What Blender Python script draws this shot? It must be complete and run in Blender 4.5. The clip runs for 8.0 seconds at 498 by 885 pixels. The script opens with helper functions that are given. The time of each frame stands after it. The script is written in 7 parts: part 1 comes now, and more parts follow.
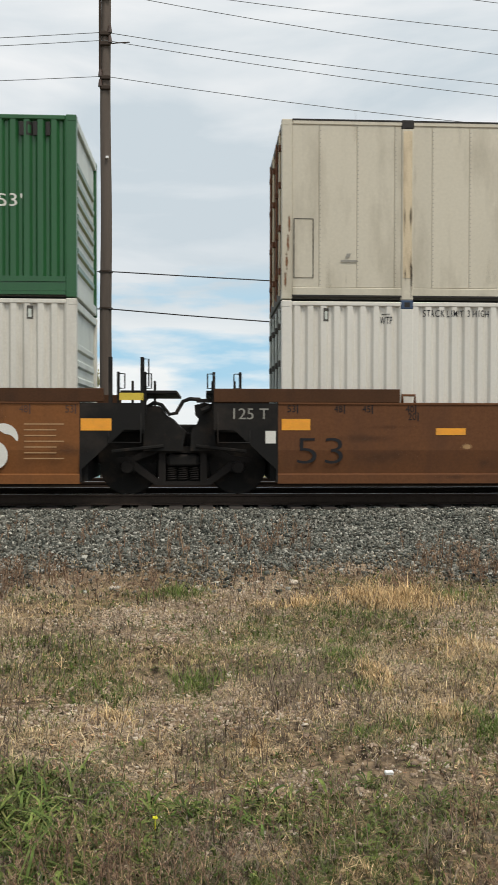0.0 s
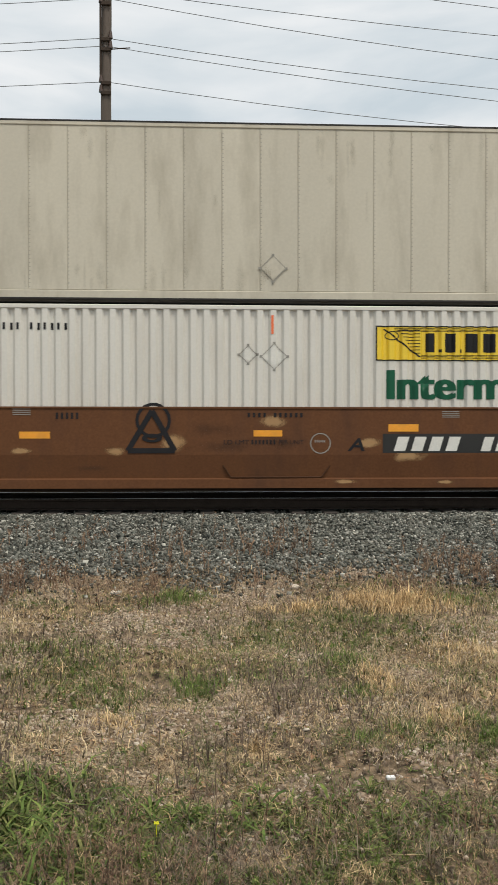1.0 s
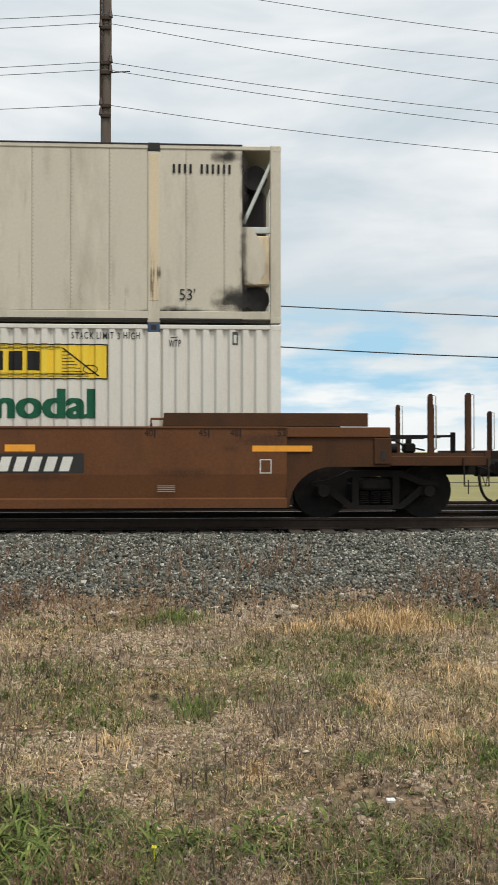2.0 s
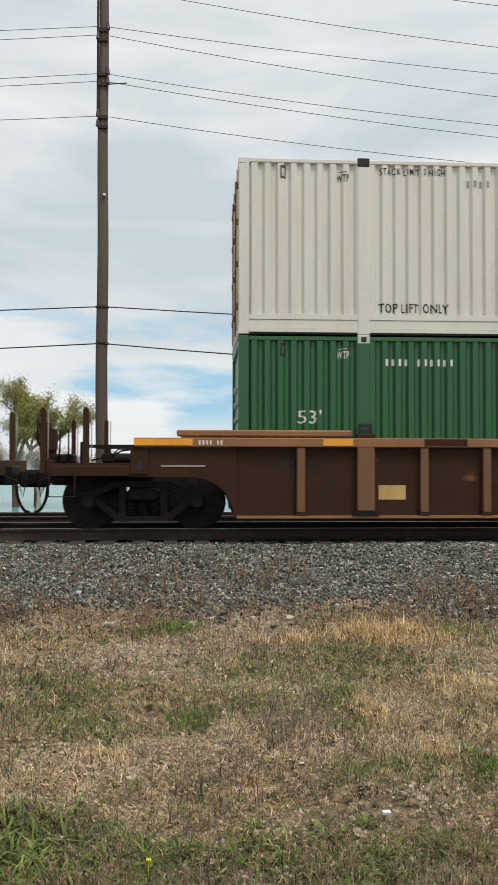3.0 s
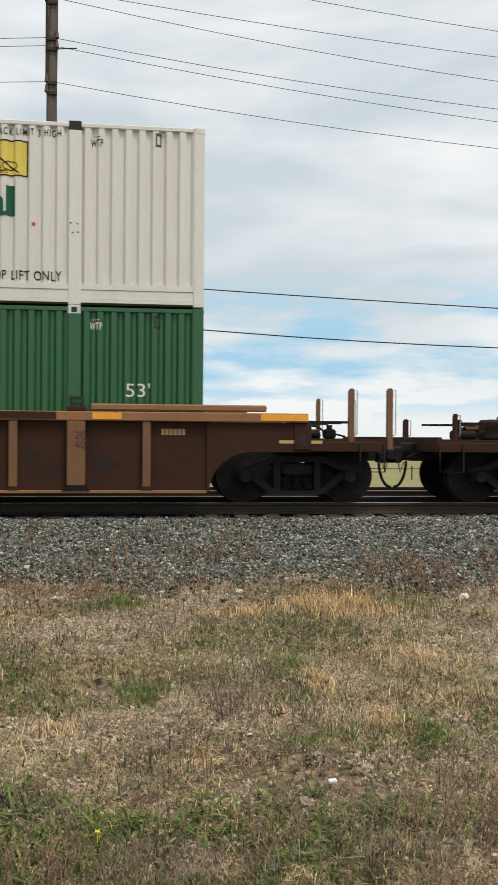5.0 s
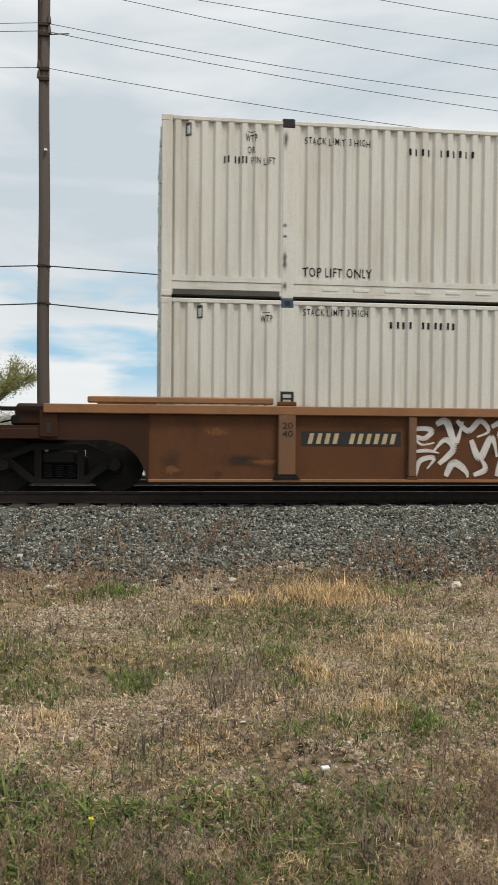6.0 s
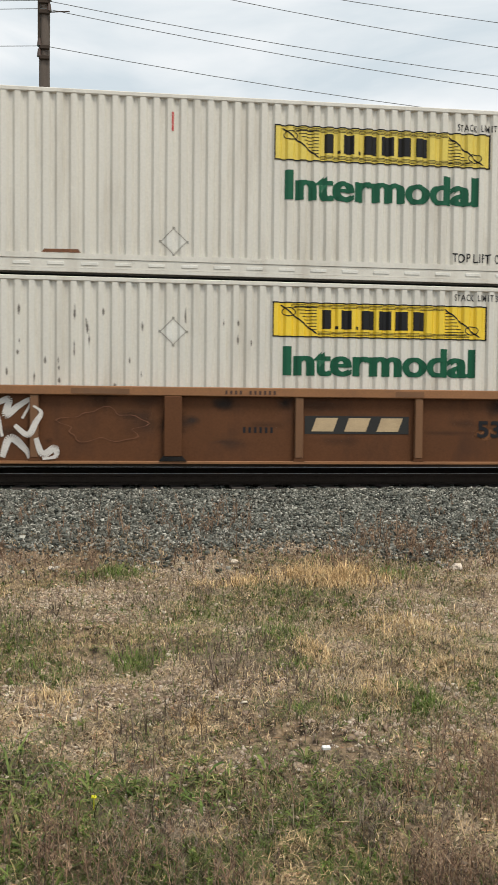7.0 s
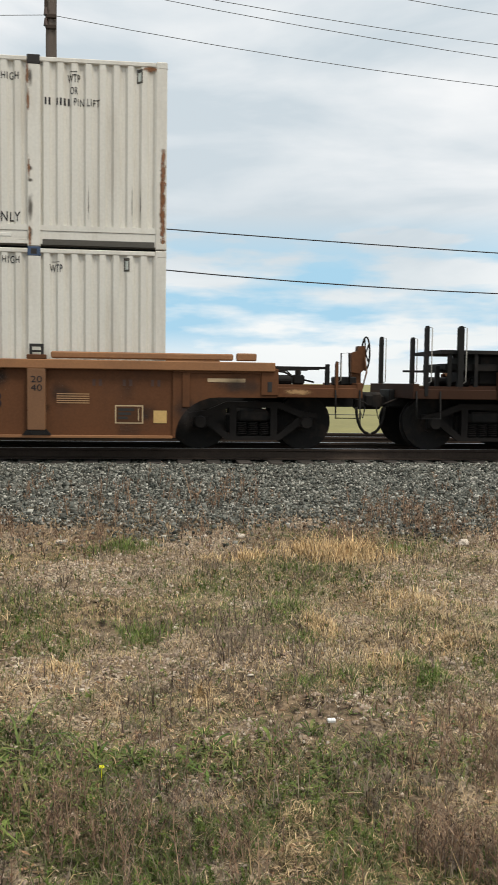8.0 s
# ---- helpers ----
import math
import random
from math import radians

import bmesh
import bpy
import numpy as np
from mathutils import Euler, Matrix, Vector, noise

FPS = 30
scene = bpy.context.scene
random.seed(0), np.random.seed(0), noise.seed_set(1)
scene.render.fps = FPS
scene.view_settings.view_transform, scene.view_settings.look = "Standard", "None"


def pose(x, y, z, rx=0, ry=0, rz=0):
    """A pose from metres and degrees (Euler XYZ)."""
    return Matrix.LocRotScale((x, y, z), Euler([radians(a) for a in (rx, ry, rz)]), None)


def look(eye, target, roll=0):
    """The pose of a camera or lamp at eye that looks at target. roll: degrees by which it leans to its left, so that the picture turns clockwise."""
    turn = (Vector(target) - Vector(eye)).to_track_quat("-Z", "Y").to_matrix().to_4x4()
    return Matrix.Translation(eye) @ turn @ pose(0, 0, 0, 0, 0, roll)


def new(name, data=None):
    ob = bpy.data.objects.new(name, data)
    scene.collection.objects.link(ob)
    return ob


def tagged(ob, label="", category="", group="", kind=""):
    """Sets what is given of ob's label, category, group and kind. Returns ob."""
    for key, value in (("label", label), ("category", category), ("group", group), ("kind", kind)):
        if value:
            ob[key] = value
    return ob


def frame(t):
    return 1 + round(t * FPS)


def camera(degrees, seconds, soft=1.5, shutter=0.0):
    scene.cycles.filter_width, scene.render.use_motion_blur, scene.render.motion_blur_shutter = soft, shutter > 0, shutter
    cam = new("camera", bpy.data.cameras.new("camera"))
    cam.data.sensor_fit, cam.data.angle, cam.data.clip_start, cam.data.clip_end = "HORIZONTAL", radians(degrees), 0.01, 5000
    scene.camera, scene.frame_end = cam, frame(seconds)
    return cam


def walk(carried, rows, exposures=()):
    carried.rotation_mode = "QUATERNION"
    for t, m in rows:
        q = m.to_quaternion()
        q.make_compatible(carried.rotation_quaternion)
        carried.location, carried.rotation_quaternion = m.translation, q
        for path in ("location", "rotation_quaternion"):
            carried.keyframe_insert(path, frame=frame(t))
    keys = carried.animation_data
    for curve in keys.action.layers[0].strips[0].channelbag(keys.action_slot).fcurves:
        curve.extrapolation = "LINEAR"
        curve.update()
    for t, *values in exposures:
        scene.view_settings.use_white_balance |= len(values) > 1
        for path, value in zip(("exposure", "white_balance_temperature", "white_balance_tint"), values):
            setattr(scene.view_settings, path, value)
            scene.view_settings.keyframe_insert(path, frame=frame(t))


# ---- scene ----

# ---------------------------------------------------------------- camera and its way
EYE = 1.65
cam = camera(32.43, 8.0, soft=1.4, shutter=0.08)
TURNS = [  # seconds, yaw, pitch, roll: a hand-held camera that stands in one place and pans a little
    (0.0, -2.91, -1.00, -0.10), (0.5, -2.88, -1.17, -0.10), (1.0, -2.85, -0.70, -0.01), (1.5, -2.83, 0.12, 0.02),
    (1.7, -2.84, 0.36, 0.02), (2.8, -3.28, 1.13, -0.04), (3.0, -3.22, 1.30, -0.10), (3.5, -3.09, 1.50, -0.26),
    (4.0, -3.56, 1.21, -0.41), (4.5, -4.95, 0.58, -0.47), (5.0, -6.52, -0.37, -0.45), (5.2, -6.73, -0.58, -0.49),
    (6.5, -6.98, -1.57, -0.54), (7.0, -6.84, -2.32, -0.56), (7.5, -6.73, -3.17, -0.66), (8.0, -6.34, -4.00, -0.79)]
EXPOSURES = [(0, -.02), (.5, -.07), (1.0, -.05), (1.5, .02), (3.0, -.07), (3.5, -.16), (4.5, -.03), (5.0, -.02), (6.5, -.10), (7.0, .10), (7.5, .14), (8.0, .02)]
walk(cam, [(t, pose(0, 0, EYE, 90 + p, r, y)) for t, y, p, r in TURNS], exposures=EXPOSURES)

# ---------------------------------------------------------------- sky and sun
world = bpy.data.worlds.new("overcast_sky")
scene.world = world
world.use_nodes = True
SUN_EL, SUN_AZ = 60.0, 146.0
def build_sky():
    nt = world.node_tree
    nt.nodes.clear()
    N, L = nt.nodes.new, nt.links.new
    out, bg = N("ShaderNodeOutputWorld"), N("ShaderNodeBackground")
    sky = N("ShaderNodeTexSky")
    sky.sky_type, sky.sun_disc = "NISHITA", False
    up, nrm = N("ShaderNodeVectorMath"), N("ShaderNodeVectorMath")
    up.inputs[1].default_value = (0, 0, 0.45); nrm.operation = "NORMALIZE"
    sky.sun_elevation, sky.sun_rotation = radians(SUN_EL), radians(SUN_AZ)
    tc, mp = N("ShaderNodeTexCoord"), N("ShaderNodeMapping")
    mp.inputs["Scale"].default_value = (1.0, 1.0, 4.5)
    mp.inputs["Location"].default_value = (0.35, 0.1, 0.3)
    mp.inputs["Rotation"].default_value = (0, 0, radians(24))
    L(tc.outputs["Generated"], mp.inputs["Vector"])
    L(tc.outputs["Generated"], up.inputs[0]); L(up.outputs[0], nrm.inputs[0]); L(nrm.outputs[0], sky.inputs["Vector"])
    big, fine = N("ShaderNodeTexNoise"), N("ShaderNodeTexNoise")
    big.inputs["Scale"].default_value, big.inputs["Detail"].default_value = 2.6, 6.0
    big.inputs["Distortion"].default_value = 0.4
    fine.inputs["Scale"].default_value, fine.inputs["Detail"].default_value = 5.5, 7.0
    L(mp.outputs[0], big.inputs["Vector"]); L(mp.outputs[0], fine.inputs["Vector"])
    cover = N("ShaderNodeValToRGB")
    cover.color_ramp.elements[0].position, cover.color_ramp.elements[0].color = 0.39, (0, 0, 0, 1)
    cover.color_ramp.elements[1].position, cover.color_ramp.elements[1].color = 0.53, (1, 1, 1, 1)
    L(fine.outputs["Fac"], cover.inputs["Fac"])
    tone = N("ShaderNodeValToRGB")
    e = tone.color_ramp.elements
    e[0].position, e[0].color = 0.36, (0.63, 0.71, 0.765, 1)
    e[1].position, e[1].color = 0.62, (0.94, 0.955, 0.965, 1)
    L(big.outputs["Fac"], tone.inputs["Fac"])
    # high up the deck is closed, towards the horizon blue shows through
    sep = N("ShaderNodeSeparateXYZ"); L(tc.outputs["Generated"], sep.inputs[0])
    high = N("ShaderNodeMapRange")
    high.inputs["From Min"].default_value, high.inputs["From Max"].default_value = 0.13, 0.19
    L(sep.outputs["Z"], high.inputs["Value"])
    mx = N("ShaderNodeMath"); mx.operation = "MAXIMUM"
    L(cover.outputs["Color"], mx.inputs[0]); L(high.outputs[0], mx.inputs[1])
    low = N("ShaderNodeMapRange")
    low.inputs["From Min"].default_value, low.inputs["From Max"].default_value = 0.06, 0.02
    L(sep.outputs["Z"], low.inputs["Value"])
    mx2 = N("ShaderNodeMath"); mx2.operation = "MAXIMUM"
    L(mx.outputs[0], mx2.inputs[0]); L(low.outputs[0], mx2.inputs[1])
    dim = N("ShaderNodeMix"); dim.data_type = "RGBA"; dim.blend_type = "MULTIPLY"
    dim.inputs["Factor"].default_value = 1.0
    dim.inputs["B"].default_value = (0.155, 0.155, 0.155, 1)
    L(sky.outputs[0], dim.inputs["A"])
    haze = N("ShaderNodeMix"); haze.data_type = "RGBA"
    haze.inputs["Factor"].default_value = 0.74
    haze.inputs["B"].default_value = (0.50, 0.82, 0.99, 1)
    L(dim.outputs["Result"], haze.inputs["A"])
    mix = N("ShaderNodeMix"); mix.data_type = "RGBA"
    L(mx2.outputs[0], mix.inputs["Factor"])
    L(haze.outputs["Result"], mix.inputs["A"]); near = N("ShaderNodeMapRange")
    near.inputs["From Min"].default_value, near.inputs["From Max"].default_value = 0.16, 0.05
    near.inputs["To Max"].default_value = 0.75
    L(sep.outputs["Z"], near.inputs["Value"])
    pale = N("ShaderNodeMix"); pale.data_type = "RGBA"
    pale.inputs["B"].default_value = (0.95, 0.98, 0.97, 1)
    L(near.outputs[0], pale.inputs["Factor"]); L(tone.outputs["Color"], pale.inputs["A"])
    L(pale.outputs["Result"], mix.inputs["B"])
    L(mix.outputs["Result"], bg.inputs["Color"])
    bg.inputs["Strength"].default_value = 0.97
    L(bg.outputs[0], out.inputs[0])
build_sky()
sun = new("sun", bpy.data.lights.new("sun", "SUN"))
sun.data.energy, sun.data.angle, sun.data.color = 2.45, radians(18), (1.0, 0.93, 0.81)
# azimuth counted clockwise from north (+y): behind the camera, well to its right
az = radians(SUN_AZ)
way = Vector((math.sin(az) * math.cos(radians(SUN_EL)), math.cos(az) * math.cos(radians(SUN_EL)), math.sin(radians(SUN_EL))))
sun.matrix_world = look(way * 50, (0, 0, 0))

# ---------------------------------------------------------------- materials
def mat(name, col, rough=0.6, metal=0.0, var=0.25, scale=3.0, fine=40.0, bump=0.1, bumpd=0.004, stain=None, stain_amt=0.5, stain_scale=1.2, streak=1.0, isl=None, objrand=0.0, spec=0.5):
    """Base colour with two scales of variation, stains (stretched down by streak), and fine relief."""
    m = bpy.data.materials.new(name)
    m.use_nodes = True
    nt = m.node_tree
    N, L = nt.nodes.new, nt.links.new
    b = nt.nodes["Principled BSDF"]
    b.inputs["Roughness"].default_value, b.inputs["Metallic"].default_value = rough, metal
    b.inputs["Specular IOR Level"].default_value = spec
    tc = N("ShaderNodeTexCoord")
    mp = N("ShaderNodeMapping"); mp.inputs["Scale"].default_value = (1, 1, 1 / streak)
    L(tc.outputs["Object"], mp.inputs["Vector"])
    n1, n2 = N("ShaderNodeTexNoise"), N("ShaderNodeTexNoise")
    n1.inputs["Scale"].default_value, n1.inputs["Detail"].default_value = scale, 5
    n2.inputs["Scale"].default_value, n2.inputs["Detail"].default_value = fine, 4
    L(mp.outputs[0], n1.inputs["Vector"]); L(tc.outputs["Object"], n2.inputs["Vector"])
    hsv = N("ShaderNodeHueSaturation")
    hsv.inputs["Color"].default_value = (*col, 1)
    ad = N("ShaderNodeMath"); ad.operation = "ADD"
    L(n1.outputs["Fac"], ad.inputs[0]); L(n2.outputs["Fac"], ad.inputs[1])
    mr = N("ShaderNodeMapRange")
    mr.inputs["From Min"].default_value, mr.inputs["From Max"].default_value = 0.6, 1.4
    mr.inputs["To Min"].default_value, mr.inputs["To Max"].default_value = 1 - var, 1 + var
    L(ad.outputs[0], mr.inputs["Value"]); L(mr.outputs[0], hsv.inputs["Value"])
    colour = hsv.outputs["Color"]
    if isl:
        geo, rp = N("ShaderNodeNewGeometry"), N("ShaderNodeValToRGB")
        while len(rp.color_ramp.elements) < len(isl):
            rp.color_ramp.elements.new(0.5)
        for i, c in enumerate(isl):
            rp.color_ramp.elements[i].position = i / max(1, len(isl) - 1)
            rp.color_ramp.elements[i].color = (*c, 1)
        L(geo.outputs["Random Per Island"], rp.inputs["Fac"])
        L(rp.outputs["Color"], hsv.inputs["Color"])
    if objrand:
        oi, m2 = N("ShaderNodeObjectInfo"), N("ShaderNodeMapRange")
        m2.inputs["To Min"].default_value, m2.inputs["To Max"].default_value = 1 - objrand, 1 + objrand
        L(oi.outputs["Random"], m2.inputs["Value"])
        h2 = N("ShaderNodeHueSaturation"); L(colour, h2.inputs["Color"]); L(m2.outputs[0], h2.inputs["Value"])
        colour = h2.outputs["Color"]
    if stain:
        n3 = N("ShaderNodeTexNoise")
        n3.inputs["Scale"].default_value, n3.inputs["Detail"].default_value = stain_scale, 8
        n3.inputs["Roughness"].default_value = 0.65
        L(mp.outputs[0], n3.inputs["Vector"])
        r3 = N("ShaderNodeMapRange")
        r3.inputs["From Min"].default_value, r3.inputs["From Max"].default_value = 0.5, 0.72
        r3.inputs["To Max"].default_value = stain_amt
        L(n3.outputs["Fac"], r3.inputs["Value"])
        mx = N("ShaderNodeMix"); mx.data_type = "RGBA"
        mx.inputs["B"].default_value = (*stain, 1)
        L(r3.outputs[0], mx.inputs["Factor"]); L(colour, mx.inputs["A"])
        colour = mx.outputs["Result"]
    L(colour, b.inputs["Base Color"])
    if bump:
        bp = N("ShaderNodeBump")
        bp.inputs["Strength"].default_value, bp.inputs["Distance"].default_value = bump, bumpd
        L(n2.outputs["Fac"], bp.inputs["Height"]); L(bp.outputs[0], b.inputs["Normal"])
    return m

M_WHITE = mat("white_container_paint", (0.64, 0.62, 0.565), 0.45, var=0.07, scale=1.2, fine=25, bump=0.03, stain=(0.45, 0.40, 0.33), stain_amt=0.35, stain_scale=1.6, streak=5)
M_WHITE2 = mat("aged_white_container_paint", (0.62, 0.60, 0.54), 0.5, var=0.09, scale=1.5, fine=25, bump=0.03, stain=(0.36, 0.31, 0.24), stain_amt=0.45, stain_scale=2.2, streak=7)
M_BEIGE = mat("beige_container_paint", (0.525, 0.487, 0.395), 0.5, var=0.08, scale=0.9, fine=22, bump=0.03, stain=(0.27, 0.235, 0.17), stain_amt=0.6, stain_scale=1.5, streak=4, objrand=0.03)
M_CREAM = mat("cream_post_paint", (0.60, 0.50, 0.34), 0.5, var=0.12, scale=2, stain=(0.20, 0.13, 0.08), stain_amt=0.7, stain_scale=3, streak=4)
M_GREEN = mat("green_container_paint", (0.016, 0.092, 0.027), 0.30, var=0.12, scale=1.2, fine=25, bump=0.03, stain=(0.02, 0.055, 0.03), stain_amt=0.5, stain_scale=1.6, streak=4, spec=0.6)
M_PALEGREEN = mat("faded_green_paint", (0.23, 0.36, 0.24), 0.55, var=0.12, stain=(0.10, 0.16, 0.10), stain_amt=0.4)
M_GREYEND = mat("grey_end_panel_paint", (0.52, 0.56, 0.52), 0.5, var=0.1, stain=(0.25, 0.27, 0.25), stain_amt=0.4)
M_BROWN = mat("oxide_brown_railcar_paint", (0.125, 0.052, 0.0215), 0.75, spec=0.2, var=0.22, scale=1.1, fine=30, bump=0.05, stain=(0.062, 0.030, 0.018), stain_amt=0.75, stain_scale=1.1, streak=2.5)
M_ORBROWN = mat("orange_brown_railcar_paint", (0.19, 0.075, 0.024), 0.7, var=0.22, scale=1.1, fine=30, bump=0.05, stain=(0.09, 0.042, 0.02), stain_amt=0.7, stain_scale=1.1, streak=2.5, spec=0.2)
M_BROWNDK = mat("dark_brown_guide_paint", (0.066, 0.029, 0.013), 0.75, spec=0.2, var=0.25, scale=1.5, fine=30, bump=0.06, stain=(0.035, 0.019, 0.012), stain_amt=0.6, stain_scale=2, streak=2)
# weathered brown, darkened further: shade under the chord's overhang is in the colour
M_BROWN2 = mat("weathered_shaded_brown_paint", (0.043, 0.020, 0.0115), 0.8, spec=0.15, var=0.2, scale=1.3, fine=30, bump=0.08, stain=(0.026, 0.016, 0.013), stain_amt=0.7, stain_scale=1.6, streak=2)
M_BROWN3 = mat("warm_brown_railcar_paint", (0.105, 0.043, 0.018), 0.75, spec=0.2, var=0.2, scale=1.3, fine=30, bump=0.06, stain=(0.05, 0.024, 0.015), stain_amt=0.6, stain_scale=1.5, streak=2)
# paler brown: the light on chords, flanges and guides is in the colour
M_CHORD = mat("lit_brown_chord_paint", (0.25, 0.112, 0.042), 0.6, var=0.2, scale=1.5, fine=30, stain=(0.16, 0.075, 0.035), stain_amt=0.6, stain_scale=2)
M_RIB = mat("scuffed_rib_paint", (0.16, 0.074, 0.030), 0.6, var=0.2, scale=2.5, stain=(0.11, 0.06, 0.035), stain_amt=0.6, stain_scale=3, streak=4)
M_BLACK = mat("black_railcar_paint", (0.009, 0.0085, 0.008), 0.7, spec=0.2, var=0.2, scale=2, stain=(0.06, 0.045, 0.035), stain_amt=0.4)
M_TRUCK = mat("greasy_black_steel", (0.010, 0.0092, 0.0085), 0.75, 0.0, spec=0.2, var=0.3, scale=6, bump=0.2, stain=(0.05, 0.035, 0.025), stain_amt=0.5, stain_scale=4)
M_FRAME = mat("dusty_cast_steel", (0.015, 0.0125, 0.011), 0.8, 0.0, var=0.3, scale=6, bump=0.2, spec=0.2)
M_TREAD = mat("worn_wheel_steel", (0.09, 0.075, 0.06), 0.5, 0.6, var=0.2)
M_RAIL = mat("rusty_rail_steel", (0.050, 0.037, 0.029), 0.85, 0.0, spec=0.15, var=0.25, scale=8)
M_RAILTOP = mat("polished_rail_head", (0.55, 0.55, 0.55), 0.30, 1.0, var=0.06, bump=0)
M_TIE = mat("creosoted_timber", (0.045, 0.037, 0.031), 0.85, var=0.3, scale=5, bump=0.4, objrand=0.25)
M_AMBER = mat("amber_reflector", (0.80, 0.33, 0.025), 0.35, var=0.12, scale=4, stain=(0.40, 0.2, 0.05), stain_amt=0.4, stain_scale=5)
M_YELLOW = mat("yellow_paint", (0.62, 0.46, 0.05), 0.5, var=0.14, scale=4, stain=(0.3, 0.25, 0.1), stain_amt=0.4)
M_SIGN = mat("yellow_sign_film", (0.78, 0.55, 0.035), 0.4, var=0.06, scale=2, bump=0.0)
M_SIGN2 = mat("faded_yellow_sign_film", (0.66, 0.52, 0.09), 0.45, var=0.1, scale=2, bump=0.0)
M_INK = mat("black_lettering", (0.02, 0.02, 0.022), 0.5, var=0.15, bump=0, spec=0.12)
M_GINK = mat("green_lettering", (0.008, 0.090, 0.045), 0.45, var=0.08, bump=0, spec=0.25)
M_WINK = mat("white_lettering", (0.66, 0.65, 0.60), 0.5, var=0.12, scale=4, bump=0)
M_GHOST = mat("faded_lettering", (0.26, 0.25, 0.22), 0.6, var=0.2, bump=0)
M_REDINK = mat("red_lettering", (0.45, 0.035, 0.035), 0.5, var=0.15, bump=0)
M_ORINK = mat("orange_marker_film", (0.75, 0.16, 0.05), 0.5, var=0.12, bump=0)
M_DECAL = mat("dark_grey_decal", (0.035, 0.035, 0.034), 0.55, var=0.15, bump=0, spec=0.12)
M_DARKBROWN_INK = mat("dark_brown_lettering", (0.055, 0.024, 0.016), 0.6, var=0.2, bump=0)
M_TAN = mat("tan_plate", (0.52, 0.34, 0.12), 0.55, var=0.15, stain=(0.3, 0.2, 0.1), stain_amt=0.5)
M_TANINK = mat("tan_lettering", (0.46, 0.34, 0.20), 0.6, var=0.15, scale=5, bump=0)
M_SPRAY = mat("white_spray_paint", (0.60, 0.57, 0.53), 0.6, var=0.15, scale=6, bump=0)
M_PATCH = mat("primer_patch", (0.36, 0.21, 0.10), 0.65, var=0.2, scale=5, bump=0)
M_RUST = mat("raw_rust", (0.16, 0.065, 0.03), 0.85, var=0.35, scale=14, bump=0.3)
M_BLUE = mat("dark_blue_casting_paint", (0.03, 0.06, 0.12), 0.5, var=0.2)
M_DARK = mat("dark_opening", (0.018, 0.016, 0.015), 0.8, var=0.2)
# underframe grime; also the painted shade on recess plates and left container ends
M_UNDER = mat("grime_and_shade_grey", (0.07, 0.065, 0.055), 0.8, var=0.25)
M_POLE = mat("weathered_pole_timber", (0.105, 0.082, 0.066), 0.85, var=0.25, scale=4, fine=60, bump=0.5, bumpd=0.01, stain=(0.045, 0.036, 0.03), stain_amt=0.6, stain_scale=3, streak=12)
M_WIRE = mat("dull_wire", (0.035, 0.035, 0.038), 0.6, var=0.1, bump=0)
M_WIRE2 = mat("weathered_grey_wire", (0.13, 0.135, 0.14), 0.6, var=0.1, bump=0)
M_PORCELAIN = mat("brown_insulator_glaze", (0.06, 0.035, 0.025), 0.25, var=0.1, bump=0)
M_BARK = mat("grey_bark", (0.13, 0.10, 0.08), 0.9, var=0.3, scale=8, bump=0.5)
M_LEAF = mat("autumn_leaf", (0.2, 0.2, 0.05), 0.6, var=0.2, bump=0, isl=[(0.15, 0.18, 0.05), (0.27, 0.26, 0.08), (0.36, 0.30, 0.11), (0.21, 0.23, 0.08)], spec=0.12)
M_TWIG = mat("bare_twig", (0.44, 0.41, 0.36), 0.8, var=0.2, bump=0)
M_STONE = mat("crushed_ballast_stone", (0.2, 0.2, 0.19), 0.85, var=0.3, scale=20, fine=90, bump=0.5, bumpd=0.004, isl=[(0.020, 0.022, 0.019), (0.086, 0.092, 0.081), (0.15, 0.156, 0.137), (0.24, 0.238, 0.207), (0.052, 0.050, 0.041), (0.127, 0.122, 0.101), (0.52, 0.505, 0.445)], spec=0.12)
M_PEBBLE = mat("weathered_pebble", (0.3, 0.28, 0.25), 0.9, var=0.25, scale=20, fine=90, bump=0.4, isl=[(0.20, 0.145, 0.11), (0.37, 0.285, 0.21), (0.52, 0.43, 0.33), (0.28, 0.195, 0.145), (0.68, 0.60, 0.50)], spec=0.12)
M_DRY = mat("dry_grass", (0.4, 0.3, 0.15), 0.8, var=0.75, scale=11, fine=33, bump=0, isl=[(0.22, 0.145, 0.075), (0.46, 0.33, 0.18), (0.60, 0.46, 0.27), (0.32, 0.22, 0.125), (0.075, 0.052, 0.032), (0.33, 0.25, 0.12), (0.045, 0.033, 0.022)], spec=0.12)
M_FLAKE = mat("dead_leaf_flake", (0.3, 0.2, 0.1), 0.8, var=0.75, scale=11, fine=33, bump=0, isl=[(0.40, 0.27, 0.155), (0.60, 0.45, 0.29), (0.16, 0.10, 0.06), (0.40, 0.23, 0.13), (0.08, 0.055, 0.035), (0.55, 0.43, 0.28), (0.24, 0.16, 0.09)], spec=0.12)
M_STRAW = mat("pale_straw", (0.5, 0.38, 0.18), 0.75, var=0.75, scale=11, fine=33, bump=0, isl=[(0.38, 0.275, 0.155), (0.54, 0.41, 0.24), (0.64, 0.52, 0.33), (0.44, 0.32, 0.19), (0.25, 0.18, 0.11)], spec=0.12)
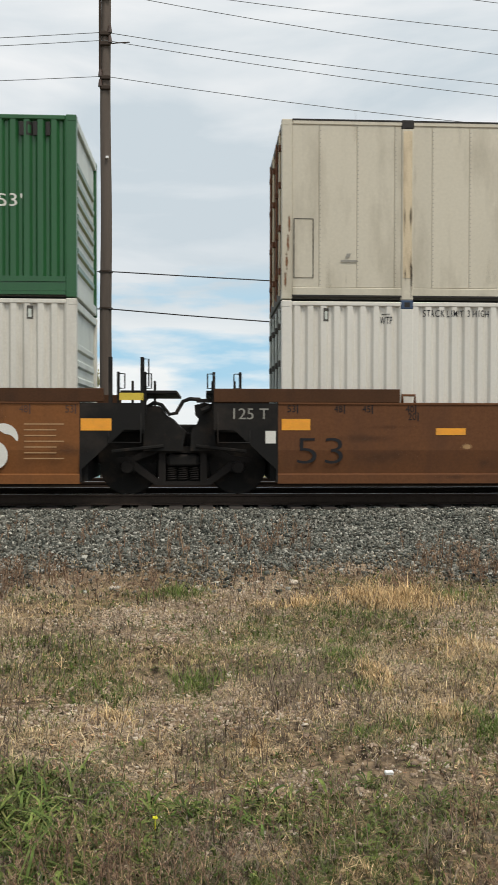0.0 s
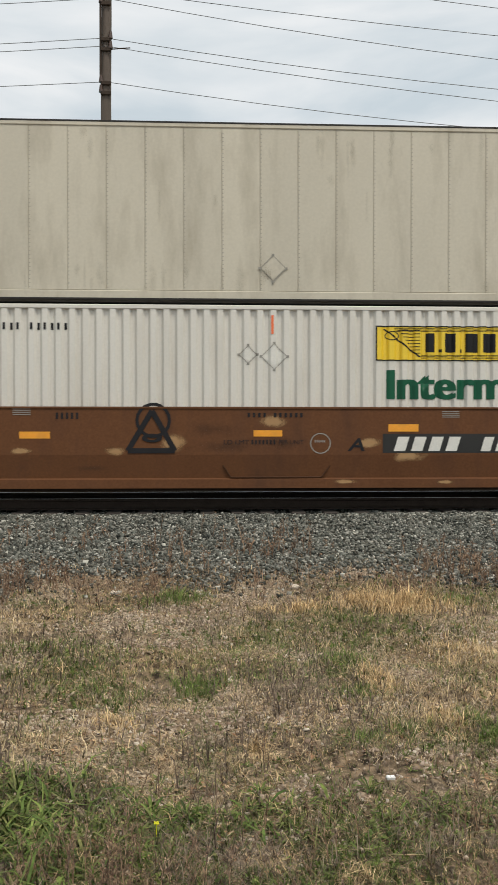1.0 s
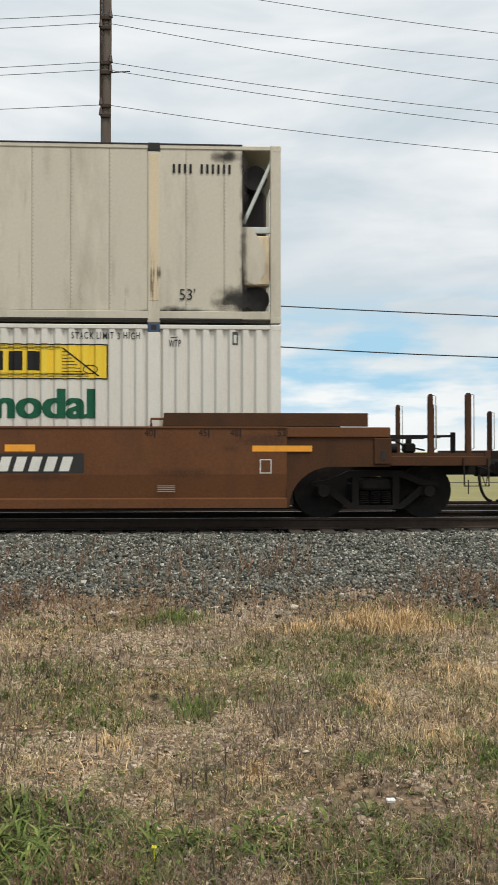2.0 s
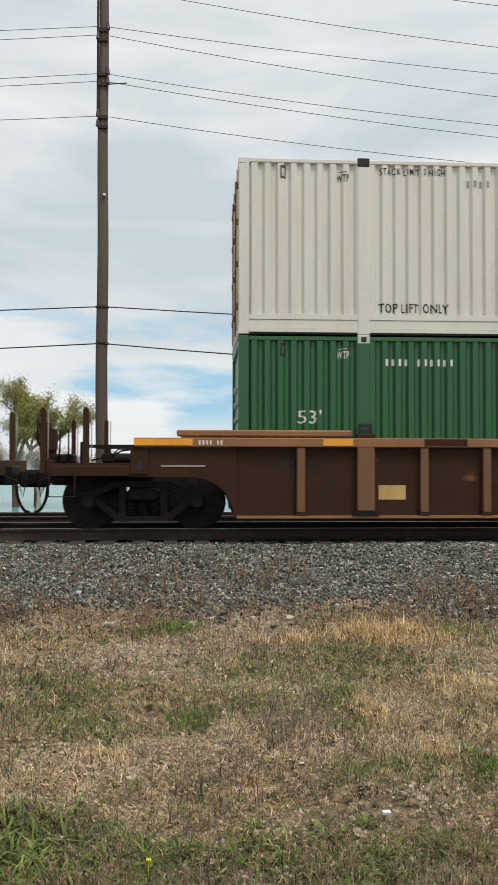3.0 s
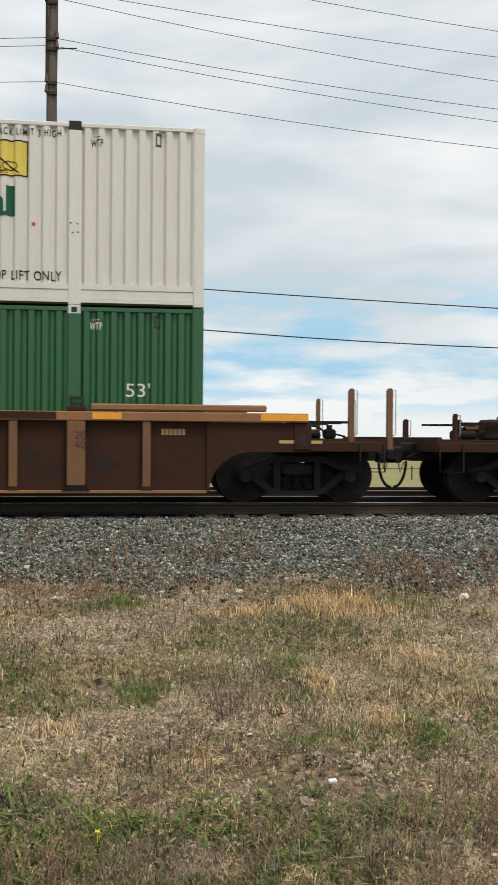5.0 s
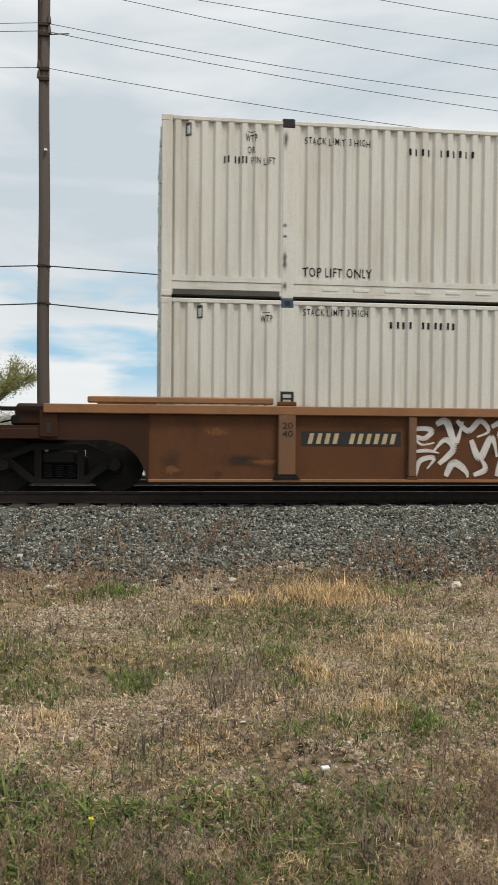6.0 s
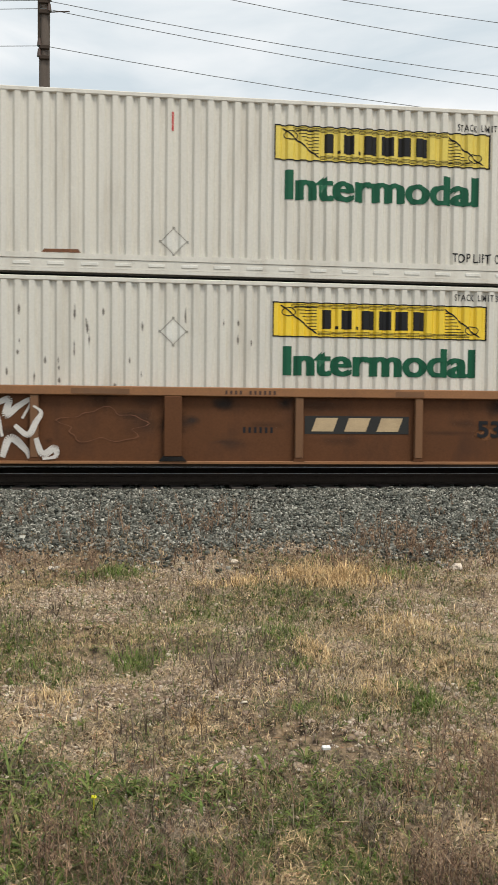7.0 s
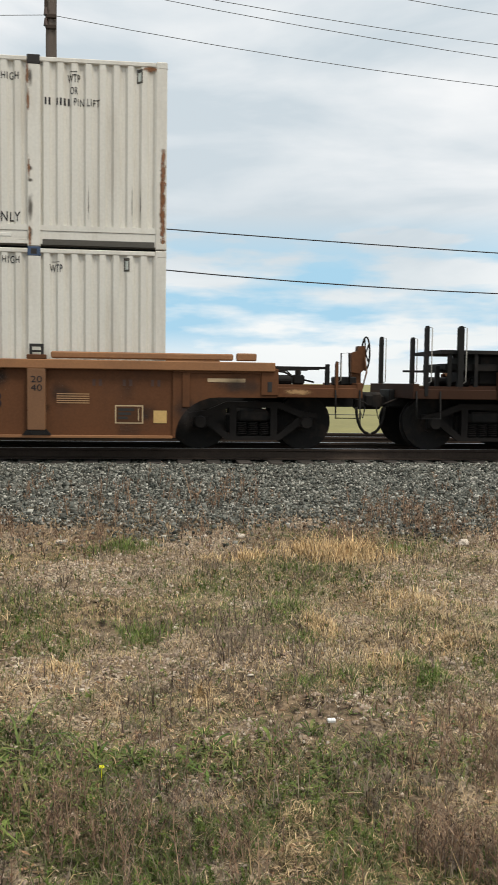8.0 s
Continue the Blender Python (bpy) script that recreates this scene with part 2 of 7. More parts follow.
M_GRASS = mat("green_grass", (0.08, 0.12, 0.03), 0.6, var=0.75, scale=11, fine=33, bump=0, isl=[(0.04, 0.06, 0.014), (0.09, 0.122, 0.032), (0.14, 0.165, 0.052), (0.06, 0.085, 0.024), (0.21, 0.185, 0.105), (0.024, 0.032, 0.011)], spec=0.12)
M_BROADLEAF = mat("broad_green_leaf", (0.1, 0.16, 0.04), 0.5, var=0.75, scale=11, fine=33, bump=0, isl=[(0.040, 0.070, 0.016), (0.10, 0.15, 0.034), (0.17, 0.21, 0.055), (0.07, 0.11, 0.026), (0.21, 0.21, 0.075), (0.025, 0.040, 0.012)], spec=0.12)
M_GOLD = mat("golden_straw", (0.5, 0.38, 0.18), 0.75, var=0.75, scale=11, fine=33, bump=0, spec=0.12, isl=[(0.44, 0.29, 0.14), (0.62, 0.44, 0.23), (0.70, 0.53, 0.30), (0.50, 0.34, 0.17), (0.30, 0.19, 0.10)])
M_TUFT = mat("fresh_green_tuft", (0.1, 0.16, 0.04), 0.6, var=0.75, scale=11, fine=33, bump=0, spec=0.12, isl=[(0.075, 0.125, 0.026), (0.12, 0.18, 0.04), (0.19, 0.24, 0.065), (0.05, 0.08, 0.02)])
M_WEED = mat("russet_weed", (0.2, 0.1, 0.07), 0.8, var=0.75, scale=11, fine=33, bump=0, isl=[(0.14, 0.085, 0.058), (0.23, 0.145, 0.095), (0.34, 0.235, 0.155), (0.20, 0.15, 0.11), (0.07, 0.05, 0.04)], spec=0.12)
M_GREYWEED = mat("dead_grey_weed", (0.2, 0.18, 0.15), 0.85, var=0.75, scale=11, fine=33, bump=0, isl=[(0.18, 0.14, 0.105), (0.28, 0.23, 0.17), (0.10, 0.075, 0.06), (0.22, 0.165, 0.125), (0.06, 0.043, 0.035)], spec=0.12)
M_PETAL = mat("yellow_petal", (0.72, 0.68, 0.03), 0.5, var=0.1, bump=0)
M_LITTER = mat("white_litter", (0.75, 0.75, 0.73), 0.5, var=0.05, bump=0)
M_FIELD = mat("olive_field_grass", (0.22, 0.20, 0.07), 0.9, var=0.2, scale=0.3, fine=3, bump=0.2, bumpd=0.05)
# near-black: the shade in the gaps between ballast stones is put in the colour
M_BED = mat("shade_toned_ballast_bed", (0.035, 0.033, 0.030), 0.95, var=0.3, scale=9, fine=60, bump=0.5, bumpd=0.01)
M_REDWALL = mat("red_shed_cladding", (0.28, 0.085, 0.065), 0.7, var=0.15, scale=1.0, stain=(0.2, 0.1, 0.08), stain_amt=0.4)

def stain_mat(name, col, amount=0.8, soft=0.5, nscale=6.0, rough=0.8):
    """A soft-edged blot: opaque in the middle of its patch, broken up by noise towards its edge."""
    m = bpy.data.materials.new(name)
    m.use_nodes = True
    nt = m.node_tree; N, L = nt.nodes.new, nt.links.new
    b = nt.nodes["Principled BSDF"]
    b.inputs["Base Color"].default_value, b.inputs["Roughness"].default_value = (*col, 1), rough
    tc, mp = N("ShaderNodeTexCoord"), N("ShaderNodeMapping")
    mp.inputs["Location"].default_value, mp.inputs["Scale"].default_value = (-1, 0, -1), (2, 0, 2)
    L(tc.outputs["Generated"], mp.inputs["Vector"])
    ln = N("ShaderNodeVectorMath"); ln.operation = "LENGTH"; L(mp.outputs[0], ln.inputs[0])
    n = N("ShaderNodeTexNoise"); n.inputs["Scale"].default_value, n.inputs["Detail"].default_value = nscale, 6
    L(tc.outputs["Object"], n.inputs["Vector"])
    a = N("ShaderNodeMath"); a.operation = "MULTIPLY_ADD"; a.inputs[1].default_value, a.inputs[2].default_value = 1.1, -0.55
    L(n.outputs["Fac"], a.inputs[0])
    c = N("ShaderNodeMath"); c.operation = "ADD"; L(ln.outputs["Value"], c.inputs[0]); L(a.outputs[0], c.inputs[1])
    r = N("ShaderNodeMapRange"); r.interpolation_type = "SMOOTHSTEP"
    r.inputs["From Min"].default_value, r.inputs["From Max"].default_value = 0.85, 0.85 - soft
    r.inputs["To Max"].default_value = amount
    L(c.outputs[0], r.inputs["Value"]); L(r.outputs[0], b.inputs["Alpha"])
    return m
M_SOOT = stain_mat("soot_stain", (0.012, 0.011, 0.010), 0.95, 0.8)
M_GRIME = stain_mat("grime_stain", (0.17, 0.14, 0.095), 0.14, 0.9, 9)
M_RUSTSTAIN = stain_mat("rust_stain", (0.17, 0.065, 0.02), 0.85, 0.6, 14)
M_PRIMER = stain_mat("sprayed_primer", (0.40, 0.24, 0.11), 0.85, 0.6, 5)
M_GREASE = stain_mat("grease_stain", (0.02, 0.014, 0.011), 0.75, 0.8, 7)
M_FILM = stain_mat("thin_dirt_film", (0.025, 0.016, 0.012), 0.35, 1.0, 4)
M_SMUDGE = stain_mat("dark_smudge", (0.016, 0.011, 0.009), 0.75, 0.9, 4)
M_SCUFF = stain_mat("grey_scuff", (0.12, 0.105, 0.09), 0.85, 0.7, 12)

def ground_material():
    m = bpy.data.materials.new("gravelly_soil")
    m.use_nodes = True
    nt = m.node_tree; N, L = nt.nodes.new, nt.links.new
    b = nt.nodes["Principled BSDF"]; b.inputs["Roughness"].default_value = 0.95
    b.inputs["Specular IOR Level"].default_value = 0.15
    tc = N("ShaderNodeTexCoord")
    big, mid = N("ShaderNodeTexNoise"), N("ShaderNodeTexNoise")
    big.inputs["Scale"].default_value, big.inputs["Detail"].default_value = 0.9, 6
    mid.inputs["Scale"].default_value, mid.inputs["Detail"].default_value = 16, 8
    vor = N("ShaderNodeTexVoronoi"); vor.inputs["Scale"].default_value = 75
    for n in (big, mid, vor): L(tc.outputs["Object"], n.inputs["Vector"])
    soil = N("ShaderNodeValToRGB"); e = soil.color_ramp.elements
    e[0].position, e[0].color = 0.36, (0.030, 0.022, 0.015, 1)
    e[1].position, e[1].color = 0.72, (0.36, 0.26, 0.165, 1)
    L(mid.outputs["Fac"], soil.inputs["Fac"])
    grit = N("ShaderNodeValToRGB"); e = grit.color_ramp.elements
    e[0].position, e[0].color = 0.0, (0.05, 0.038, 0.028, 1)
    e[1].position, e[1].color = 1.0, (0.58, 0.46, 0.33, 1)
    sp = N("ShaderNodeSeparateColor"); L(vor.outputs["Color"], sp.inputs[0]); L(sp.outputs[0], grit.inputs["Fac"])
    f = N("ShaderNodeMapRange"); f.inputs["From Min"].default_value, f.inputs["From Max"].default_value = 0.42, 0.60
    L(big.outputs["Fac"], f.inputs["Value"])
    mx = N("ShaderNodeMix"); mx.data_type = "RGBA"
    L(f.outputs[0], mx.inputs["Factor"]); L(soil.outputs[0], mx.inputs["A"]); L(grit.outputs[0], mx.inputs["B"])
    L(mx.outputs["Result"], b.inputs["Base Color"])
    bp = N("ShaderNodeBump"); bp.inputs["Strength"].default_value, bp.inputs["Distance"].default_value = 0.7, 0.008
    ad = N("ShaderNodeMath"); ad.operation = "SUBTRACT"
    L(mid.outputs["Fac"], ad.inputs[0]); L(vor.outputs["Distance"], ad.inputs[1]); L(ad.outputs[0], bp.inputs["Height"])
    L(bp.outputs[0], b.inputs["Normal"])
    return m
M_SOIL = ground_material()

def water_material():
    m = bpy.data.materials.new("lake_water")
    m.use_nodes = True
    nt = m.node_tree; N, L = nt.nodes.new, nt.links.new
    b = nt.nodes["Principled BSDF"]
    b.inputs["Base Color"].default_value = (0.12, 0.27, 0.27, 1)
    b.inputs["Roughness"].default_value, b.inputs["IOR"].default_value = 0.25, 1.33
    n = N("ShaderNodeTexNoise"); n.inputs["Scale"].default_value = 0.6; n.inputs["Detail"].default_value = 6
    tc = N("ShaderNodeTexCoord"); L(tc.outputs["Object"], n.inputs["Vector"])
    bp = N("ShaderNodeBump"); bp.inputs["Strength"].default_value, bp.inputs["Distance"].default_value = 0.3, 0.1
    L(n.outputs["Fac"], bp.inputs["Height"]); L(bp.outputs[0], b.inputs["Normal"])
    return m
M_WATER = water_material()

# ---------------------------------------------------------------- mesh helpers
def finish(name, bm, material, parent=None, label=""):
    me = bpy.data.meshes.new(name)
    bm.normal_update()
    bm.to_mesh(me); bm.free()
    if material: me.materials.append(material)
    ob = new(name, me)
    if parent: ob.parent = parent
    if label: tagged(ob, label=label)
    return ob
part = finish

def thing(name, label, category, group="", kind=""):
    return tagged(new(name), label, category, group, kind)

def box(bm, x0, x1, y0, y1, z0, z1, bev=0.0):
    r = bmesh.ops.create_cube(bm, size=1.0)
    for v in r["verts"]:
        v.co = ((x0 + x1) / 2 + v.co.x * (x1 - x0), (y0 + y1) / 2 + v.co.y * (y1 - y0), (z0 + z1) / 2 + v.co.z * (z1 - z0))
    if bev:
        ed = {e for v in r["verts"] for e in v.link_edges}
        bmesh.ops.bevel(bm, geom=list(ed), offset=bev, segments=1, affect="EDGES")
    return bm

def B(*a, bev=0.0):
    return box(bmesh.new(), *a, bev=bev)

def prism(bm, pts, y0, y1):
    """An x-z outline, drawn out from y0 to y1."""
    f = [bm.verts.new((x, y0, z)) for x, z in pts]
    k = [bm.verts.new((x, y1, z)) for x, z in pts]
    n = len(pts)
    bm.faces.new(f); bm.faces.new(k[::-1])
    for i in range(n):
        bm.faces.new((f[i], k[i], k[(i + 1) % n], f[(i + 1) % n]))
    bmesh.ops.recalc_face_normals(bm, faces=bm.faces)
    return bm

def rod(bm, a, b, r, n=8, r2=None):
    a, b = Vector(a), Vector(b)
    m = Matrix.Translation((a + b) / 2) @ (b - a).to_track_quat("Z", "Y").to_matrix().to_4x4()
    bmesh.ops.create_cone(bm, cap_ends=True, segments=n, radius1=r, radius2=r if r2 is None else r2, depth=(b - a).length, matrix=m)
    return bm

def tube(bm, pts, r, n=6):
    """One swept tube along a line of points; closed where the ends meet."""
    P = [Vector(p) for p in pts]
    loop = (P[0] - P[-1]).length < 1e-6
    if loop: P = P[:-1]
    rings = []
    side = None
    for i, p in enumerate(P):
        a = P[i - 1] if (i or loop) else p
        b = P[(i + 1) % len(P)] if (i < len(P) - 1 or loop) else p
        t = (b - a).normalized()
        if side is None:
            side = t.cross(Vector((0.31, 0.87, 0.38))).normalized()
        side = (side - t * side.dot(t)).normalized()
        up = t.cross(side)
        rings.append([bm.verts.new(p + side * (r * math.cos(6.2832 * k / n)) + up * (r * math.sin(6.2832 * k / n))) for k in range(n)])
    m = len(rings)
    for i in range(m if loop else m - 1):
        u, v = rings[i], rings[(i + 1) % m]
        for k in range(n):
            bm.faces.new((u[k], u[(k + 1) % n], v[(k + 1) % n], v[k])).smooth = True
    if not loop:
        bm.faces.new(rings[0][::-1]); bm.faces.new(rings[-1])
    return bm

# corrugated walls: outer flats, slopes and recesses along x
PITCH, FLAT, SLOPE, DEEP = 0.213, 0.082, 0.040, 0.050
def dent(x):
    """Depth of the corrugation at x."""
    u = x % PITCH
    if u < FLAT: return 0.0
    if u < FLAT + SLOPE: return DEEP * (u - FLAT) / SLOPE
    if u < PITCH - SLOPE: return DEEP
    return DEEP * (PITCH - u) / SLOPE
def breaks(x0, x1):
    out = []
    for k in range(int(x0 // PITCH) - 1, int(x1 // PITCH) + 2):
        for d in (0, FLAT, FLAT + SLOPE, PITCH - SLOPE):
            x = k * PITCH + d
            if x0 < x < x1: out.append(x)
    return out
def corrugated(x0, x1, z0, z1, y, sgn=1):
    bm = bmesh.new()
    xs = [x0, *breaks(x0, x1), x1]
    lo = [bm.verts.new((x, y + sgn * dent(x), z0)) for x in xs]
    hi = [bm.verts.new((x, y + sgn * dent(x), z1)) for x in xs]
    for i in range(len(xs) - 1):
        bm.faces.new((lo[i], lo[i + 1], hi[i + 1], hi[i]) if sgn > 0 else (lo[i + 1], lo[i], hi[i], hi[i + 1]))
    return bm

def drape(bm, y, wavy):
    """Lay flat artwork (x, z) on a wall at y: cut along the folds and pushed back with them."""
    if wavy:
        xs = [v.co.x for v in bm.verts]
        for x in breaks(min(xs), max(xs)):
            g = bm.verts[:] + bm.edges[:] + bm.faces[:]
            bmesh.ops.bisect_plane(bm, geom=g, plane_co=(x, 0, 0), plane_no=(1, 0, 0))
    for v in bm.verts:
        v.co.y = y + v.co.y + (dent(v.co.x) if wavy else 0.0)
    return bm

def letters(text, x0, x1, z0, z1, slant=0.0, bold=0.0, track=1.0):
    """Words in the built-in font, fitted to a box in the x-z plane and facing -y."""
    cu = bpy.data.curves.new("words", "FONT")
    cu.body, cu.offset, cu.resolution_u, cu.space_character = text, bold, 4, track
    ob = bpy.data.objects.new("words", cu)
    me = bpy.data.meshes.new_from_object(ob)
    bm = bmesh.new(); bm.from_mesh(me)
    bpy.data.objects.remove(ob); bpy.data.curves.remove(cu); bpy.data.meshes.remove(me)
    xs, ys = [v.co.x for v in bm.verts], [v.co.y for v in bm.verts]
    ax, bx, ay, by = min(xs), max(xs), min(ys), max(ys)
    for v in bm.verts:
        u, w = (v.co.x - ax) / (bx - ax), (v.co.y - ay) / (by - ay)
        v.co = (x0 + u * (x1 - x0) + slant * w, 0, z0 + w * (z1 - z0))
    bm.normal_update()
    if bm.faces and sum(f.normal.y * f.calc_area() for f in bm.faces) > 0:
        bmesh.ops.reverse_faces(bm, faces=bm.faces)
    return bm

def quad(bm, pts, y=0.0):
    f = bm.faces.new([bm.verts.new((x, y, z)) for x, z in pts])
    f.normal_update()
    if f.normal.y > 0: f.normal_flip()
    return bm

def blot(parent, cx, cz, w, h, y, material, label=""):
    bm = bmesh.new(); quad(bm, [(cx - w, cz - h), (cx + w, cz - h), (cx + w, cz + h), (cx - w, cz + h)])
    for v in bm.verts: v.co.y = y
    ob = part("stain", bm, material, parent, label)
    ob.visible_shadow = False
    return ob

def glyph_bars(pattern, x0, x1, z0, z1, slant=0.0, fill=0.46):
    """One plain bar for every sign of a mark that is not spelled out; spaces stay gaps."""
    bm, n = bmesh.new(), len(pattern)
    w = (x1 - x0) / n
    for i, ch in enumerate(pattern):
        if ch != " ":
            a, b = x0 + i * w, x0 + i * w + w * fill
            quad(bm, [(a, z0), (b, z0), (b + slant, z1), (a + slant, z1)])
    return bm

def diamond(bm, cx, cz, r, t):
    o = [(cx, cz - r), (cx + r, cz), (cx, cz + r), (cx - r, cz)]
    i = [(cx, cz - r + t), (cx + r - t, cz), (cx, cz + r - t), (cx - r + t, cz)]
    for k in range(4):
        quad(bm, [o[k], o[(k + 1) % 4], i[(k + 1) % 4], i[k]])
    return bm

# ---------------------------------------------------------------- the line: rails, ties, ballast
TRACK_Y, RAIL_Z = 14.98, 0.55
def rail_profile(bm, x0, x1, y, z):
    """Rail with foot, web and head; z is the top of the head."""
    pts = [(-0.075, -0.18), (0.075, -0.18), (0.075, -0.165), (0.012, -0.145), (0.010, -0.05), (0.036, -0.040), (0.036, -0.006), (0.030, -0.002), (-0.030, -0.002), (-0.036, -0.006), (-0.036, -0.040), (-0.010, -0.05), (-0.012, -0.145), (-0.075, -0.165)]
    a = [bm.verts.new((x0, y + p, z + q)) for p, q in pts]
    b = [bm.verts.new((x1, y + p, z + q)) for p, q in pts]
    for i in range(len(pts)):
        j = (i + 1) % len(pts)
        bm.faces.new((a[i], a[j], b[j], b[i]))
    bm.faces.new(a[::-1]); bm.faces.new(b)
    bmesh.ops.recalc_face_normals(bm, faces=bm.faces)
    return bm

def track(yc, z, name_label, x0=-70, x1=80, ties=True):
    t = thing("railway_track", name_label, "railway track", kind="structure")
    for s in (-1, 1):
        r = part("rail", rail_profile(bmesh.new(), x0, x1, yc + s * 0.755, z), M_RAIL, t)
        part("rail_head", B(x0, x1, yc + s * 0.755 - 0.022, yc + s * 0.755 + 0.026, z - 0.003, z + 0.0004), M_RAILTOP, r, "polished running surface")
    if ties:
        bm = B(-0.115, 0.115, -1.3, 1.3, -0.11, 0.07, bev=0.012)
        me = bpy.data.meshes.new("tie"); bm.to_mesh(me); bm.free(); me.materials.append(M_TIE)
        for i in range(-32, 38):
            o = new("tie", me); o.parent = t
            o.location = (i * 0.50 + random.uniform(-.02, .02), yc + random.uniform(-.03, .03), z - 0.255)
            o.rotation_euler = (0, 0, random.uniform(-.012, .012))
    return t

# ---------------------------------------------------------------- well cars
MOVERS, WHEELS = [], []
WHEEL_R = 0.455
def wheelset_mesh():
    bm = bmesh.new()
    for s in (-1, 1):
        y = s * 0.735
        rot = Matrix.Rotation(radians(90), 4, "X")
        def disc(r, y0, y1, n=28, r2=None):
            bmesh.ops.create_cone(bm, cap_ends=True, segments=n, radius1=r, radius2=r if r2 is None else r2, depth=abs(y1 - y0), matrix=Matrix.Translation((0, (y0 + y1) / 2, 0)) @ rot)
        disc(WHEEL_R, y - 0.06, y + 0.06)
        disc(WHEEL_R + 0.026, y - s * 0.095 if s > 0 else y + 0.06, y - s * 0.06 if s > 0 else y + 0.095)
        disc(0.36, y + s * 0.055, y + s * 0.066)
        disc(0.15, y + s * 0.06, y + s * 0.14, 16)
        for k in range(6):
            a = k * math.pi / 3
            bmesh.ops.create_cone(bm, cap_ends=True, segments=8, radius1=0.03, radius2=0.03, depth=0.012, matrix=Matrix.Translation((0.25 * math.cos(a), y + s * 0.070, 0.25 * math.sin(a))) @ rot)
    rod(bm, (0, -0.98, 0), (0, 0.98, 0), 0.075, 12)
    me = bpy.data.meshes.new("wheelset"); bm.to_mesh(me); bm.free(); me.materials.append(M_TRUCK)
    return me
WHEELSET = wheelset_mesh()

def bogie(parent, xc, half):
    """Three-piece freight bogie: two cast side frames with open windows, bolster, coil springs; two wheelsets that turn."""
    bol = part("bogie", B(xc - 0.24, xc + 0.24, -1.08, 1.08, 0.47, 0.66, bev=0.03), M_TRUCK, parent)
    h = half
    for s in (-1, 1):
        y0, y1 = (.94, 1.05) if s > 0 else (-1.05, -.94)
        out = 1.05 * s
        bm = bmesh.new()
        # top member, arched down to the journals
        prism(bm, [(xc - h - .19, .52), (xc - h - .19, .60), (xc - h + .10, .645), (xc - .44, .79), (xc + .44, .79), (xc + h - .10, .645), (xc + h + .19, .60), (xc + h + .19, .52), (xc + h - .12, .55), (xc + .40, .69), (xc - .40, .69), (xc - h + .12, .55)], y0, y1)
        # columns, tension members and the spring seat between them
        prism(bm, [(xc - h + .13, .54), (xc - h + .02, .47), (xc - .44, .16), (xc + .44, .16), (xc + h - .02, .47), (xc + h - .13, .54), (xc + .36, .225), (xc - .36, .225)], y0, y1)
        for q in (-1, 1):
            box(bm, xc + q * .335 - .055, xc + q * .335 + .055, y0, y1, .20, .72)
        part("side_frame", bm, M_FRAME, bol)
        for q in (-1, 1):
            jx = xc + q * h
            part("journal_box", B(jx - .12, jx + .12, y0 - .02, y1 + .02, .36, .56, bev=.03), M_TRUCK, bol)
            part("axle_cap", rod(bmesh.new(), (jx, out, WHEEL_R), (jx, out + s * .10, WHEEL_R), .105, 14, .09), M_FRAME, bol)
        for q in (-.185, 0, .185):
            bm = bmesh.new()
            yy = out - s * .07
            tube(bm, [(xc + q + .078 * math.cos(a * .7854), yy + .078 * math.sin(a * .7854), .235 + a * .0044) for a in range(0, 53)], .0125, 4)
            part("spring", bm, M_FRAME, bol)
        part("friction_wedge", B(xc - .27, xc + .27, min(out, out - s * .09), max(out, out - s * .09), .475, .64, bev=.03), M_TRUCK, bol)
    for q in (-1, 1):
        part("brake_beam", B(xc + q * .36 - .03, xc + q * .36 + .03, -.85, .85, .30, .38, bev=.01), M_TRUCK, bol)
        part("brake_shoe", B(xc + q * .40 - .04, xc + q * .40 + .04, -.86, -.66, .28, .58, bev=.02), M_TRUCK, bol)
    part("spring_plank", B(xc - .29, xc + .29, -.93, .93, .20, .47, bev=.02), M_TRUCK, bol)
    part("brake_lever", rod(bmesh.new(), (xc - .42, -.3, .34), (xc + .3, -.25, .86), .03, 6), M_TRUCK, bol)
    for q in (-1, 1):
        w = new("wheelset", WHEELSET); w.parent = bol
        WHEELS.append((w, xc + q * half))
    return bol

def coupler(parent, x0, x1, dirn):
    """Coupler shank with knuckle, and a slack air hose under it."""
    bm = bmesh.new()
    a, b = min(x0, x1), max(x0, x1)
    box(bm, a, b, -.07, .07, .72, .9, bev=.02)
    k = x1
    box(bm, k - .16, k + .16, -.16, .14, .66, .96, bev=.04)
    box(bm, k - .06 + dirn * .1, k + .06 + dirn * .1, -.2, -.05, .70, .92, bev=.03)
    c = part("coupler", bm, M_TRUCK, parent)
    bm = bmesh.new()
    pts = [(k + dirn * .05 - dirn * .22 * math.cos(q * .157), -.28, .70 - .46 * math.sin(q * .157)) for q in range(11)]
    tube(bm, pts, .026, 7)
    part("air_hose", bm, M_TRUCK, c, "black rubber air hose")
    part("cut_lever_chain", tube(bmesh.new(), [(k - dirn * .02, -.3, .7), (k - dirn * .06, -.3, .5), (k - dirn * .12, -.3, .68)], .012, 6), M_TRUCK, c)
    bm = bmesh.new()
    tube(bm, [(k - dirn * .55, -.5, .95), (k - dirn * .1, -.62, .78), (k - dirn * .05, -.62, .74)], .014, 6)
    part("uncoupling_lever", bm, M_TRUCK, c)
    return c

def grab(bm, x, y, z0, z1, d=.06, r=.012):
    tube(bm, [(x, y, z0), (x + d, y, z0), (x + d, y, z1), (x, y, z1)], r, 6)
    return bm

SIDE = -1.42   # near face of the wells
def mark(parent, bm, y, material, name="marking", label=""):
    return part(name, drape(bm, y, False), material, parent, label)

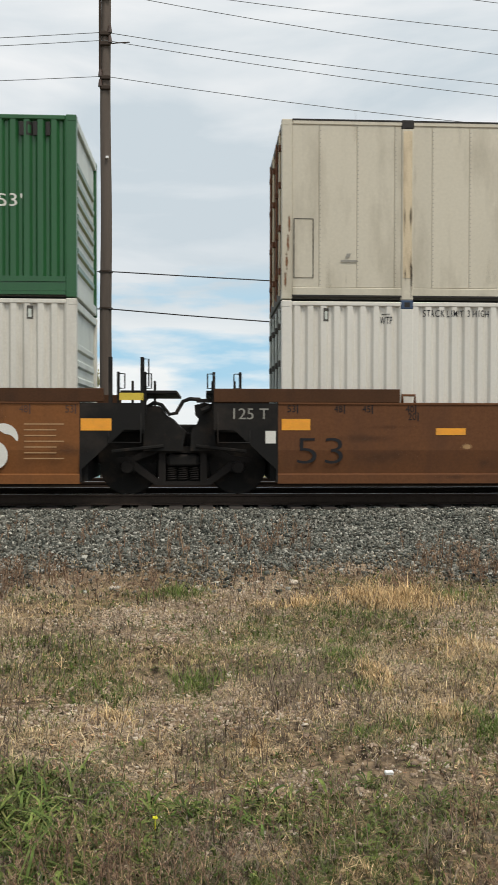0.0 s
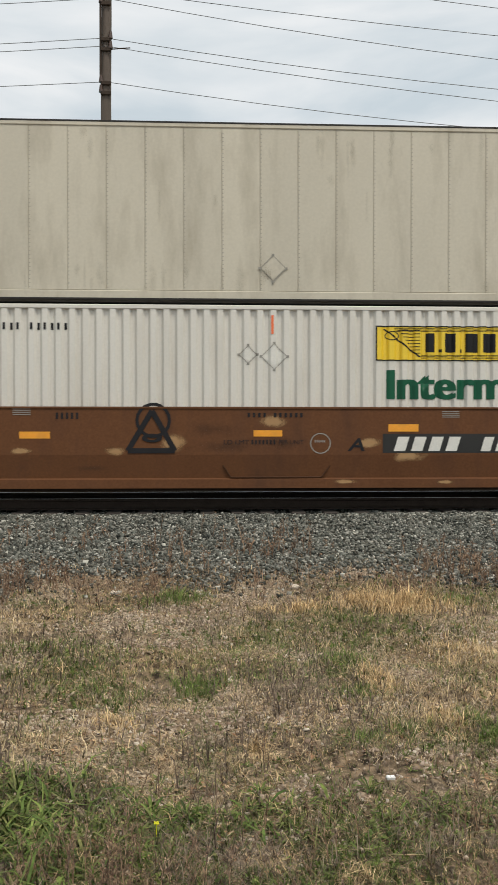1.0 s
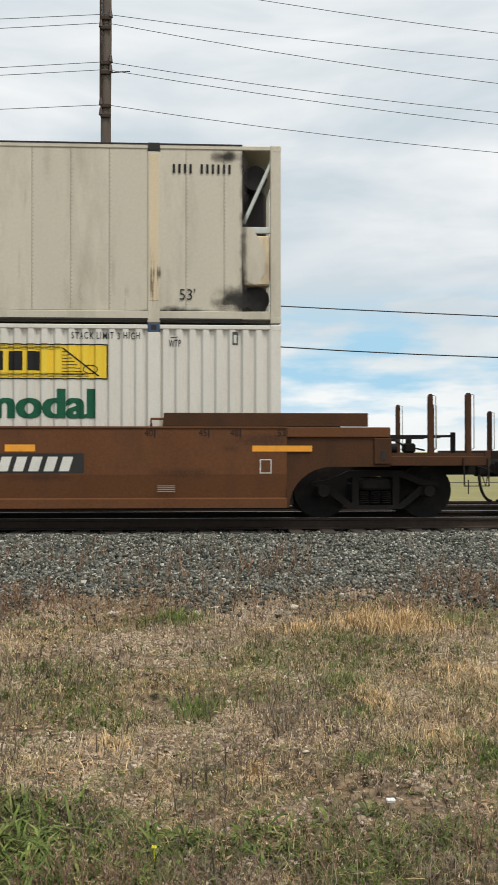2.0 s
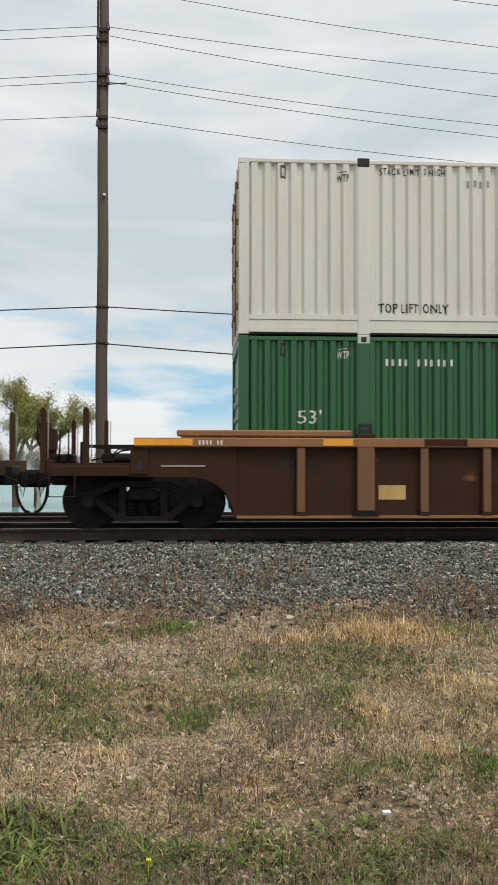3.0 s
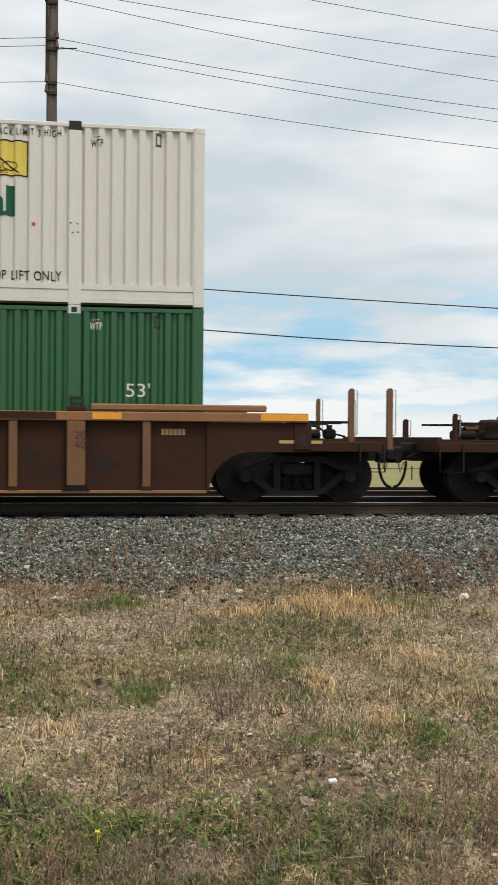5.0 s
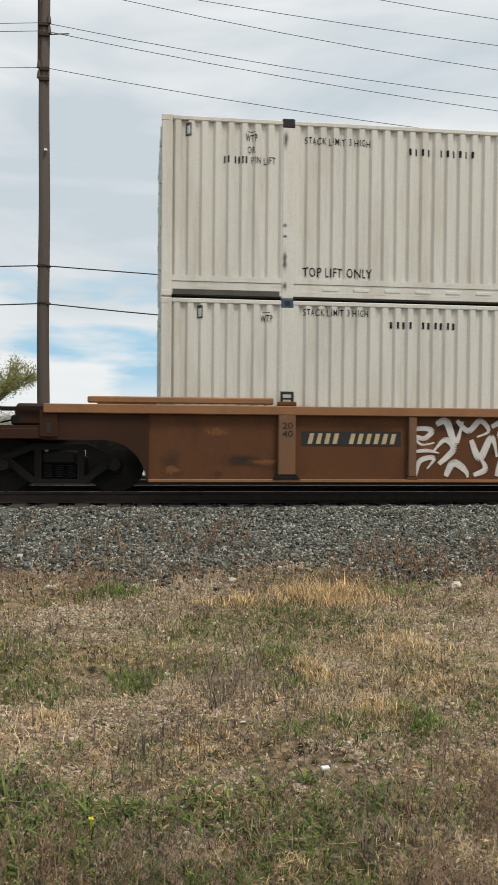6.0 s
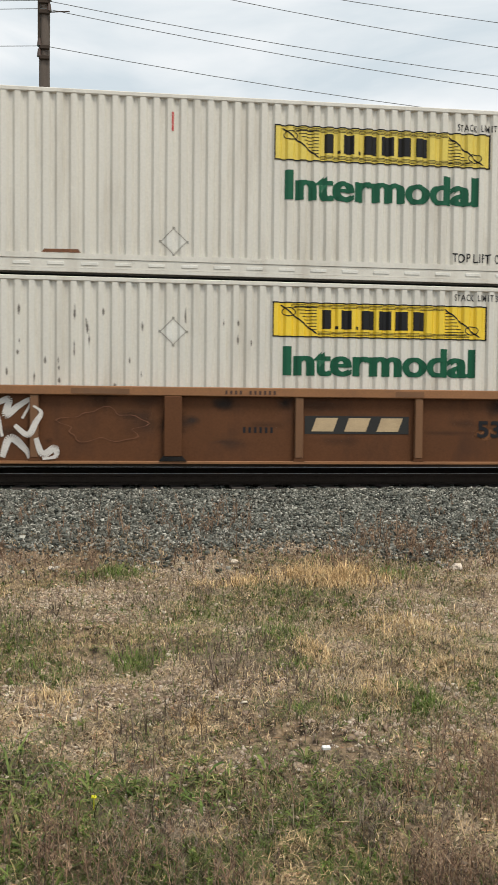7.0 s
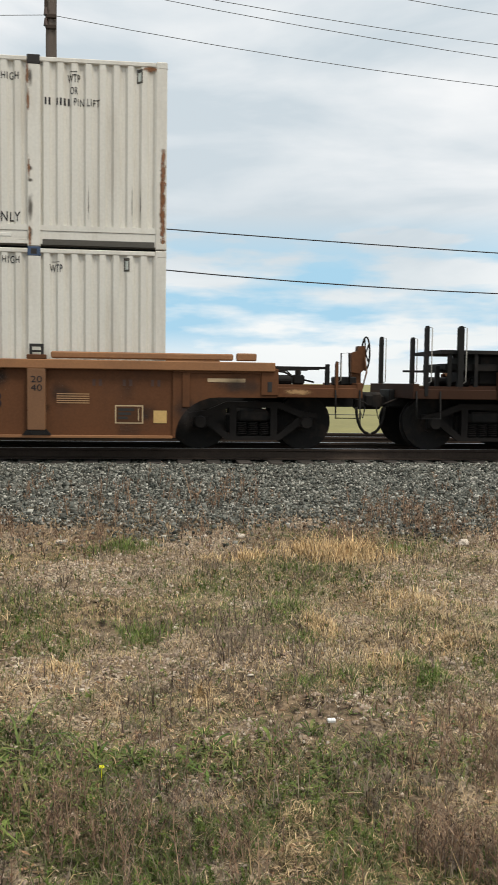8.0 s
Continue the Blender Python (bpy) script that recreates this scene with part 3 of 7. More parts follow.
def rect(parent, x0, x1, z0, z1, y, material, name="marking", label="", soft=0.0):
    bm = bmesh.new(); quad(bm, [(x0, z0), (x1, z0), (x1, z1), (x0, z1)])
    return mark(parent, bm, y, material, name, label)

def well_smooth(xo, x0, x1, left, right, label, paint=None):
    """Well unit with plain plate sides between x0 and x1 (train metres); left / right: 'joint' or 'end'."""
    car = thing("well_car", label, "railcar", "well cars of the train")
    MOVERS.append((car, xo))
    x0 -= xo; x1 -= xo
    paint = paint or M_BROWN
    for s in (-1, 1):
        o = lambda y: s * -y   # near side values are negative
        bm = bmesh.new()
        prof = [(-1.42, 1.49), (-1.42, .74), (-1.37, .37), (-1.42, .35), (-1.42, .21), (-1.25, .21), (-1.25, .30), (-1.33, .74), (-1.33, 1.49)]
        a = [bm.verts.new((x0, o(y) * -1 if s > 0 else y, z)) for y, z in prof]
        b = [bm.verts.new((x1, o(y) * -1 if s > 0 else y, z)) for y, z in prof]
        if s > 0:
            for v in a + b: v.co.y = abs(v.co.y)
        for i in range(len(prof)):
            j = (i + 1) % len(prof)
            bm.faces.new((a[i], a[j], b[j], b[i]))
        bm.faces.new(a[::-1]); bm.faces.new(b)
        bmesh.ops.recalc_face_normals(bm, faces=bm.faces)
        wall = part("side_wall", bm, paint, car)
        y0, y1 = (-1.435, -1.31) if s < 0 else (1.31, 1.435)
        part("top_chord", B(x0, x1, y0, y1, 1.465, 1.50, bev=.006), M_BROWN, wall)
        for a_, b_ in ((x0 - 1.02, x0 + 1.95), (x1 - 1.95, x1 + (.38 if right == "joint" else 1.3))):
            bm = B(a_, b_, y0 + (0 if s < 0 else .06), y1 - (.06 if s < 0 else 0), 1.50, 1.715, bev=.008)
            part("container_guide", bm, M_BROWNDK, wall, "dark brown guide plate over the well's end")
    part("floor", B(x0, x1, -1.25, 1.25, .21, .25), M_UNDER, car)
    for q in (x0 - .06, x1 + .06):
        part("bulkhead", B(q - .05, q + .05, -1.3, 1.3, .25, 1.48), M_BLACK, car)
    return car, x0, x1

def end_joint(car, x, d, gap=1.42):
    """Half of an articulated joint at a well's end x; d = -1 towards smaller x."""
    for s in (-1, 1):
        ya, yb = (-1.42, -1.36) if s < 0 else (1.36, 1.42)
        bm = prism(bmesh.new(), [(x, .24), (x, 1.485), (x + d * 1.02, 1.485), (x + d * 1.02, 1.10), (x + d * .74, 1.10), (x + d * .03, .44), (x + d * .03, .24)], ya, yb)
        part("end_plate", bm, M_BLACK, car, "black painted end plate")
        part("step_well", B(min(x + d * .55, x + d * 1.02), max(x + d * .55, x + d * 1.02), ya, yb, 1.06, 1.1), M_BLACK, car)
    a, b = sorted((x + d * 1.05, x))
    part("end_sill", B(a, b, -.9, .9, 1.0, 1.42, bev=.02), M_BLACK, car)
    part("body_bolster", B(x + d * 1.35 - .35, x + d * 1.35 + .35, -.5, .5, .66, 1.15, bev=.03), M_BLACK, car)
    part("draft_gear", B(*sorted((x + d * .2, x + d * 1.5)), -.8, .8, .50, 1.02, bev=.03), M_TRUCK, car)
    if d > 0:
        arm = [(x + .98, 1.46), (x + 1.24, 1.44), (x + 1.34, 1.30), (x + 1.44, 1.24), (x + 1.56, 1.12), (x + 1.66, 1.03), (x + 1.60, .72), (x + .98, .72)]
        part("bearing_bracket", prism(bmesh.new(), arm, -1.15, -.5), M_TRUCK, car)
        part("articulation_casting", B(x + 1.3, x + 1.86, -.45, .45, .60, 1.0, bev=.05), M_TRUCK, car)
    else:
        arm = [(x - 1.0, 1.47), (x - 1.18, 1.50), (x - 1.33, 1.46), (x - 1.32, 1.30), (x - 1.26, 1.24), (x - 1.30, 1.14), (x - 1.38, 1.06), (x - 1.40, .72), (x - 1.0, .72)]
        part("bearing_bracket", prism(bmesh.new(), arm, -1.15, -.5), M_TRUCK, car)
        part("hose_bracket", B(x - 1.30, x - .98, -1.2, -1.1, 1.50, 1.56, bev=.01), M_TRUCK, car)
        part("angle_cock", rod(bmesh.new(), (x - 1.22, -1.22, 1.36), (x - 1.08, -1.22, 1.42), .045, 8), M_TRUCK, car)
    c, e = sorted((x + d * (1.52 if d > 0 else 1.145), x + d * .62))
    part("platform", B(c, e, -1.25, 1.25, 1.64, 1.69, bev=.006), M_BLACK, car, "dark walkway grating over the joint")
    part("platform_bracket", prism(bmesh.new(), [(x + d * .98, 1.45), (x + d * .98, 1.64), (x + d * 1.12, 1.64)][::d], -1.2, -1.1), M_BLACK, car)
    part("cross_rod", rod(bmesh.new(), (x + d * .5, -1.38, .72), (x + d * 1.3, -1.15, .80), .03, 6), M_TRUCK, car)
    a, b = sorted((x + d * 1.0, x + d * .62))
    rect(car, a, b, 1.53, 1.645, -1.40, M_YELLOW, "edge_strip", "yellow step edge")
    for q, h in ((1.02, 1.98), (.6, 1.98)):
        px = x + d * q
        part("handrail_post", B(px - .022, px + .022, -1.36, -1.30, 1.3, h, bev=.006), M_BLACK, car)
        part("grab_iron", grab(bmesh.new(), px, -1.33, 1.72, h - .03, d=d * .1), M_BLACK, car)
        part("handrail_post", B(px - .022, px + .022, 1.30, 1.36, 1.3, h, bev=.006), M_BLACK, car)
    part("ladder_rail", tube(bmesh.new(), [(x + d * .96, -1.4, 1.45), (x + d * .96, -1.44, .86), (x + d * .45, -1.44, .86), (x + d * .45, -1.4, 1.1)], .014), M_BLACK, car)

def end_deck(car, x, d, xc, xk, posts, material, wheel=False, post_mat=None):
    """End of a car beyond the well: arched side, deck over the bogie at xc, coupler at xk, posts."""
    # x: end of the ribbed side; d: way out
    for s in (-1, 1):
        ya, yb = (-1.40, -1.34) if s < 0 else (1.34, 1.40)
        pts = [(x, .21), (x, 1.33), (x + d * 1.66, 1.33), (x + d * 1.66, .86)]
        cx, rx, rz = x + d * .72, .68, .65
        for i in range(0, 9):
            a = math.pi / 2 * i / 8
            pts.append((cx - d * rx * math.sin(a), .21 + rz * math.cos(a)))
        part("end_side", prism(bmesh.new(), pts, ya, yb), material, car)
        part("end_bracket", B(*sorted((x + d * 1.40, x + d * 1.68)), ya - .03 if s < 0 else ya, yb if s < 0 else yb + .03, .9, 1.32, bev=.01), material, car)
        part("draft_sill", B(*sorted((x + d * 1.6, xk - d * .42)), ya, yb, .87, 1.03, bev=.01), material, car)
    part("deck", B(*sorted((x + d * 1.3, xk - d * .45)), -1.38, 1.38, 1.03, 1.08), material, car)
    part("centre_sill", B(*sorted((x, xk - d * .3)), -.32, .32, .70, 1.02, bev=.02), M_BLACK, car)
    part("end_beam", B(*sorted((xk - d * .50, xk - d * .40)), -1.4, 1.4, .87, 1.12, bev=.01), material, car)
    part("air_reservoir", rod(bmesh.new(), (x + d * 1.75, .55, 1.16), (x + d * 2.2, .55, 1.16), .09, 14), M_TRUCK, car)
    part("brake_valve", B(*sorted((x + d * 1.98, x + d * 2.18)), -1.0, -.8, 1.08, 1.24, bev=.03), M_TRUCK, car)
    part("valve_cap", rod(bmesh.new(), (x + d * 2.08, -.9, 1.22), (x + d * 2.08, -.9, 1.31), .05, 10), M_TRUCK, car)
    part("brake_pipe", tube(bmesh.new(), [(x + d * 1.70, -.9, 1.30), (x + d * 1.85, -.95, 1.28), (x + d * 2.0, -.92, 1.2), (x + d * 2.35, -.9, 1.12)], .016), M_TRUCK, car)
    part("brake_pipe", tube(bmesh.new(), [(x + d * 1.70, -.5, 1.33), (x + d * 1.95, -.5, 1.31), (x + d * 2.12, -.6, 1.14)], .014), M_TRUCK, car)
    for yy in (-1.05, .9):
        part("walkway_rail", B(*sorted((x + d * 1.6, xk - d * .9)), yy - .02, yy + .02, 1.335, 1.375), M_BLACK, car)
    part("walkway_rail", B(*sorted((x + d * 1.6, xk - d * .9)), -.25, -.2, 1.335, 1.36), M_BLACK, car)
    part("walkway_post", B(*sorted((xk - d * .95, xk - d * .88)), -1.08, -1.0, 1.05, 1.42, bev=.008), M_BLACK, car)
    part("jack_pocket", B(*sorted((x + d * 1.50, x + d * 1.58)), -1.436, -1.40, .95, 1.12, bev=.01), M_DARK, car, "dark pocket in the bracket")
    for px, h, w, y in posts:
        pm = prism(bmesh.new(), [(px - w, .92), (px + w, .92), (px + w, h - .05), (px + w * .5, h), (px - w * .4, h), (px - w, h - .04)], y - .05, y + .05)
        ep = part("end_post", pm, post_mat or material, car)
        part("hand_rod", tube(bmesh.new(), [(px + w * .6, y - .02, h - .02), (px + w + .045, y - .04, h - .03), (px + w + .045, y - .04, 1.16), (px + w, y - .02, 1.13)], .009, 5), M_GHOST, ep, "thin worn hand rod")
    part("grab_iron", tube(bmesh.new(), [(xk - d * .45, -1.42, 1.0), (xk - d * .45, -1.46, .55), (xk - d * .85, -1.46, .55), (xk - d * .85, -1.42, 1.0)], .014), M_BLACK, car)
    if wheel:
        wx = xk - d * .24
        bm = bmesh.new()
        n = 20
        ring = [(wx + d * .07, -.62 + .28 * math.cos(6.2832 * i / n), 1.62 + .28 * math.sin(6.2832 * i / n)) for i in range(n + 1)]
        tube(bm, ring, .016, 6)
        for i in range(5):
            a = 6.2832 * i / 5
            rod(bm, (wx + d * .07, -.62, 1.62), (wx + d * .07, -.62 + .28 * math.cos(a), 1.62 + .28 * math.sin(a)), .012, 6)
        part("brake_wheel", bm, M_BLACK, car, "spoked hand brake wheel")
        part("brake_housing", prism(bmesh.new(), [(wx - d * .20, 1.30), (wx - d * .20, 1.62), (wx - d * .10, 1.66), (wx - d * .09, 1.74), (wx + d * .03, 1.74), (wx + d * .04, 1.36), (wx - d * .06, 1.28)], -.75, -.55), material, car)
        part("brake_chain", tube(bmesh.new(), [(wx + d * .02, -.78, 1.55), (wx + d * .05, -.79, 1.3), (wx - d * .02, -.78, 1.02)], .014, 5), M_RIB, car)
        part("grab_loop", tube(bmesh.new(), [(wx - d * .46, -1.1, 1.05), (wx - d * .46, -1.1, 1.60), (wx - d * .33, -1.1, 1.61), (wx - d * .31, -1.1, 1.05)], .014, 5), M_BLACK, car)
        part("hose_box", B(*sorted((wx - d * .52, wx - d * .18)), -1.05, -.6, 1.08, 1.22, bev=.02), M_BLACK, car)
        part("brake_stand", B(*sorted((wx - d * .18, wx - d * .02)), -.7, -.55, 1.0, 1.5, bev=.01), material, car)
    coupler(car, xk - d * .5, xk - d * .06, d)
    bogie(car, xc, .87)

def well_ribbed(xo, x0, x1, ribs, wides, material, chord, label, ztop=1.48, ends=(True, True)):
    car = thing("well_car", label, "railcar", "well cars of the train")
    MOVERS.append((car, xo))
    x0 -= xo; x1 -= xo
    for s in (-1, 1):
        def yy(a, b): return (a, b) if s < 0 else (-b, -a)
        wall = part("side_wall", B(x0, x1, *yy(-1.36, -1.31), .23, ztop - .1), material, car)
        part("top_chord", B(x0 - 1.62, x1 + 1.62, *yy(-1.47, -1.31), ztop - .145, ztop, bev=.012), chord, wall, "scuffed box-section top chord with light put into its brown")
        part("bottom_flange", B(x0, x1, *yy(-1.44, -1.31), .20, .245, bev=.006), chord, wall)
        for r in ribs:
            part("rib", B(r - xo - .065, r - xo + .065, *yy(-1.45, -1.36), .30, ztop - .145, bev=.01), M_RIB, wall)
            part("rib_foot", prism(bmesh.new(), [(r - xo - .09, .245), (r - xo + .09, .245), (r - xo + .065, .32), (r - xo - .065, .32)], *yy(-1.44, -1.36)), material, wall)
        for r in wides:
            part("post", B(r - xo - .14, r - xo + .14, *yy(-1.47, -1.36), .32, ztop - .145, bev=.012), M_RIB if r != wides[1] else material, wall)
            part("post_foot", prism(bmesh.new(), [(r - xo - .22, .245), (r - xo + .22, .245), (r - xo + .12, .36), (r - xo - .12, .36)], *yy(-1.46, -1.36)), M_BLACK, wall)
        for q in (wides[0], wides[-1]):
            q -= xo
            lb = part("lift_bracket", B(q - .15, q + .15, *yy(-1.46, -1.36), ztop, ztop + .07, bev=.012), material, wall)
            eye = bmesh.new()
            for e0, e1, f0, f1 in ((-.105, -.07, .07, .21), (.07, .105, .07, .21), (-.105, .105, .19, .235), (-.07, .07, .105, .135)):
                box(eye, q + e0, q + e1, *yy(-1.44, -1.38), ztop + f0, ztop + f1)
            part("bracket_eye", eye, M_DARK, lb)
        for r in wides:
            for e0 in (-.10, .10):
                rr = r - xo + e0
                part("bolt", rod(bmesh.new(), (rr, yy(-1.475, -1.46)[0], .285), (rr, yy(-1.475, -1.46)[1], .285), .024, 8), M_BLACK, wall)
        for a, b in ((x0 - .95, wides[0] - xo - .22), (wides[-1] - xo + .22, x1 + .95)):
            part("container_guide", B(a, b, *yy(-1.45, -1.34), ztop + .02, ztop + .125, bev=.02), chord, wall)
    rnd = random.Random(int(xo))
    for k in range(26):
        blot(car, rnd.uniform(x0, x1), rnd.uniform(.3, 1.25), rnd.uniform(.1, .7), rnd.uniform(.05, .3), -1.3615 - .0001 * k, M_FILM)
    for k in range(10):
        blot(car, rnd.uniform(x0, x1), rnd.uniform(.5, 1.2), rnd.uniform(.2, .5), rnd.uniform(.1, .3), -1.3640 - .0001 * k, M_SMUDGE, "dark smudge")
    for k in range(5):
        blot(car, rnd.uniform(x0, x1), rnd.uniform(.3, 1.2), rnd.uniform(.1, .4), rnd.uniform(.05, .2), -1.3652 - .0001 * k, M_RUSTSTAIN)
    part("floor", B(x0, x1, -1.31, 1.31, .20, .25), M_UNDER, car)
    for q in (x0, x1):
        part("bulkhead", B(q - .04, q + .04, -1.31, 1.31, .25, ztop - .02), M_BLACK, car)
    return car, x0, x1

# ---------------------------------------------------------------- containers
LEN, WID = 16.154, 2.591
POSTS = (2.03, 14.12)
def container_mark(c, bm, material, wavy=True, y=None, label=""):
    return part("marking", drape(bm, (-WID / 2 if y is None else y) + .006, wavy), material, c, label)

def container(xo, z0, h, material, label, group="containers on the train", end_l=None, end_r=None, castings=None, side="wavy", rail=(.04, .33)):
    c = thing("shipping_container", label, "container", group)
    MOVERS.append((c, xo, z0))
    yn, yf = -WID / 2, WID / 2
    end_l, end_r, castings = end_l or material, end_r or material, castings or M_DARK
    for x in (0, LEN):
        for y in (yn, yf):
            a, b = (x, x + .17) if x == 0 else (x - .17, x)
            p, q = (y, y + .13) if y == yn else (y - .13, y)
            part("corner_post", B(a, b, p, q, .0, h, bev=.012), material, c)
            for zz in (.0, h - .11):
                part("corner_casting", B(a - .004 if x == 0 else a + .03, b - .03 if x == 0 else b + .004, p - .004 if y == yn else p + .02, q if y == yn else q + .004, zz + .0, zz + .105, bev=.012), material, c)
    for y, s in ((yn, 1), (yf, -1)):
        p, q = sorted((y + s * .004, y + s * .09))
        part("top_rail", B(.17, LEN - .17, p, q, h - .085, h - .012, bev=.012), material, c)
        rb = bmesh.new()
        if rail[1] - rail[0] > .2:
            lo, hi = rail
            prof = ((.002, lo), (.002, lo + .056), (.03, lo + .056), (.03, lo + .061), (.016, lo + .061), (.016, hi - .093), (.03, hi - .093), (.03, hi - .085), (.006, hi - .085), (.006, hi), (.09, hi), (.09, lo))
            ring = [[rb.verts.new((x, y + s * d, z)) for d, z in prof] for x in (.17, LEN - .17)]
            for k in range(len(prof)):
                m = (k + 1) % len(prof)
                rb.faces.new((ring[0][k], ring[0][m], ring[1][m], ring[1][k]))
            rb.faces.new(ring[0]); rb.faces.new(ring[1][::-1])
            bmesh.ops.recalc_face_normals(rb, faces=rb.faces)
        else:
            box(rb, .17, LEN - .17, p, q, rail[0], rail[1], .012)
        part("bottom_rail", rb, material, c)
        part("bottom_sill", B(.17, LEN - .17, y + s * .06 if s > 0 else y - .16, y + .16 if s > 0 else y - .06, .015, rail[0]), M_UNDER, c)
        for px in POSTS:
            part("lift_post", B(px - .10, px + .10, min(y - s * .003, y + s * .12), max(y - s * .003, y + s * .12), .0, h - .12, bev=.015), material, c)
            part("lift_casting", B(px - .10, px + .10, min(y - s * .006, y + s * .14), max(y - s * .006, y + s * .14), h - .13, h + .015, bev=.012), castings, c)
            part("casting_hole", B(px - .045, px + .045, min(y - s * .008, y + s * .02), max(y - s * .008, y + s * .02), h - .10, h - .02), M_DARK, c)
        if side == "wavy":
            part("side_wall", corrugated(.17, LEN - .17, .33, h - .08, y + s * .012, s), material, c)
    rb = B(.02, LEN - .02, yn + .05, yf - .05, h - .04, h - .015)
    part("roof", rb, material, c)
    part("floor", B(.1, LEN - .1, yn + .05, yf - .05, .08, .14), M_UNDER, c)
    return c

def end_wall(c, x, h, material, d, kind="plain", press=None):
    """End panel: pressed horizontal ribs, or doors with locking bars."""
    yn, yf = -WID / 2, WID / 2
    e = part("end_wall", B(*sorted((x - d * .07, x - d * .05)), yn + .13, yf - .13, .1, h - .05), material, c)
    part("header", B(*sorted((x - d * .1, x)), yn + .13, yf - .13, h - .16, h - .02, bev=.012), material, e)
    part("sill", B(*sorted((x - d * .1, x)), yn + .13, yf - .13, .02, .2, bev=.012), material, e)
    if kind == "ribs":
        for k in range(7):
            z = .45 + k * .27
            part("pressing", prism(bmesh.new(), [(x - d * .06, z), (x - d * .06, z + .16), (x - d * .015, z + .12), (x - d * .015, z + .04)], yn + .3, yf - .3), press or material, e)
    else:
        for k in range(4):
            y = yn + .35 + k * .63
            part("locking_bar", rod(bmesh.new(), (x - d * .0, y, .1), (x - d * .0, y, h - .1), .022, 8), M_GREYEND if kind == "bars" else (M_RUST if k % 2 else M_CREAM), e)
            for z in (.5, 1.2, 1.9, 2.5):
                part("hinge", B(*sorted((x - d * .03, x + d * .03)), y - .06, y + .06, z - .05, z + .05, bev=.01), M_RUST if kind == "rusty" else material, e)
    return e

def carrier_sign(c, h, film=None, lower=False, dz=0.0):
    """Yellow sign with black frame, two slanted bars for the ornament and one plain block a letter; green word below."""
    film = film or M_SIGN
    y = -WID / 2
    z0, z1 = (2.0, 2.565)
    x0, x1 = 9.79, 13.39
    if not lower: z0, z1 = 1.985 + dz, 2.545 + dz
    bm = bmesh.new(); quad(bm, [(x0, z0), (x1, z0), (x1, z1), (x0, z1)])
    part("sign_panel", drape(bm, y + .008, True), film, c, "yellow sign panel")
    bm = bmesh.new(); t = .02
    for q in ([(x0, z0), (x1, z0), (x1, z0 + t), (x0, z0 + t)], [(x0, z1 - t), (x1, z1 - t), (x1, z1), (x0, z1)], [(x0, z0), (x0 + t, z0), (x0 + t, z1), (x0, z1)], [(x1 - t, z0), (x1, z0), (x1, z1), (x1 - t, z1)]):
        quad(bm, q)
    zm = (z0 + z1) / 2
    # slanted hatch at both sides
    for k in range(8):
        z = z1 - .07 - k * .052
        quad(bm, [(x0 + .36 + k * .04, z), (x0 + .72, z), (x0 + .72, z - .012), (x0 + .36 + k * .04, z - .012)])
        z = z0 + .07 + k * .052
        quad(bm, [(x1 - .36 - k * .04, z), (x1 - .72, z), (x1 - .72, z + .012), (x1 - .36 - k * .04, z + .012)])
    quad(bm, [(x0 + .12, z1 - .05), (x0 + .16, z1 - .05), (x0 + .74, z0 + .06), (x0 + .70, z0 + .06)])
    quad(bm, [(x1 - .12, z0 + .05), (x1 - .16, z0 + .05), (x1 - .74, z1 - .06), (x1 - .70, z1 - .06)])
    for cx, cz in ((x0 + .27, z1 - .16), (x1 - .27, z0 + .16)):
        for k in range(14):
            a, b = 6.2832 * k / 14, 6.2832 * (k + 1) / 14
            quad(bm, [(cx + .12 * math.cos(a), cz + .075 * math.sin(a)), (cx + .12 * math.cos(b), cz + .075 * math.sin(b)), (cx + .105 * math.cos(b), cz + .06 * math.sin(b)), (cx + .105 * math.cos(a), cz + .06 * math.sin(a))])
    # quiet blocks in place of a name
    x = x0 + .82
    for w in (.17, .05, .20, .05, .24, .24, .25, .22):
        lo, hi = z0 + .14, (z0 + .19 if w < .1 else z1 - .12)
        quad(bm, [(x, lo), (x + w * .86, lo), (x + w * .86, hi), (x, hi)]); x += w + .045
    for k in range(3):
        zt, zb = z1 - .045 - k * .022, z0 + .045 + k * .022
        quad(bm, [(x0 + .30, zt), (x1 - .74, zt), (x1 - .74, zt + .008), (x0 + .30, zt + .008)])
        quad(bm, [(x0 + .74, zb), (x1 - .30, zb), (x1 - .30, zb + .008), (x0 + .74, zb + .008)])
    part("sign_artwork", drape(bm, y + .004, True), M_INK, c, "black frame and blocks on the sign")
    word = letters("Intermodal", 9.97, 13.15, z0 - .625, z0 - .15, bold=.014)
    twin = letters("Intermodal", 10.015, 13.195, z0 - .625, z0 - .15, bold=.014)
    part("lettering", drape(word, y + .005, True), M_GINK, c, "large green word on white")
    part("lettering", drape(twin, y + .002, True), M_GINK, c, "large green word on white")

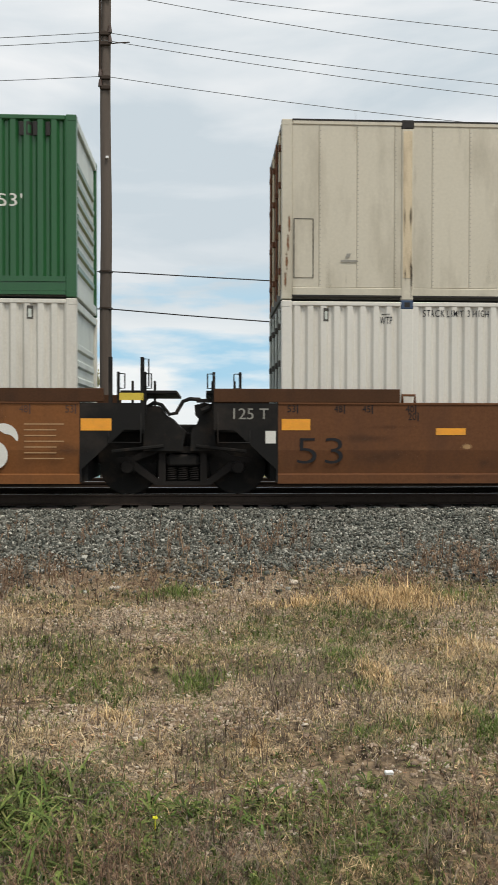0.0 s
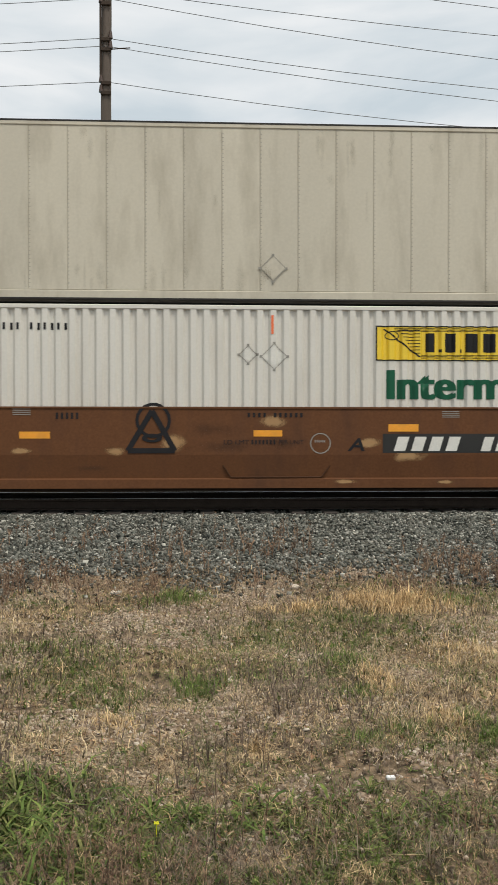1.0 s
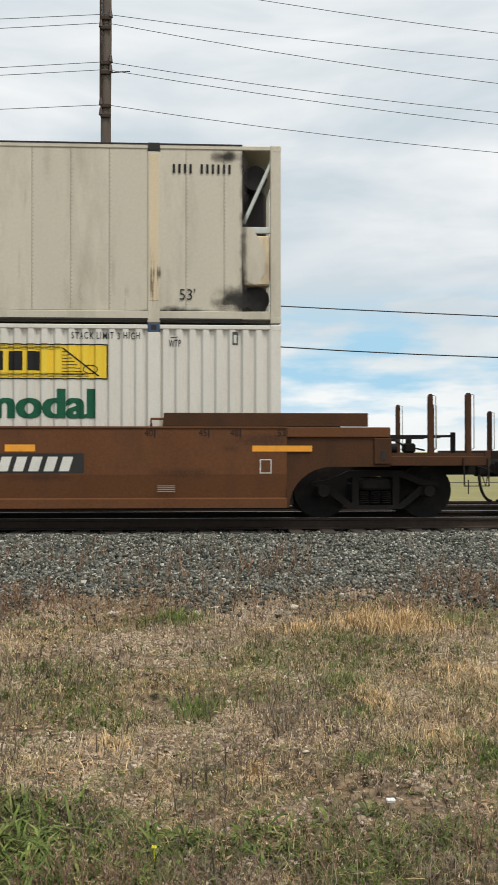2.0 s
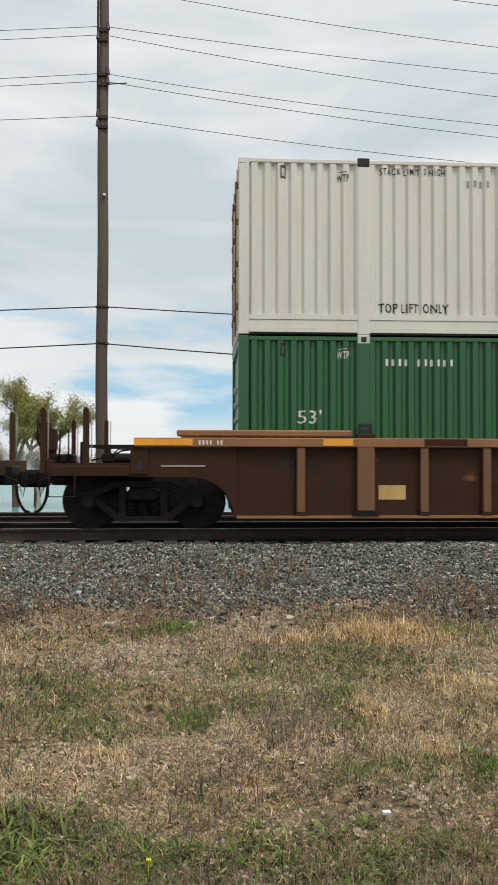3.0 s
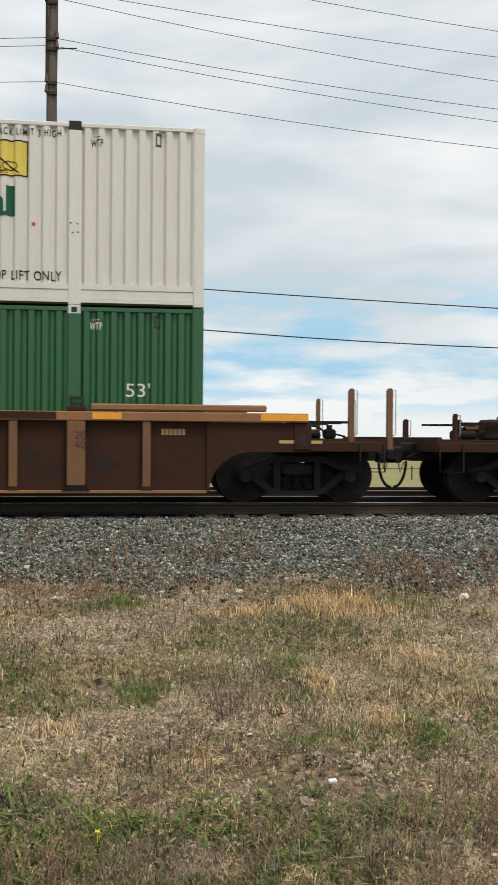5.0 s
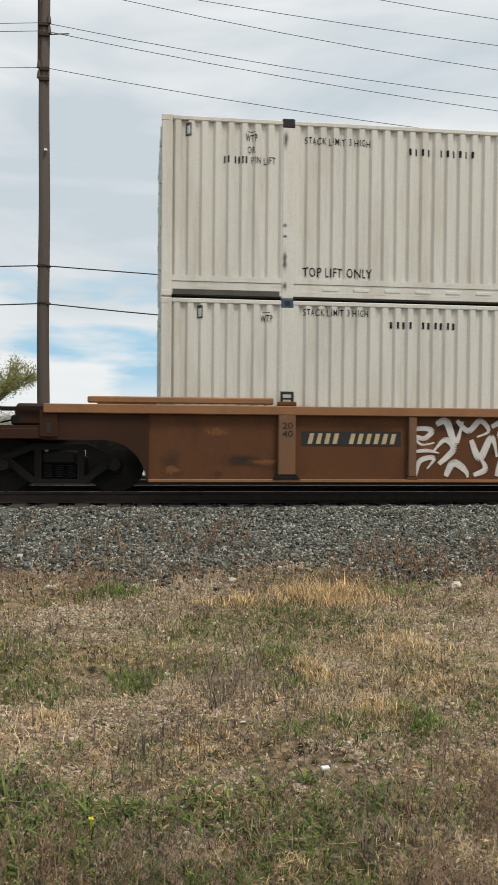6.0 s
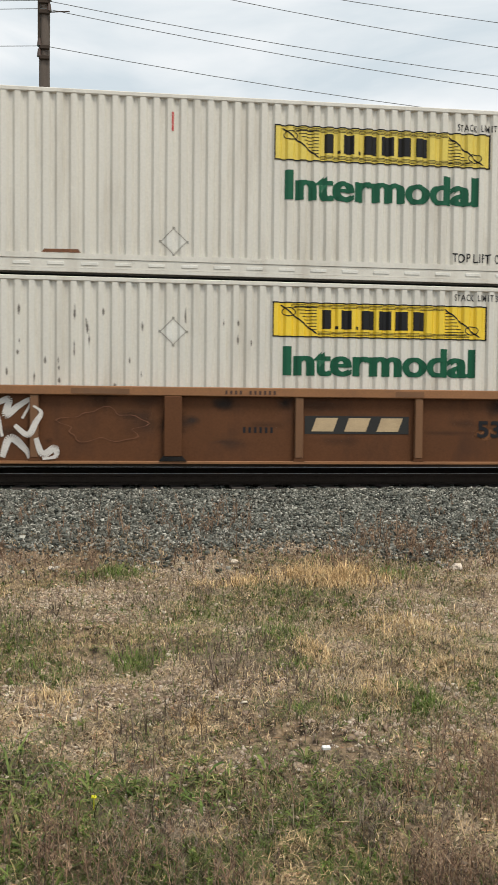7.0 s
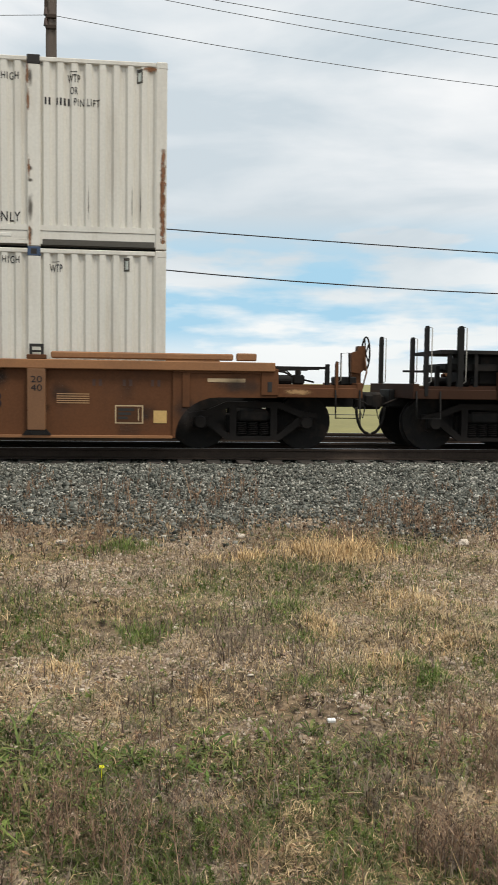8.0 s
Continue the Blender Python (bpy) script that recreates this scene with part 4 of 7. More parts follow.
def small_words(c, h, ink, upper, faded=None, words=("stack", "wtp"), wtp=(1.60, 14.36), num=(3.75, .42), drop=0.0, pockets=(.72, 15.42)):
    if "stack" in words:
        for a in (2.30, 12.82):
            container_mark(c, letters("STACK LIMIT 3 HIGH", a, a + 1.08, h - .245 - drop, h - .135 - drop, bold=.006, track=1.22), ink)
    for a in wtp:
        container_mark(c, letters("WTP", a, a + .19, h - .37, h - .25, bold=.012, track=1.15), ink)
        bm = bmesh.new(); quad(bm, [(a + .03, h - .215), (a + .15, h - .215), (a + .15, h - .205), (a + .03, h - .205)])
        container_mark(c, bm, ink)
    for a in pockets:
        frame_mat, fill = (M_UNDER, M_GREYEND) if ink is M_INK else (M_DARK, M_GREEN)
        pk = part("lashing_pocket", drape(quad(bmesh.new(), [(a - .045, h - .33), (a + .045, h - .33), (a + .045, h - .12), (a - .045, h - .12)]), -WID / 2 + .006, True), frame_mat, c, "small dark lashing pocket")
        part("pocket_plate", drape(quad(bmesh.new(), [(a - .024, h - .30), (a + .024, h - .30), (a + .024, h - .17), (a - .024, h - .17)]), -WID / 2 + .003, True), fill, pk)
    container_mark(c, glyph_bars("#### ######", num[0], num[0] + 1.17, h - num[1], h - num[1] + .11, fill=.36), faded or ink)
    if upper:
        for a in (2.28, 12.77):
            container_mark(c, letters("TOP LIFT ONLY", a, a + 1.15, .37, .52, bold=.008, track=1.1), ink)

def placard(c, x, z, r=.215, material=None, wavy=True):
    dy = -WID / 2 if wavy else -WID / 2 - .004
    container_mark(c, diamond(bmesh.new(), x, z, r, .016), material or M_GHOST, wavy, dy)
    bm = bmesh.new(); quad(bm, [(x, z - r + .03), (x + r - .03, z), (x, z + r - .03), (x - r + .03, z)])
    container_mark(c, bm, M_WINK if wavy else M_BEIGE, wavy, y=dy + .003)
    bm = bmesh.new()
    for q in ((x - r, z), (x + r, z), (x, z - r), (x, z + r)):
        quad(bm, [(q[0] - .02, q[1] - .02), (q[0] + .02, q[1] - .02), (q[0] + .02, q[1] + .02), (q[0] - .02, q[1] + .02)])
    container_mark(c, bm, M_GHOST, wavy, dy)

UP, LOW, HU, HL = 3.155, 0.25, 2.87, 2.89
XZ, XA, XC, XF = -18.19, 1.213, 24.626, 47.93

def build_containers():
    # first stack, half seen at the start
    g = container(XZ, UP, HU, M_GREEN, "green corrugated 53-foot container stacked on a white one", end_r=M_GREYEND)
    end_wall(g, LEN, HU, M_GREYEND, 1, "ribs", M_GREEN); end_wall(g, 0, HU, M_GREEN, -1, "bars")
    container_mark(g, letters("53'", 14.92, 15.30, 1.42, 1.63), M_WINK)
    small_words(g, HU, M_WINK, False, words=("wtp",))
    for a in (15.30, 15.51, 15.71):
        part("lashing_eye", B(a - .035, a + .035, -WID / 2 + .004, -WID / 2 + .03, HU - .34, HU - .12, bev=.008), M_DARK, g)
    w = container(XZ, LOW, HL, M_WHITE2, "dirty white corrugated container low in the well car", end_r=M_GREYEND)
    end_wall(w, LEN, HL, M_GREYEND, 1, "ribs"); end_wall(w, 0, HL, M_WHITE2, -1, "bars")
    small_words(w, HL, M_INK, False)
    # second stack
    reefer()
    w = container(XA, LOW, HL, M_WHITE, "white corrugated container with a yellow sign and green word", castings=M_BLUE)
    # left end in dark grey: its shade is put into the colour
    end_wall(w, 0, HL, M_UNDER, -1, "bars"); end_wall(w, LEN, HL, M_WHITE, 1, "ribs")
    small_words(w, HL, M_INK, False)
    carrier_sign(w, HL, lower=True)
    placard(w, 8.15, 2.06); placard(w, 7.73, 2.09, .15, M_GHOST)
    bm = bmesh.new(); quad(bm, [(8.10, 2.42), (8.14, 2.42), (8.14, 2.72), (8.10, 2.72)])
    container_mark(w, bm, M_ORINK)
    # third stack
    g = container(XC, LOW, HL, M_GREEN, "dark green corrugated container with a white house emblem", castings=M_GREYEND)
    end_wall(g, 0, HL, M_PALEGREEN, -1, "ribs"); end_wall(g, LEN, HL, M_GREEN, 1, "ribs")
    for a in (.96, 14.93):
        container_mark(g, letters("53'", a, a + .38, 1.47, 1.69), M_WINK)
    small_words(g, HL, M_WINK, False, words=("wtp",), num=(2.39, .48))
    container_mark(g, letters("WARNING HIGH CUBE", 7.34, 8.94, 2.52, 2.63), M_WINK)
    e0 = 6.65
    bm = bmesh.new(); quad(bm, [(e0, 1.15), (e0 + 1.23, 1.15), (e0 + 1.23, 1.92), (e0 + .61, 2.24), (e0, 1.92)])
    container_mark(g, bm, M_GHOST, y=-WID / 2 + .003, label="grey edge of the house-shaped emblem")
    bm = bmesh.new(); quad(bm, [(e0 + .06, 1.15), (e0 + 1.16, 1.15), (e0 + 1.16, 1.88), (e0 + .61, 2.18), (e0 + .06, 1.88)])
    container_mark(g, bm, M_WINK, y=-WID / 2 + .001, label="white house-shaped emblem")
    bm = bmesh.new()
    for a, b, z0, z1 in ((.29, .38, 1.15, 1.87), (.43, .52, 1.15, 1.87), (.70, .79, 1.15, 1.87), (.84, .92, 1.15, 1.87), (.52, .70, 1.56, 1.65), (.52, .70, 1.42, 1.5)):
        quad(bm, [(e0 + a, z0), (e0 + b, z0), (e0 + b, z1), (e0 + a, z1)])
    container_mark(g, bm, M_REDINK, y=-WID / 2 - .001, label="red bars on the emblem")
    bm = bmesh.new(); quad(bm, [(e0 + .26, 1.50), (e0 + .96, 1.50), (e0 + .96, 1.545), (e0 + .26, 1.545)])
    container_mark(g, bm, M_WINK, y=-WID / 2 - .004)
    container_mark(g, glyph_bars("###", 8.46, 9.50, 1.64, 1.97, fill=.72), M_WINK, label="white blocks in place of a name")
    container_mark(g, glyph_bars("#####", 8.16, 9.72, 1.22, 1.55, fill=.72), M_WINK)
    w = container(XC, UP, HU, M_WHITE, "off-white corrugated container with faded yellow sign, rusty door end", castings=M_DARK)
    end_wall(w, 0, HU, M_WHITE2, -1, "rusty"); end_wall(w, LEN, HU, M_WHITE, 1, "ribs")
    small_words(w, HU, M_INK, True, faded=M_GHOST)
    carrier_sign(w, HU, film=M_SIGN2)
    placard(w, 8.09, 1.99); placard(w, 8.09, .66)
    bm = bmesh.new(); quad(bm, [(8.06, 2.30), (8.10, 2.30), (8.10, 2.60), (8.06, 2.60)])
    container_mark(w, bm, M_REDINK)
    bm = bmesh.new(); quad(bm, [(13.46, 1.22), (13.51, 1.22), (13.51, 1.27), (13.46, 1.27)])
    container_mark(w, bm, M_REDINK, label="small red dot")
    bm = bmesh.new()
    for x, z, a, b in ((6.75, 1.62, .012, .04), (4.3, 1.45, .010, .03), (4.35, .80, .010, .03), (14.06, 1.28, .012, .012), (14.16, 1.27, .012, .012), (14.09, 1.13, .012, .012), (14.17, 1.14, .012, .012)):
        quad(bm, [(x - a, z - b), (x + a, z - b), (x + a * .7, z + b), (x - a, z + b)])
    container_mark(w, bm, M_INK, wavy=False, y=-WID / 2 - .012, label="small dark scuffs")
    container_mark(w, glyph_bars("## # ## ### # #", 9.55, 10.60, .81, .835), M_GHOST)
    # fourth stack
    w = container(XF, LOW, HL, M_WHITE2, "white corrugated container with dark scuffs and yellow sign", castings=M_BLUE)
    end_wall(w, 0, HL, M_WHITE2, -1, "bars"); end_wall(w, LEN, HL, M_WHITE2, 1, "ribs")
    small_words(w, HL, M_INK, False, pockets=(.62, 15.54)); carrier_sign(w, HL, lower=True); placard(w, 8.20, 2.05)
    rnd = random.Random(4)
    for k in range(30):
        x, z = rnd.uniform(5.6, 9.6), rnd.uniform(.95, 2.45)
        x = (x // PITCH) * PITCH + rnd.uniform(.02, .09)
        blot(w, x, z, rnd.uniform(.014, .034), rnd.uniform(.05, .20), -WID / 2 - .001 - .0002 * k, M_SCUFF, "dark scuff down a rib")
    w = container(XF, UP, HU, M_WHITE2, "white corrugated container with yellow sign and rusted corner post", castings=M_DARK)
    end_wall(w, 0, HU, M_WHITE2, -1, "bars"); end_wall(w, LEN, HU, M_WHITE2, 1, "ribs")
    small_words(w, HU, M_INK, True, wtp=(1.33, 14.63), num=(4.03, .47), drop=.12, pockets=(.42, 15.73)); carrier_sign(w, HU, film=M_SIGN2, dz=-.075); placard(w, 8.20, .56)
    for a in (1.24, 14.54):
        container_mark(w, letters("OR", a + .13, a + .25, HU - .55, HU - .44, track=1.1), M_INK)
        container_mark(w, glyph_bars("## ####", a - .25, a + .15, HU - .72, HU - .61), M_INK)
        container_mark(w, letters("PIN LIFT", a + .19, a + .58, HU - .72, HU - .61, track=1.1), M_INK)
    for k in range(22):
        x = 2.6 + k * .52
        part("rail_pad", B(x, x + .26, -WID / 2 + .006, -WID / 2 + .02, .145, .195, bev=.004), M_WINK, w)
    bm = bmesh.new(); quad(bm, [(8.16, 2.28), (8.19, 2.28), (8.19, 2.58), (8.16, 2.58)])
    container_mark(w, bm, M_REDINK)
    bm = bmesh.new(); rnd = random.Random(7)
    for k in range(30):
        z = rnd.uniform(.05, 1.5); x = rnd.uniform(16.06, 16.14); a = rnd.uniform(.008, .022)
        quad(bm, [(x - a * .5, z), (min(x + a * .6, 16.15), z), (min(x + a * .5, 16.15), z + a * 2.6), (x - a * .4, z + a * 2.2)])
    part("marking", drape(bm, -WID / 2 - .004, False), M_RUST, w, "flaking rust on the corner post")
    bm = bmesh.new(); quad(bm, [(6.15, .335), (6.75, .335), (6.72, .39), (6.2, .385)])
    part("marking", drape(bm, -WID / 2 + .001, False), M_RUST, w, "rust along the bottom rail")
    for k in range(7):
        blot(w, 16.10, .1 + k * .22, .055, .22, -WID / 2 - .003 - .0002 * k, M_RUSTSTAIN)
    for k, z in enumerate((.15, 1.2, 2.2, 2.6)):
        blot(w, 14.06 - .01 * k, z, .035, .25, -WID / 2 - .0055, M_RUSTSTAIN)
    # raised dark plates: their colour stands in for a shaded recess
    for a in (.18, 14.25):
        part("gooseneck_shade_plate", B(a, a + 1.72, -WID / 2 + .0005, -WID / 2 + .05, .03, .115), M_UNDER, w, "dark plate for the shade of the recess under the bottom rail")
    blot(w, 16.08, .75, .05, .8, -WID / 2 - .0025, M_RUSTSTAIN); blot(w, 15.9, 2.75, .2, .06, -WID / 2 + .002, M_RUSTSTAIN)
    for px in POSTS:
        for dz, hh in ((1.18, .06), (1.0, .04), (.6, .3), (.2, .12), (2.55, .2)):
            blot(w, px - .05, dz, .06, hh, -WID / 2 - .005, M_GREASE, "dark scrapes on the post")
    for px in (14.95, 15.62, 15.75):
        blot(w, px, .7, .012, .4, -WID / 2 + .008, M_GREASE)
    rnd = random.Random(9)
    for k in range(14):
        blot(w, rnd.uniform(.4, 15.8), rnd.uniform(.12, .33), rnd.uniform(.1, .5), rnd.uniform(.02, .05), -WID / 2 + .001 - .0002 * k, M_GRIME)

def reefer():
    """Flat-sided insulated container: riveted panels, open frame with machinery at one end."""
    h = HU
    c = container(XA, UP, h, M_BEIGE, "beige flat-panelled refrigerated container, streaked with grime", castings=M_DARK, side="flat", rail=(.06, .195))
    yn, yf = -WID / 2, WID / 2
    end = LEN - .62
    part("core", B(.1, end - .1, yn + .06, yf - .06, .15, h - .09), M_BEIGE, c)
    xs = [.17] + [.60 + .61 * k for k in range(25)] + [end]
    xs = [x for x in xs if x <= end]
    for a, b in zip(xs, xs[1:]):
        part("panel", B(a + .002, b - .002, yn + .018, yn + .05, .20, h - .085, bev=.004), M_BEIGE, c)
        part("panel", B(a + .004, b - .004, yf - .05, yf - .018, .335, h - .085, bev=.004), M_BEIGE, c)
    rv = bmesh.new()
    for k, x in enumerate(xs[1:-1]):
        for j in range(40):
            z = .24 + j * .063
            bmesh.ops.create_grid(rv, x_segments=1, y_segments=1, size=.007, matrix=Matrix.Translation((x + .02, yn + .0165, z)) @ Matrix.Rotation(radians(90), 4, "X"))
    tagged(part("rivets", rv, M_GHOST, c, "rows of small rivets"), kind="stuff")
    for k, px in enumerate(POSTS):
        part("post_cover", B(px - .075, px + .075, yn - .007, yn + .02, .35, h - .16, bev=.006), M_CREAM, c, "cream stained post cover")
    # thin dark strips along the top and bottom edges of the side
    part("roof_edge_strip", B(.17, LEN - .62, yn - .002, yn + .03, h - .016, h + .004), M_DARK, c, "dark strip along the roof edge")
    part("base_strip", B(.17, LEN - .62, yn + .002, yn + .03, .045, .075), M_DARK, c)
    # access hatch and its frame
    part("hatch", B(.20, .50, yn + .006, yn + .03, .35, 1.28, bev=.004), M_BEIGE, c, "riveted access hatch")
    hb = bmesh.new()
    for q in ((.195, .205, .35, 1.29), (.50, .512, .35, 1.29), (.195, .51, 1.28, 1.29)):
        box(hb, q[0], q[1], yn + .002, yn + .012, q[2], q[3])
    part("hatch_seam", hb, M_INK, c)
    # emblem as a plain slanted block and a bar
    bm = bmesh.new(); quad(bm, [(1.02, .67), (1.09, .67), (1.12, .74), (1.05, .74)]); quad(bm, [(.95, .60), (1.22, .60), (1.22, .635), (.95, .635)])
    container_mark(c, bm, M_GHOST, wavy=False, y=yn - .002)
    placard(c, 8.13, .56, wavy=False)
    container_mark(c, glyph_bars("#### ######", 14.42, 15.40, h - .47, h - .32, fill=.42), M_INK, wavy=False, y=yn - .002)
    container_mark(c, letters("53'", 14.53, 14.78, .37, .55), M_INK, wavy=False, y=yn - .002)
    # machinery end
    part("end_bulkhead", B(end - .02, end + .02, yn + .05, yf - .05, .1, h - .05), M_DARK, c)
    part("cooling_unit", B(end + .02, end + .42, yn + .5, yf - .4, .5, h - .6, bev=.04), M_DARK, c, "dark cooling machinery")
    part("fuel_tank", rod(bmesh.new(), (end + .25, yn + .2, .42), (end + .25, yf - .2, .42), .2, 18), M_DARK, c)
    part("evaporator_drum", rod(bmesh.new(), (end + .22, yn + .25, h - .45), (end + .22, yf - .3, h - .45), .2, 18), M_DARK, c)
    fr = bmesh.new()
    rod(fr, (end + .02, yn + .06, 1.62), (LEN - .1, yn + .06, h - .15), .03)
    rod(fr, (end + .02, yn + .06, 1.5), (LEN - .1, yn + .06, .5), .03)
    part("brace", fr, M_GREYEND, c, "pale diagonal brace")
    part("side_plate", prism(bmesh.new(), [(end + .0, 1.56), (end + .02, .7), (end + .22, .62), (end + .36, .8), (end + .36, 1.2), (end + .16, 1.55)], yn + .02, yn + .05), M_BEIGE, c)
    part("cross_bar", B(end, LEN - .1, yn + .03, yn + .09, 1.46, 1.56, bev=.01), M_GREYEND, c)
    ys = yn + .010
    blot(c, 15.45, .35, .55, .42, ys, M_SOOT, "soot round the machinery end")
    blot(c, 15.3, h - .2, .4, .16, ys, M_SOOT)
    for k in range(6):
        blot(c, 15.56, .3 + k * .45, .10, .45, ys - .0002 * k, M_SMUDGE, "soot along the machinery end")
    blot(c, 14.5, .18, .9, .12, ys, M_SOOT)
    rnd = random.Random(3)
    for k in range(46):
        x = rnd.uniform(.3, 14.8)
        blot(c, x, rnd.choice((rnd.uniform(.25, .5), rnd.uniform(h - .5, h - .15), rnd.uniform(.3, 2.4))), rnd.uniform(.02, .12), rnd.uniform(.15, .6), ys - .0003 * k, M_GRIME)
    for px in POSTS:
        for k in range(5):
            blot(c, px + rnd.uniform(-.05, .1), rnd.uniform(.3, 1.5), rnd.uniform(.012, .035), rnd.uniform(.1, .5), yn - .009 - .0003 * k, M_GREASE, "dark stain running down the post")
    for k in range(4):
        blot(c, .06 + .02 * k, .3 + k * .3, .035, .2, yn - .003 - .0003 * k, M_RUSTSTAIN)
    part("lower_cowl", B(end + .02, LEN - .17, yn + .03, yn + .3, .62, 1.42, bev=.02), M_CREAM, c, "grimy tan cowl")
    # left door end darkened, grime and the shade on it in one grey
    end_wall(c, 0, h, M_UNDER, -1, "rusty")

def build_train():
    # smooth-sided articulated units
    rnd_z = random.Random(17)
    z, a0, a1 = well_smooth(XZ, XZ - .03, XZ + LEN + .06, "joint", "joint", "brown smooth-sided articulated well car with black ends", M_ORBROWN)
    end_joint(z, a1, 1, 1.14)
    rect(z, a1 + .02, a1 + .50, 1.05, 1.24, SIDE - .006, M_AMBER, "reflector", "orange reflector strip")
    for px in (a1 + .48, a1 + .98):
        part("handrail_post", B(px - .03, px + .03, -1.40, -1.33, 1.0, 2.21, bev=.006), M_BLACK, z)
    part("grab_iron", grab(bmesh.new(), a1 + .98, -1.37, 1.75, 2.18, d=.1), M_BLACK, z)
    for cx, cz, r, t0, t1 in ((a1 - 1.18, .93, .20, -.2, 2.6), (a1 - 1.34, .66, .20, -1.6, 1.6)):
        bm = bmesh.new(); n = 14
        for k in range(n):
            p, q = t0 + (t1 - t0) * k / n, t0 + (t1 - t0) * (k + 1) / n
            wp, wq = .13 * math.sin(math.pi * (k + .02) / n), .13 * math.sin(math.pi * (k + 1) / n)
            quad(bm, [(cx + (r - wp) * math.cos(p), cz + (r - wp) * math.sin(p)), (cx + (r + .03) * math.cos(p), cz + (r + .03) * math.sin(p)), (cx + (r + .03) * math.cos(q), cz + (r + .03) * math.sin(q)), (cx + (r - wq) * math.cos(q), cz + (r - wq) * math.sin(q))])
        mark(z, bm, SIDE - .005, M_WINK, label="pale swoosh emblem")
    for k in range(6):
        blot(z, a1 - rnd_z.uniform(.1, 3), rnd_z.uniform(.4, 1.3), rnd_z.uniform(.2, .6), rnd_z.uniform(.1, .3), SIDE - .002 - .0003 * k, M_FILM)
    for v, tx in ((.93, "48"), (.22, "53")):
        mark(z, letters(tx, a1 - v, a1 - v + .13, 1.33, 1.45), SIDE - .005, M_DARKBROWN_INK)
        rect(z, a1 - v + .15, a1 - v + .17, 1.31, 1.46, SIDE - .005, M_DARKBROWN_INK)
    for k in range(7):
        rect(z, a1 - .86, a1 - .86 + (.5 if k % 3 else .62), .60 + k * .09, .62 + k * .09, SIDE - .005, M_PATCH)
    a, b0, b1 = well_smooth(XA, XA - .06, 17.45, "joint", "end", "brown smooth-sided well car with stencils and amber reflectors")
    end_joint(a, b0, -1, 1.5)
    bogie(a, -.365 - XA, .895)
    part("air_hose", tube(bmesh.new(), [(-.98 - XA, -1.1, 1.40), (-.82 - XA, -1.15, 1.50), (-.70 - XA, -1.15, 1.46), (-.58 - XA, -1.15, 1.31), (-.47 - XA, -1.15, 1.33), (-.36 - XA, -1.15, 1.52), (-.25 - XA, -1.15, 1.56), (-.08 - XA, -1.15, 1.55)], .032, 8), M_TRUCK, a, "thick black hose between the units")
    y = SIDE - .006
    X = lambda v: v - XA
    Z = lambda v: v - .395
    mark(a, letters("125 T", X(.44), X(1.0), Z(1.625), Z(1.80), bold=.0), y, M_GHOST)
    rect(a, X(.95), X(1.116), Z(1.244), Z(1.443), y, M_WINK, "placard_plate", "white inspection placard")
    for x0_, x1_, z0_, z1_ in ((1.21, 1.664, 1.453, 1.634), (3.69, 4.175, 1.38, 1.49), (5.351, 5.829, 1.393, 1.501), (9.025, 9.479, 1.424, 1.524), (11.18, 11.668, 1.503, 1.621), (13.026, 13.494, 1.499, 1.608), (16.898, 17.853, 1.498, 1.592)):
        rect(a, X(x0_), X(x1_), Z(z0_), Z(z1_), y, M_AMBER, "reflector", "orange reflector strip")
    mark(a, letters("53", X(1.454), X(2.188), Z(.923), Z(1.334), bold=-.012), y - .003, M_INK)
    # painted-out patches
    rnd = random.Random(11)
    def blotch(cx, cz, w, h):
        blot(a, cx, cz, w * 1.25, h * 1.3, y + .003, M_PRIMER, "patch of paler primer")
    for k in range(16):
        blot(a, rnd.uniform(.3, 16), rnd.uniform(.3, 1.3), rnd.uniform(.2, .9), rnd.uniform(.05, .25), y + .0045, M_FILM)
    for v in ((9.35, 1.26, .22, .11), (7.75, .93, .2, .16), (6.85, .80, .18, .08), (5.4, .80, .2, .05), (10.9, .93, .26, .09), (11.5, .72, .3, .1), (10.5, .31, .2, .04), (12.1, .30, .16, .03), (4.2, .8, .1, .05)):
        blotch(X(v[0]), v[1], v[2], v[3])
    for p, q in (((8.54, .57), (8.66, .385)), ((8.66, .38), (10.11, .38)), ((10.11, .385), (10.25, .57))):
        part("drain_lip", rod(bmesh.new(), (X(p[0]), -1.405, p[1]), (X(q[0]), -1.39, q[1]), .014, 5), M_BROWNDK, a)
    # sprayed triangle with an eye inside a ring
    bm = bmesh.new()
    tri = [(X(7.04), Z(1.20)), (X(7.78), Z(1.20)), (X(7.42), Z(1.83))]
    for p, q in zip(tri, tri[1:] + tri[:1]):
        d = Vector((q[0] - p[0], q[1] - p[1])); nrm = Vector((-d.y, d.x)).normalized() * .042
        quad(bm, [(p[0] - nrm.x, p[1] - nrm.y), (q[0] - nrm.x, q[1] - nrm.y), (q[0] + nrm.x, q[1] + nrm.y), (p[0] + nrm.x, p[1] + nrm.y)])
    for k in range(18):
        s0, s1 = 6.2832 * k / 18, 6.2832 * (k + 1) / 18
        quad(bm, [(X(7.44) + r * math.cos(s), Z(1.68) + r * math.sin(s)) for r, s in ((.23, s0), (.28, s0), (.28, s1), (.23, s1))])
        quad(bm, [(X(7.42) + r * 1.6 * math.cos(s), Z(1.40) + r * .7 * math.sin(s)) for r, s in ((.045, s0), (.10, s0), (.10, s1), (.045, s1))])
    mark(a, bm, y - .005, M_INK, "graffiti", "black sprayed triangle and ring")
    bm = bmesh.new()
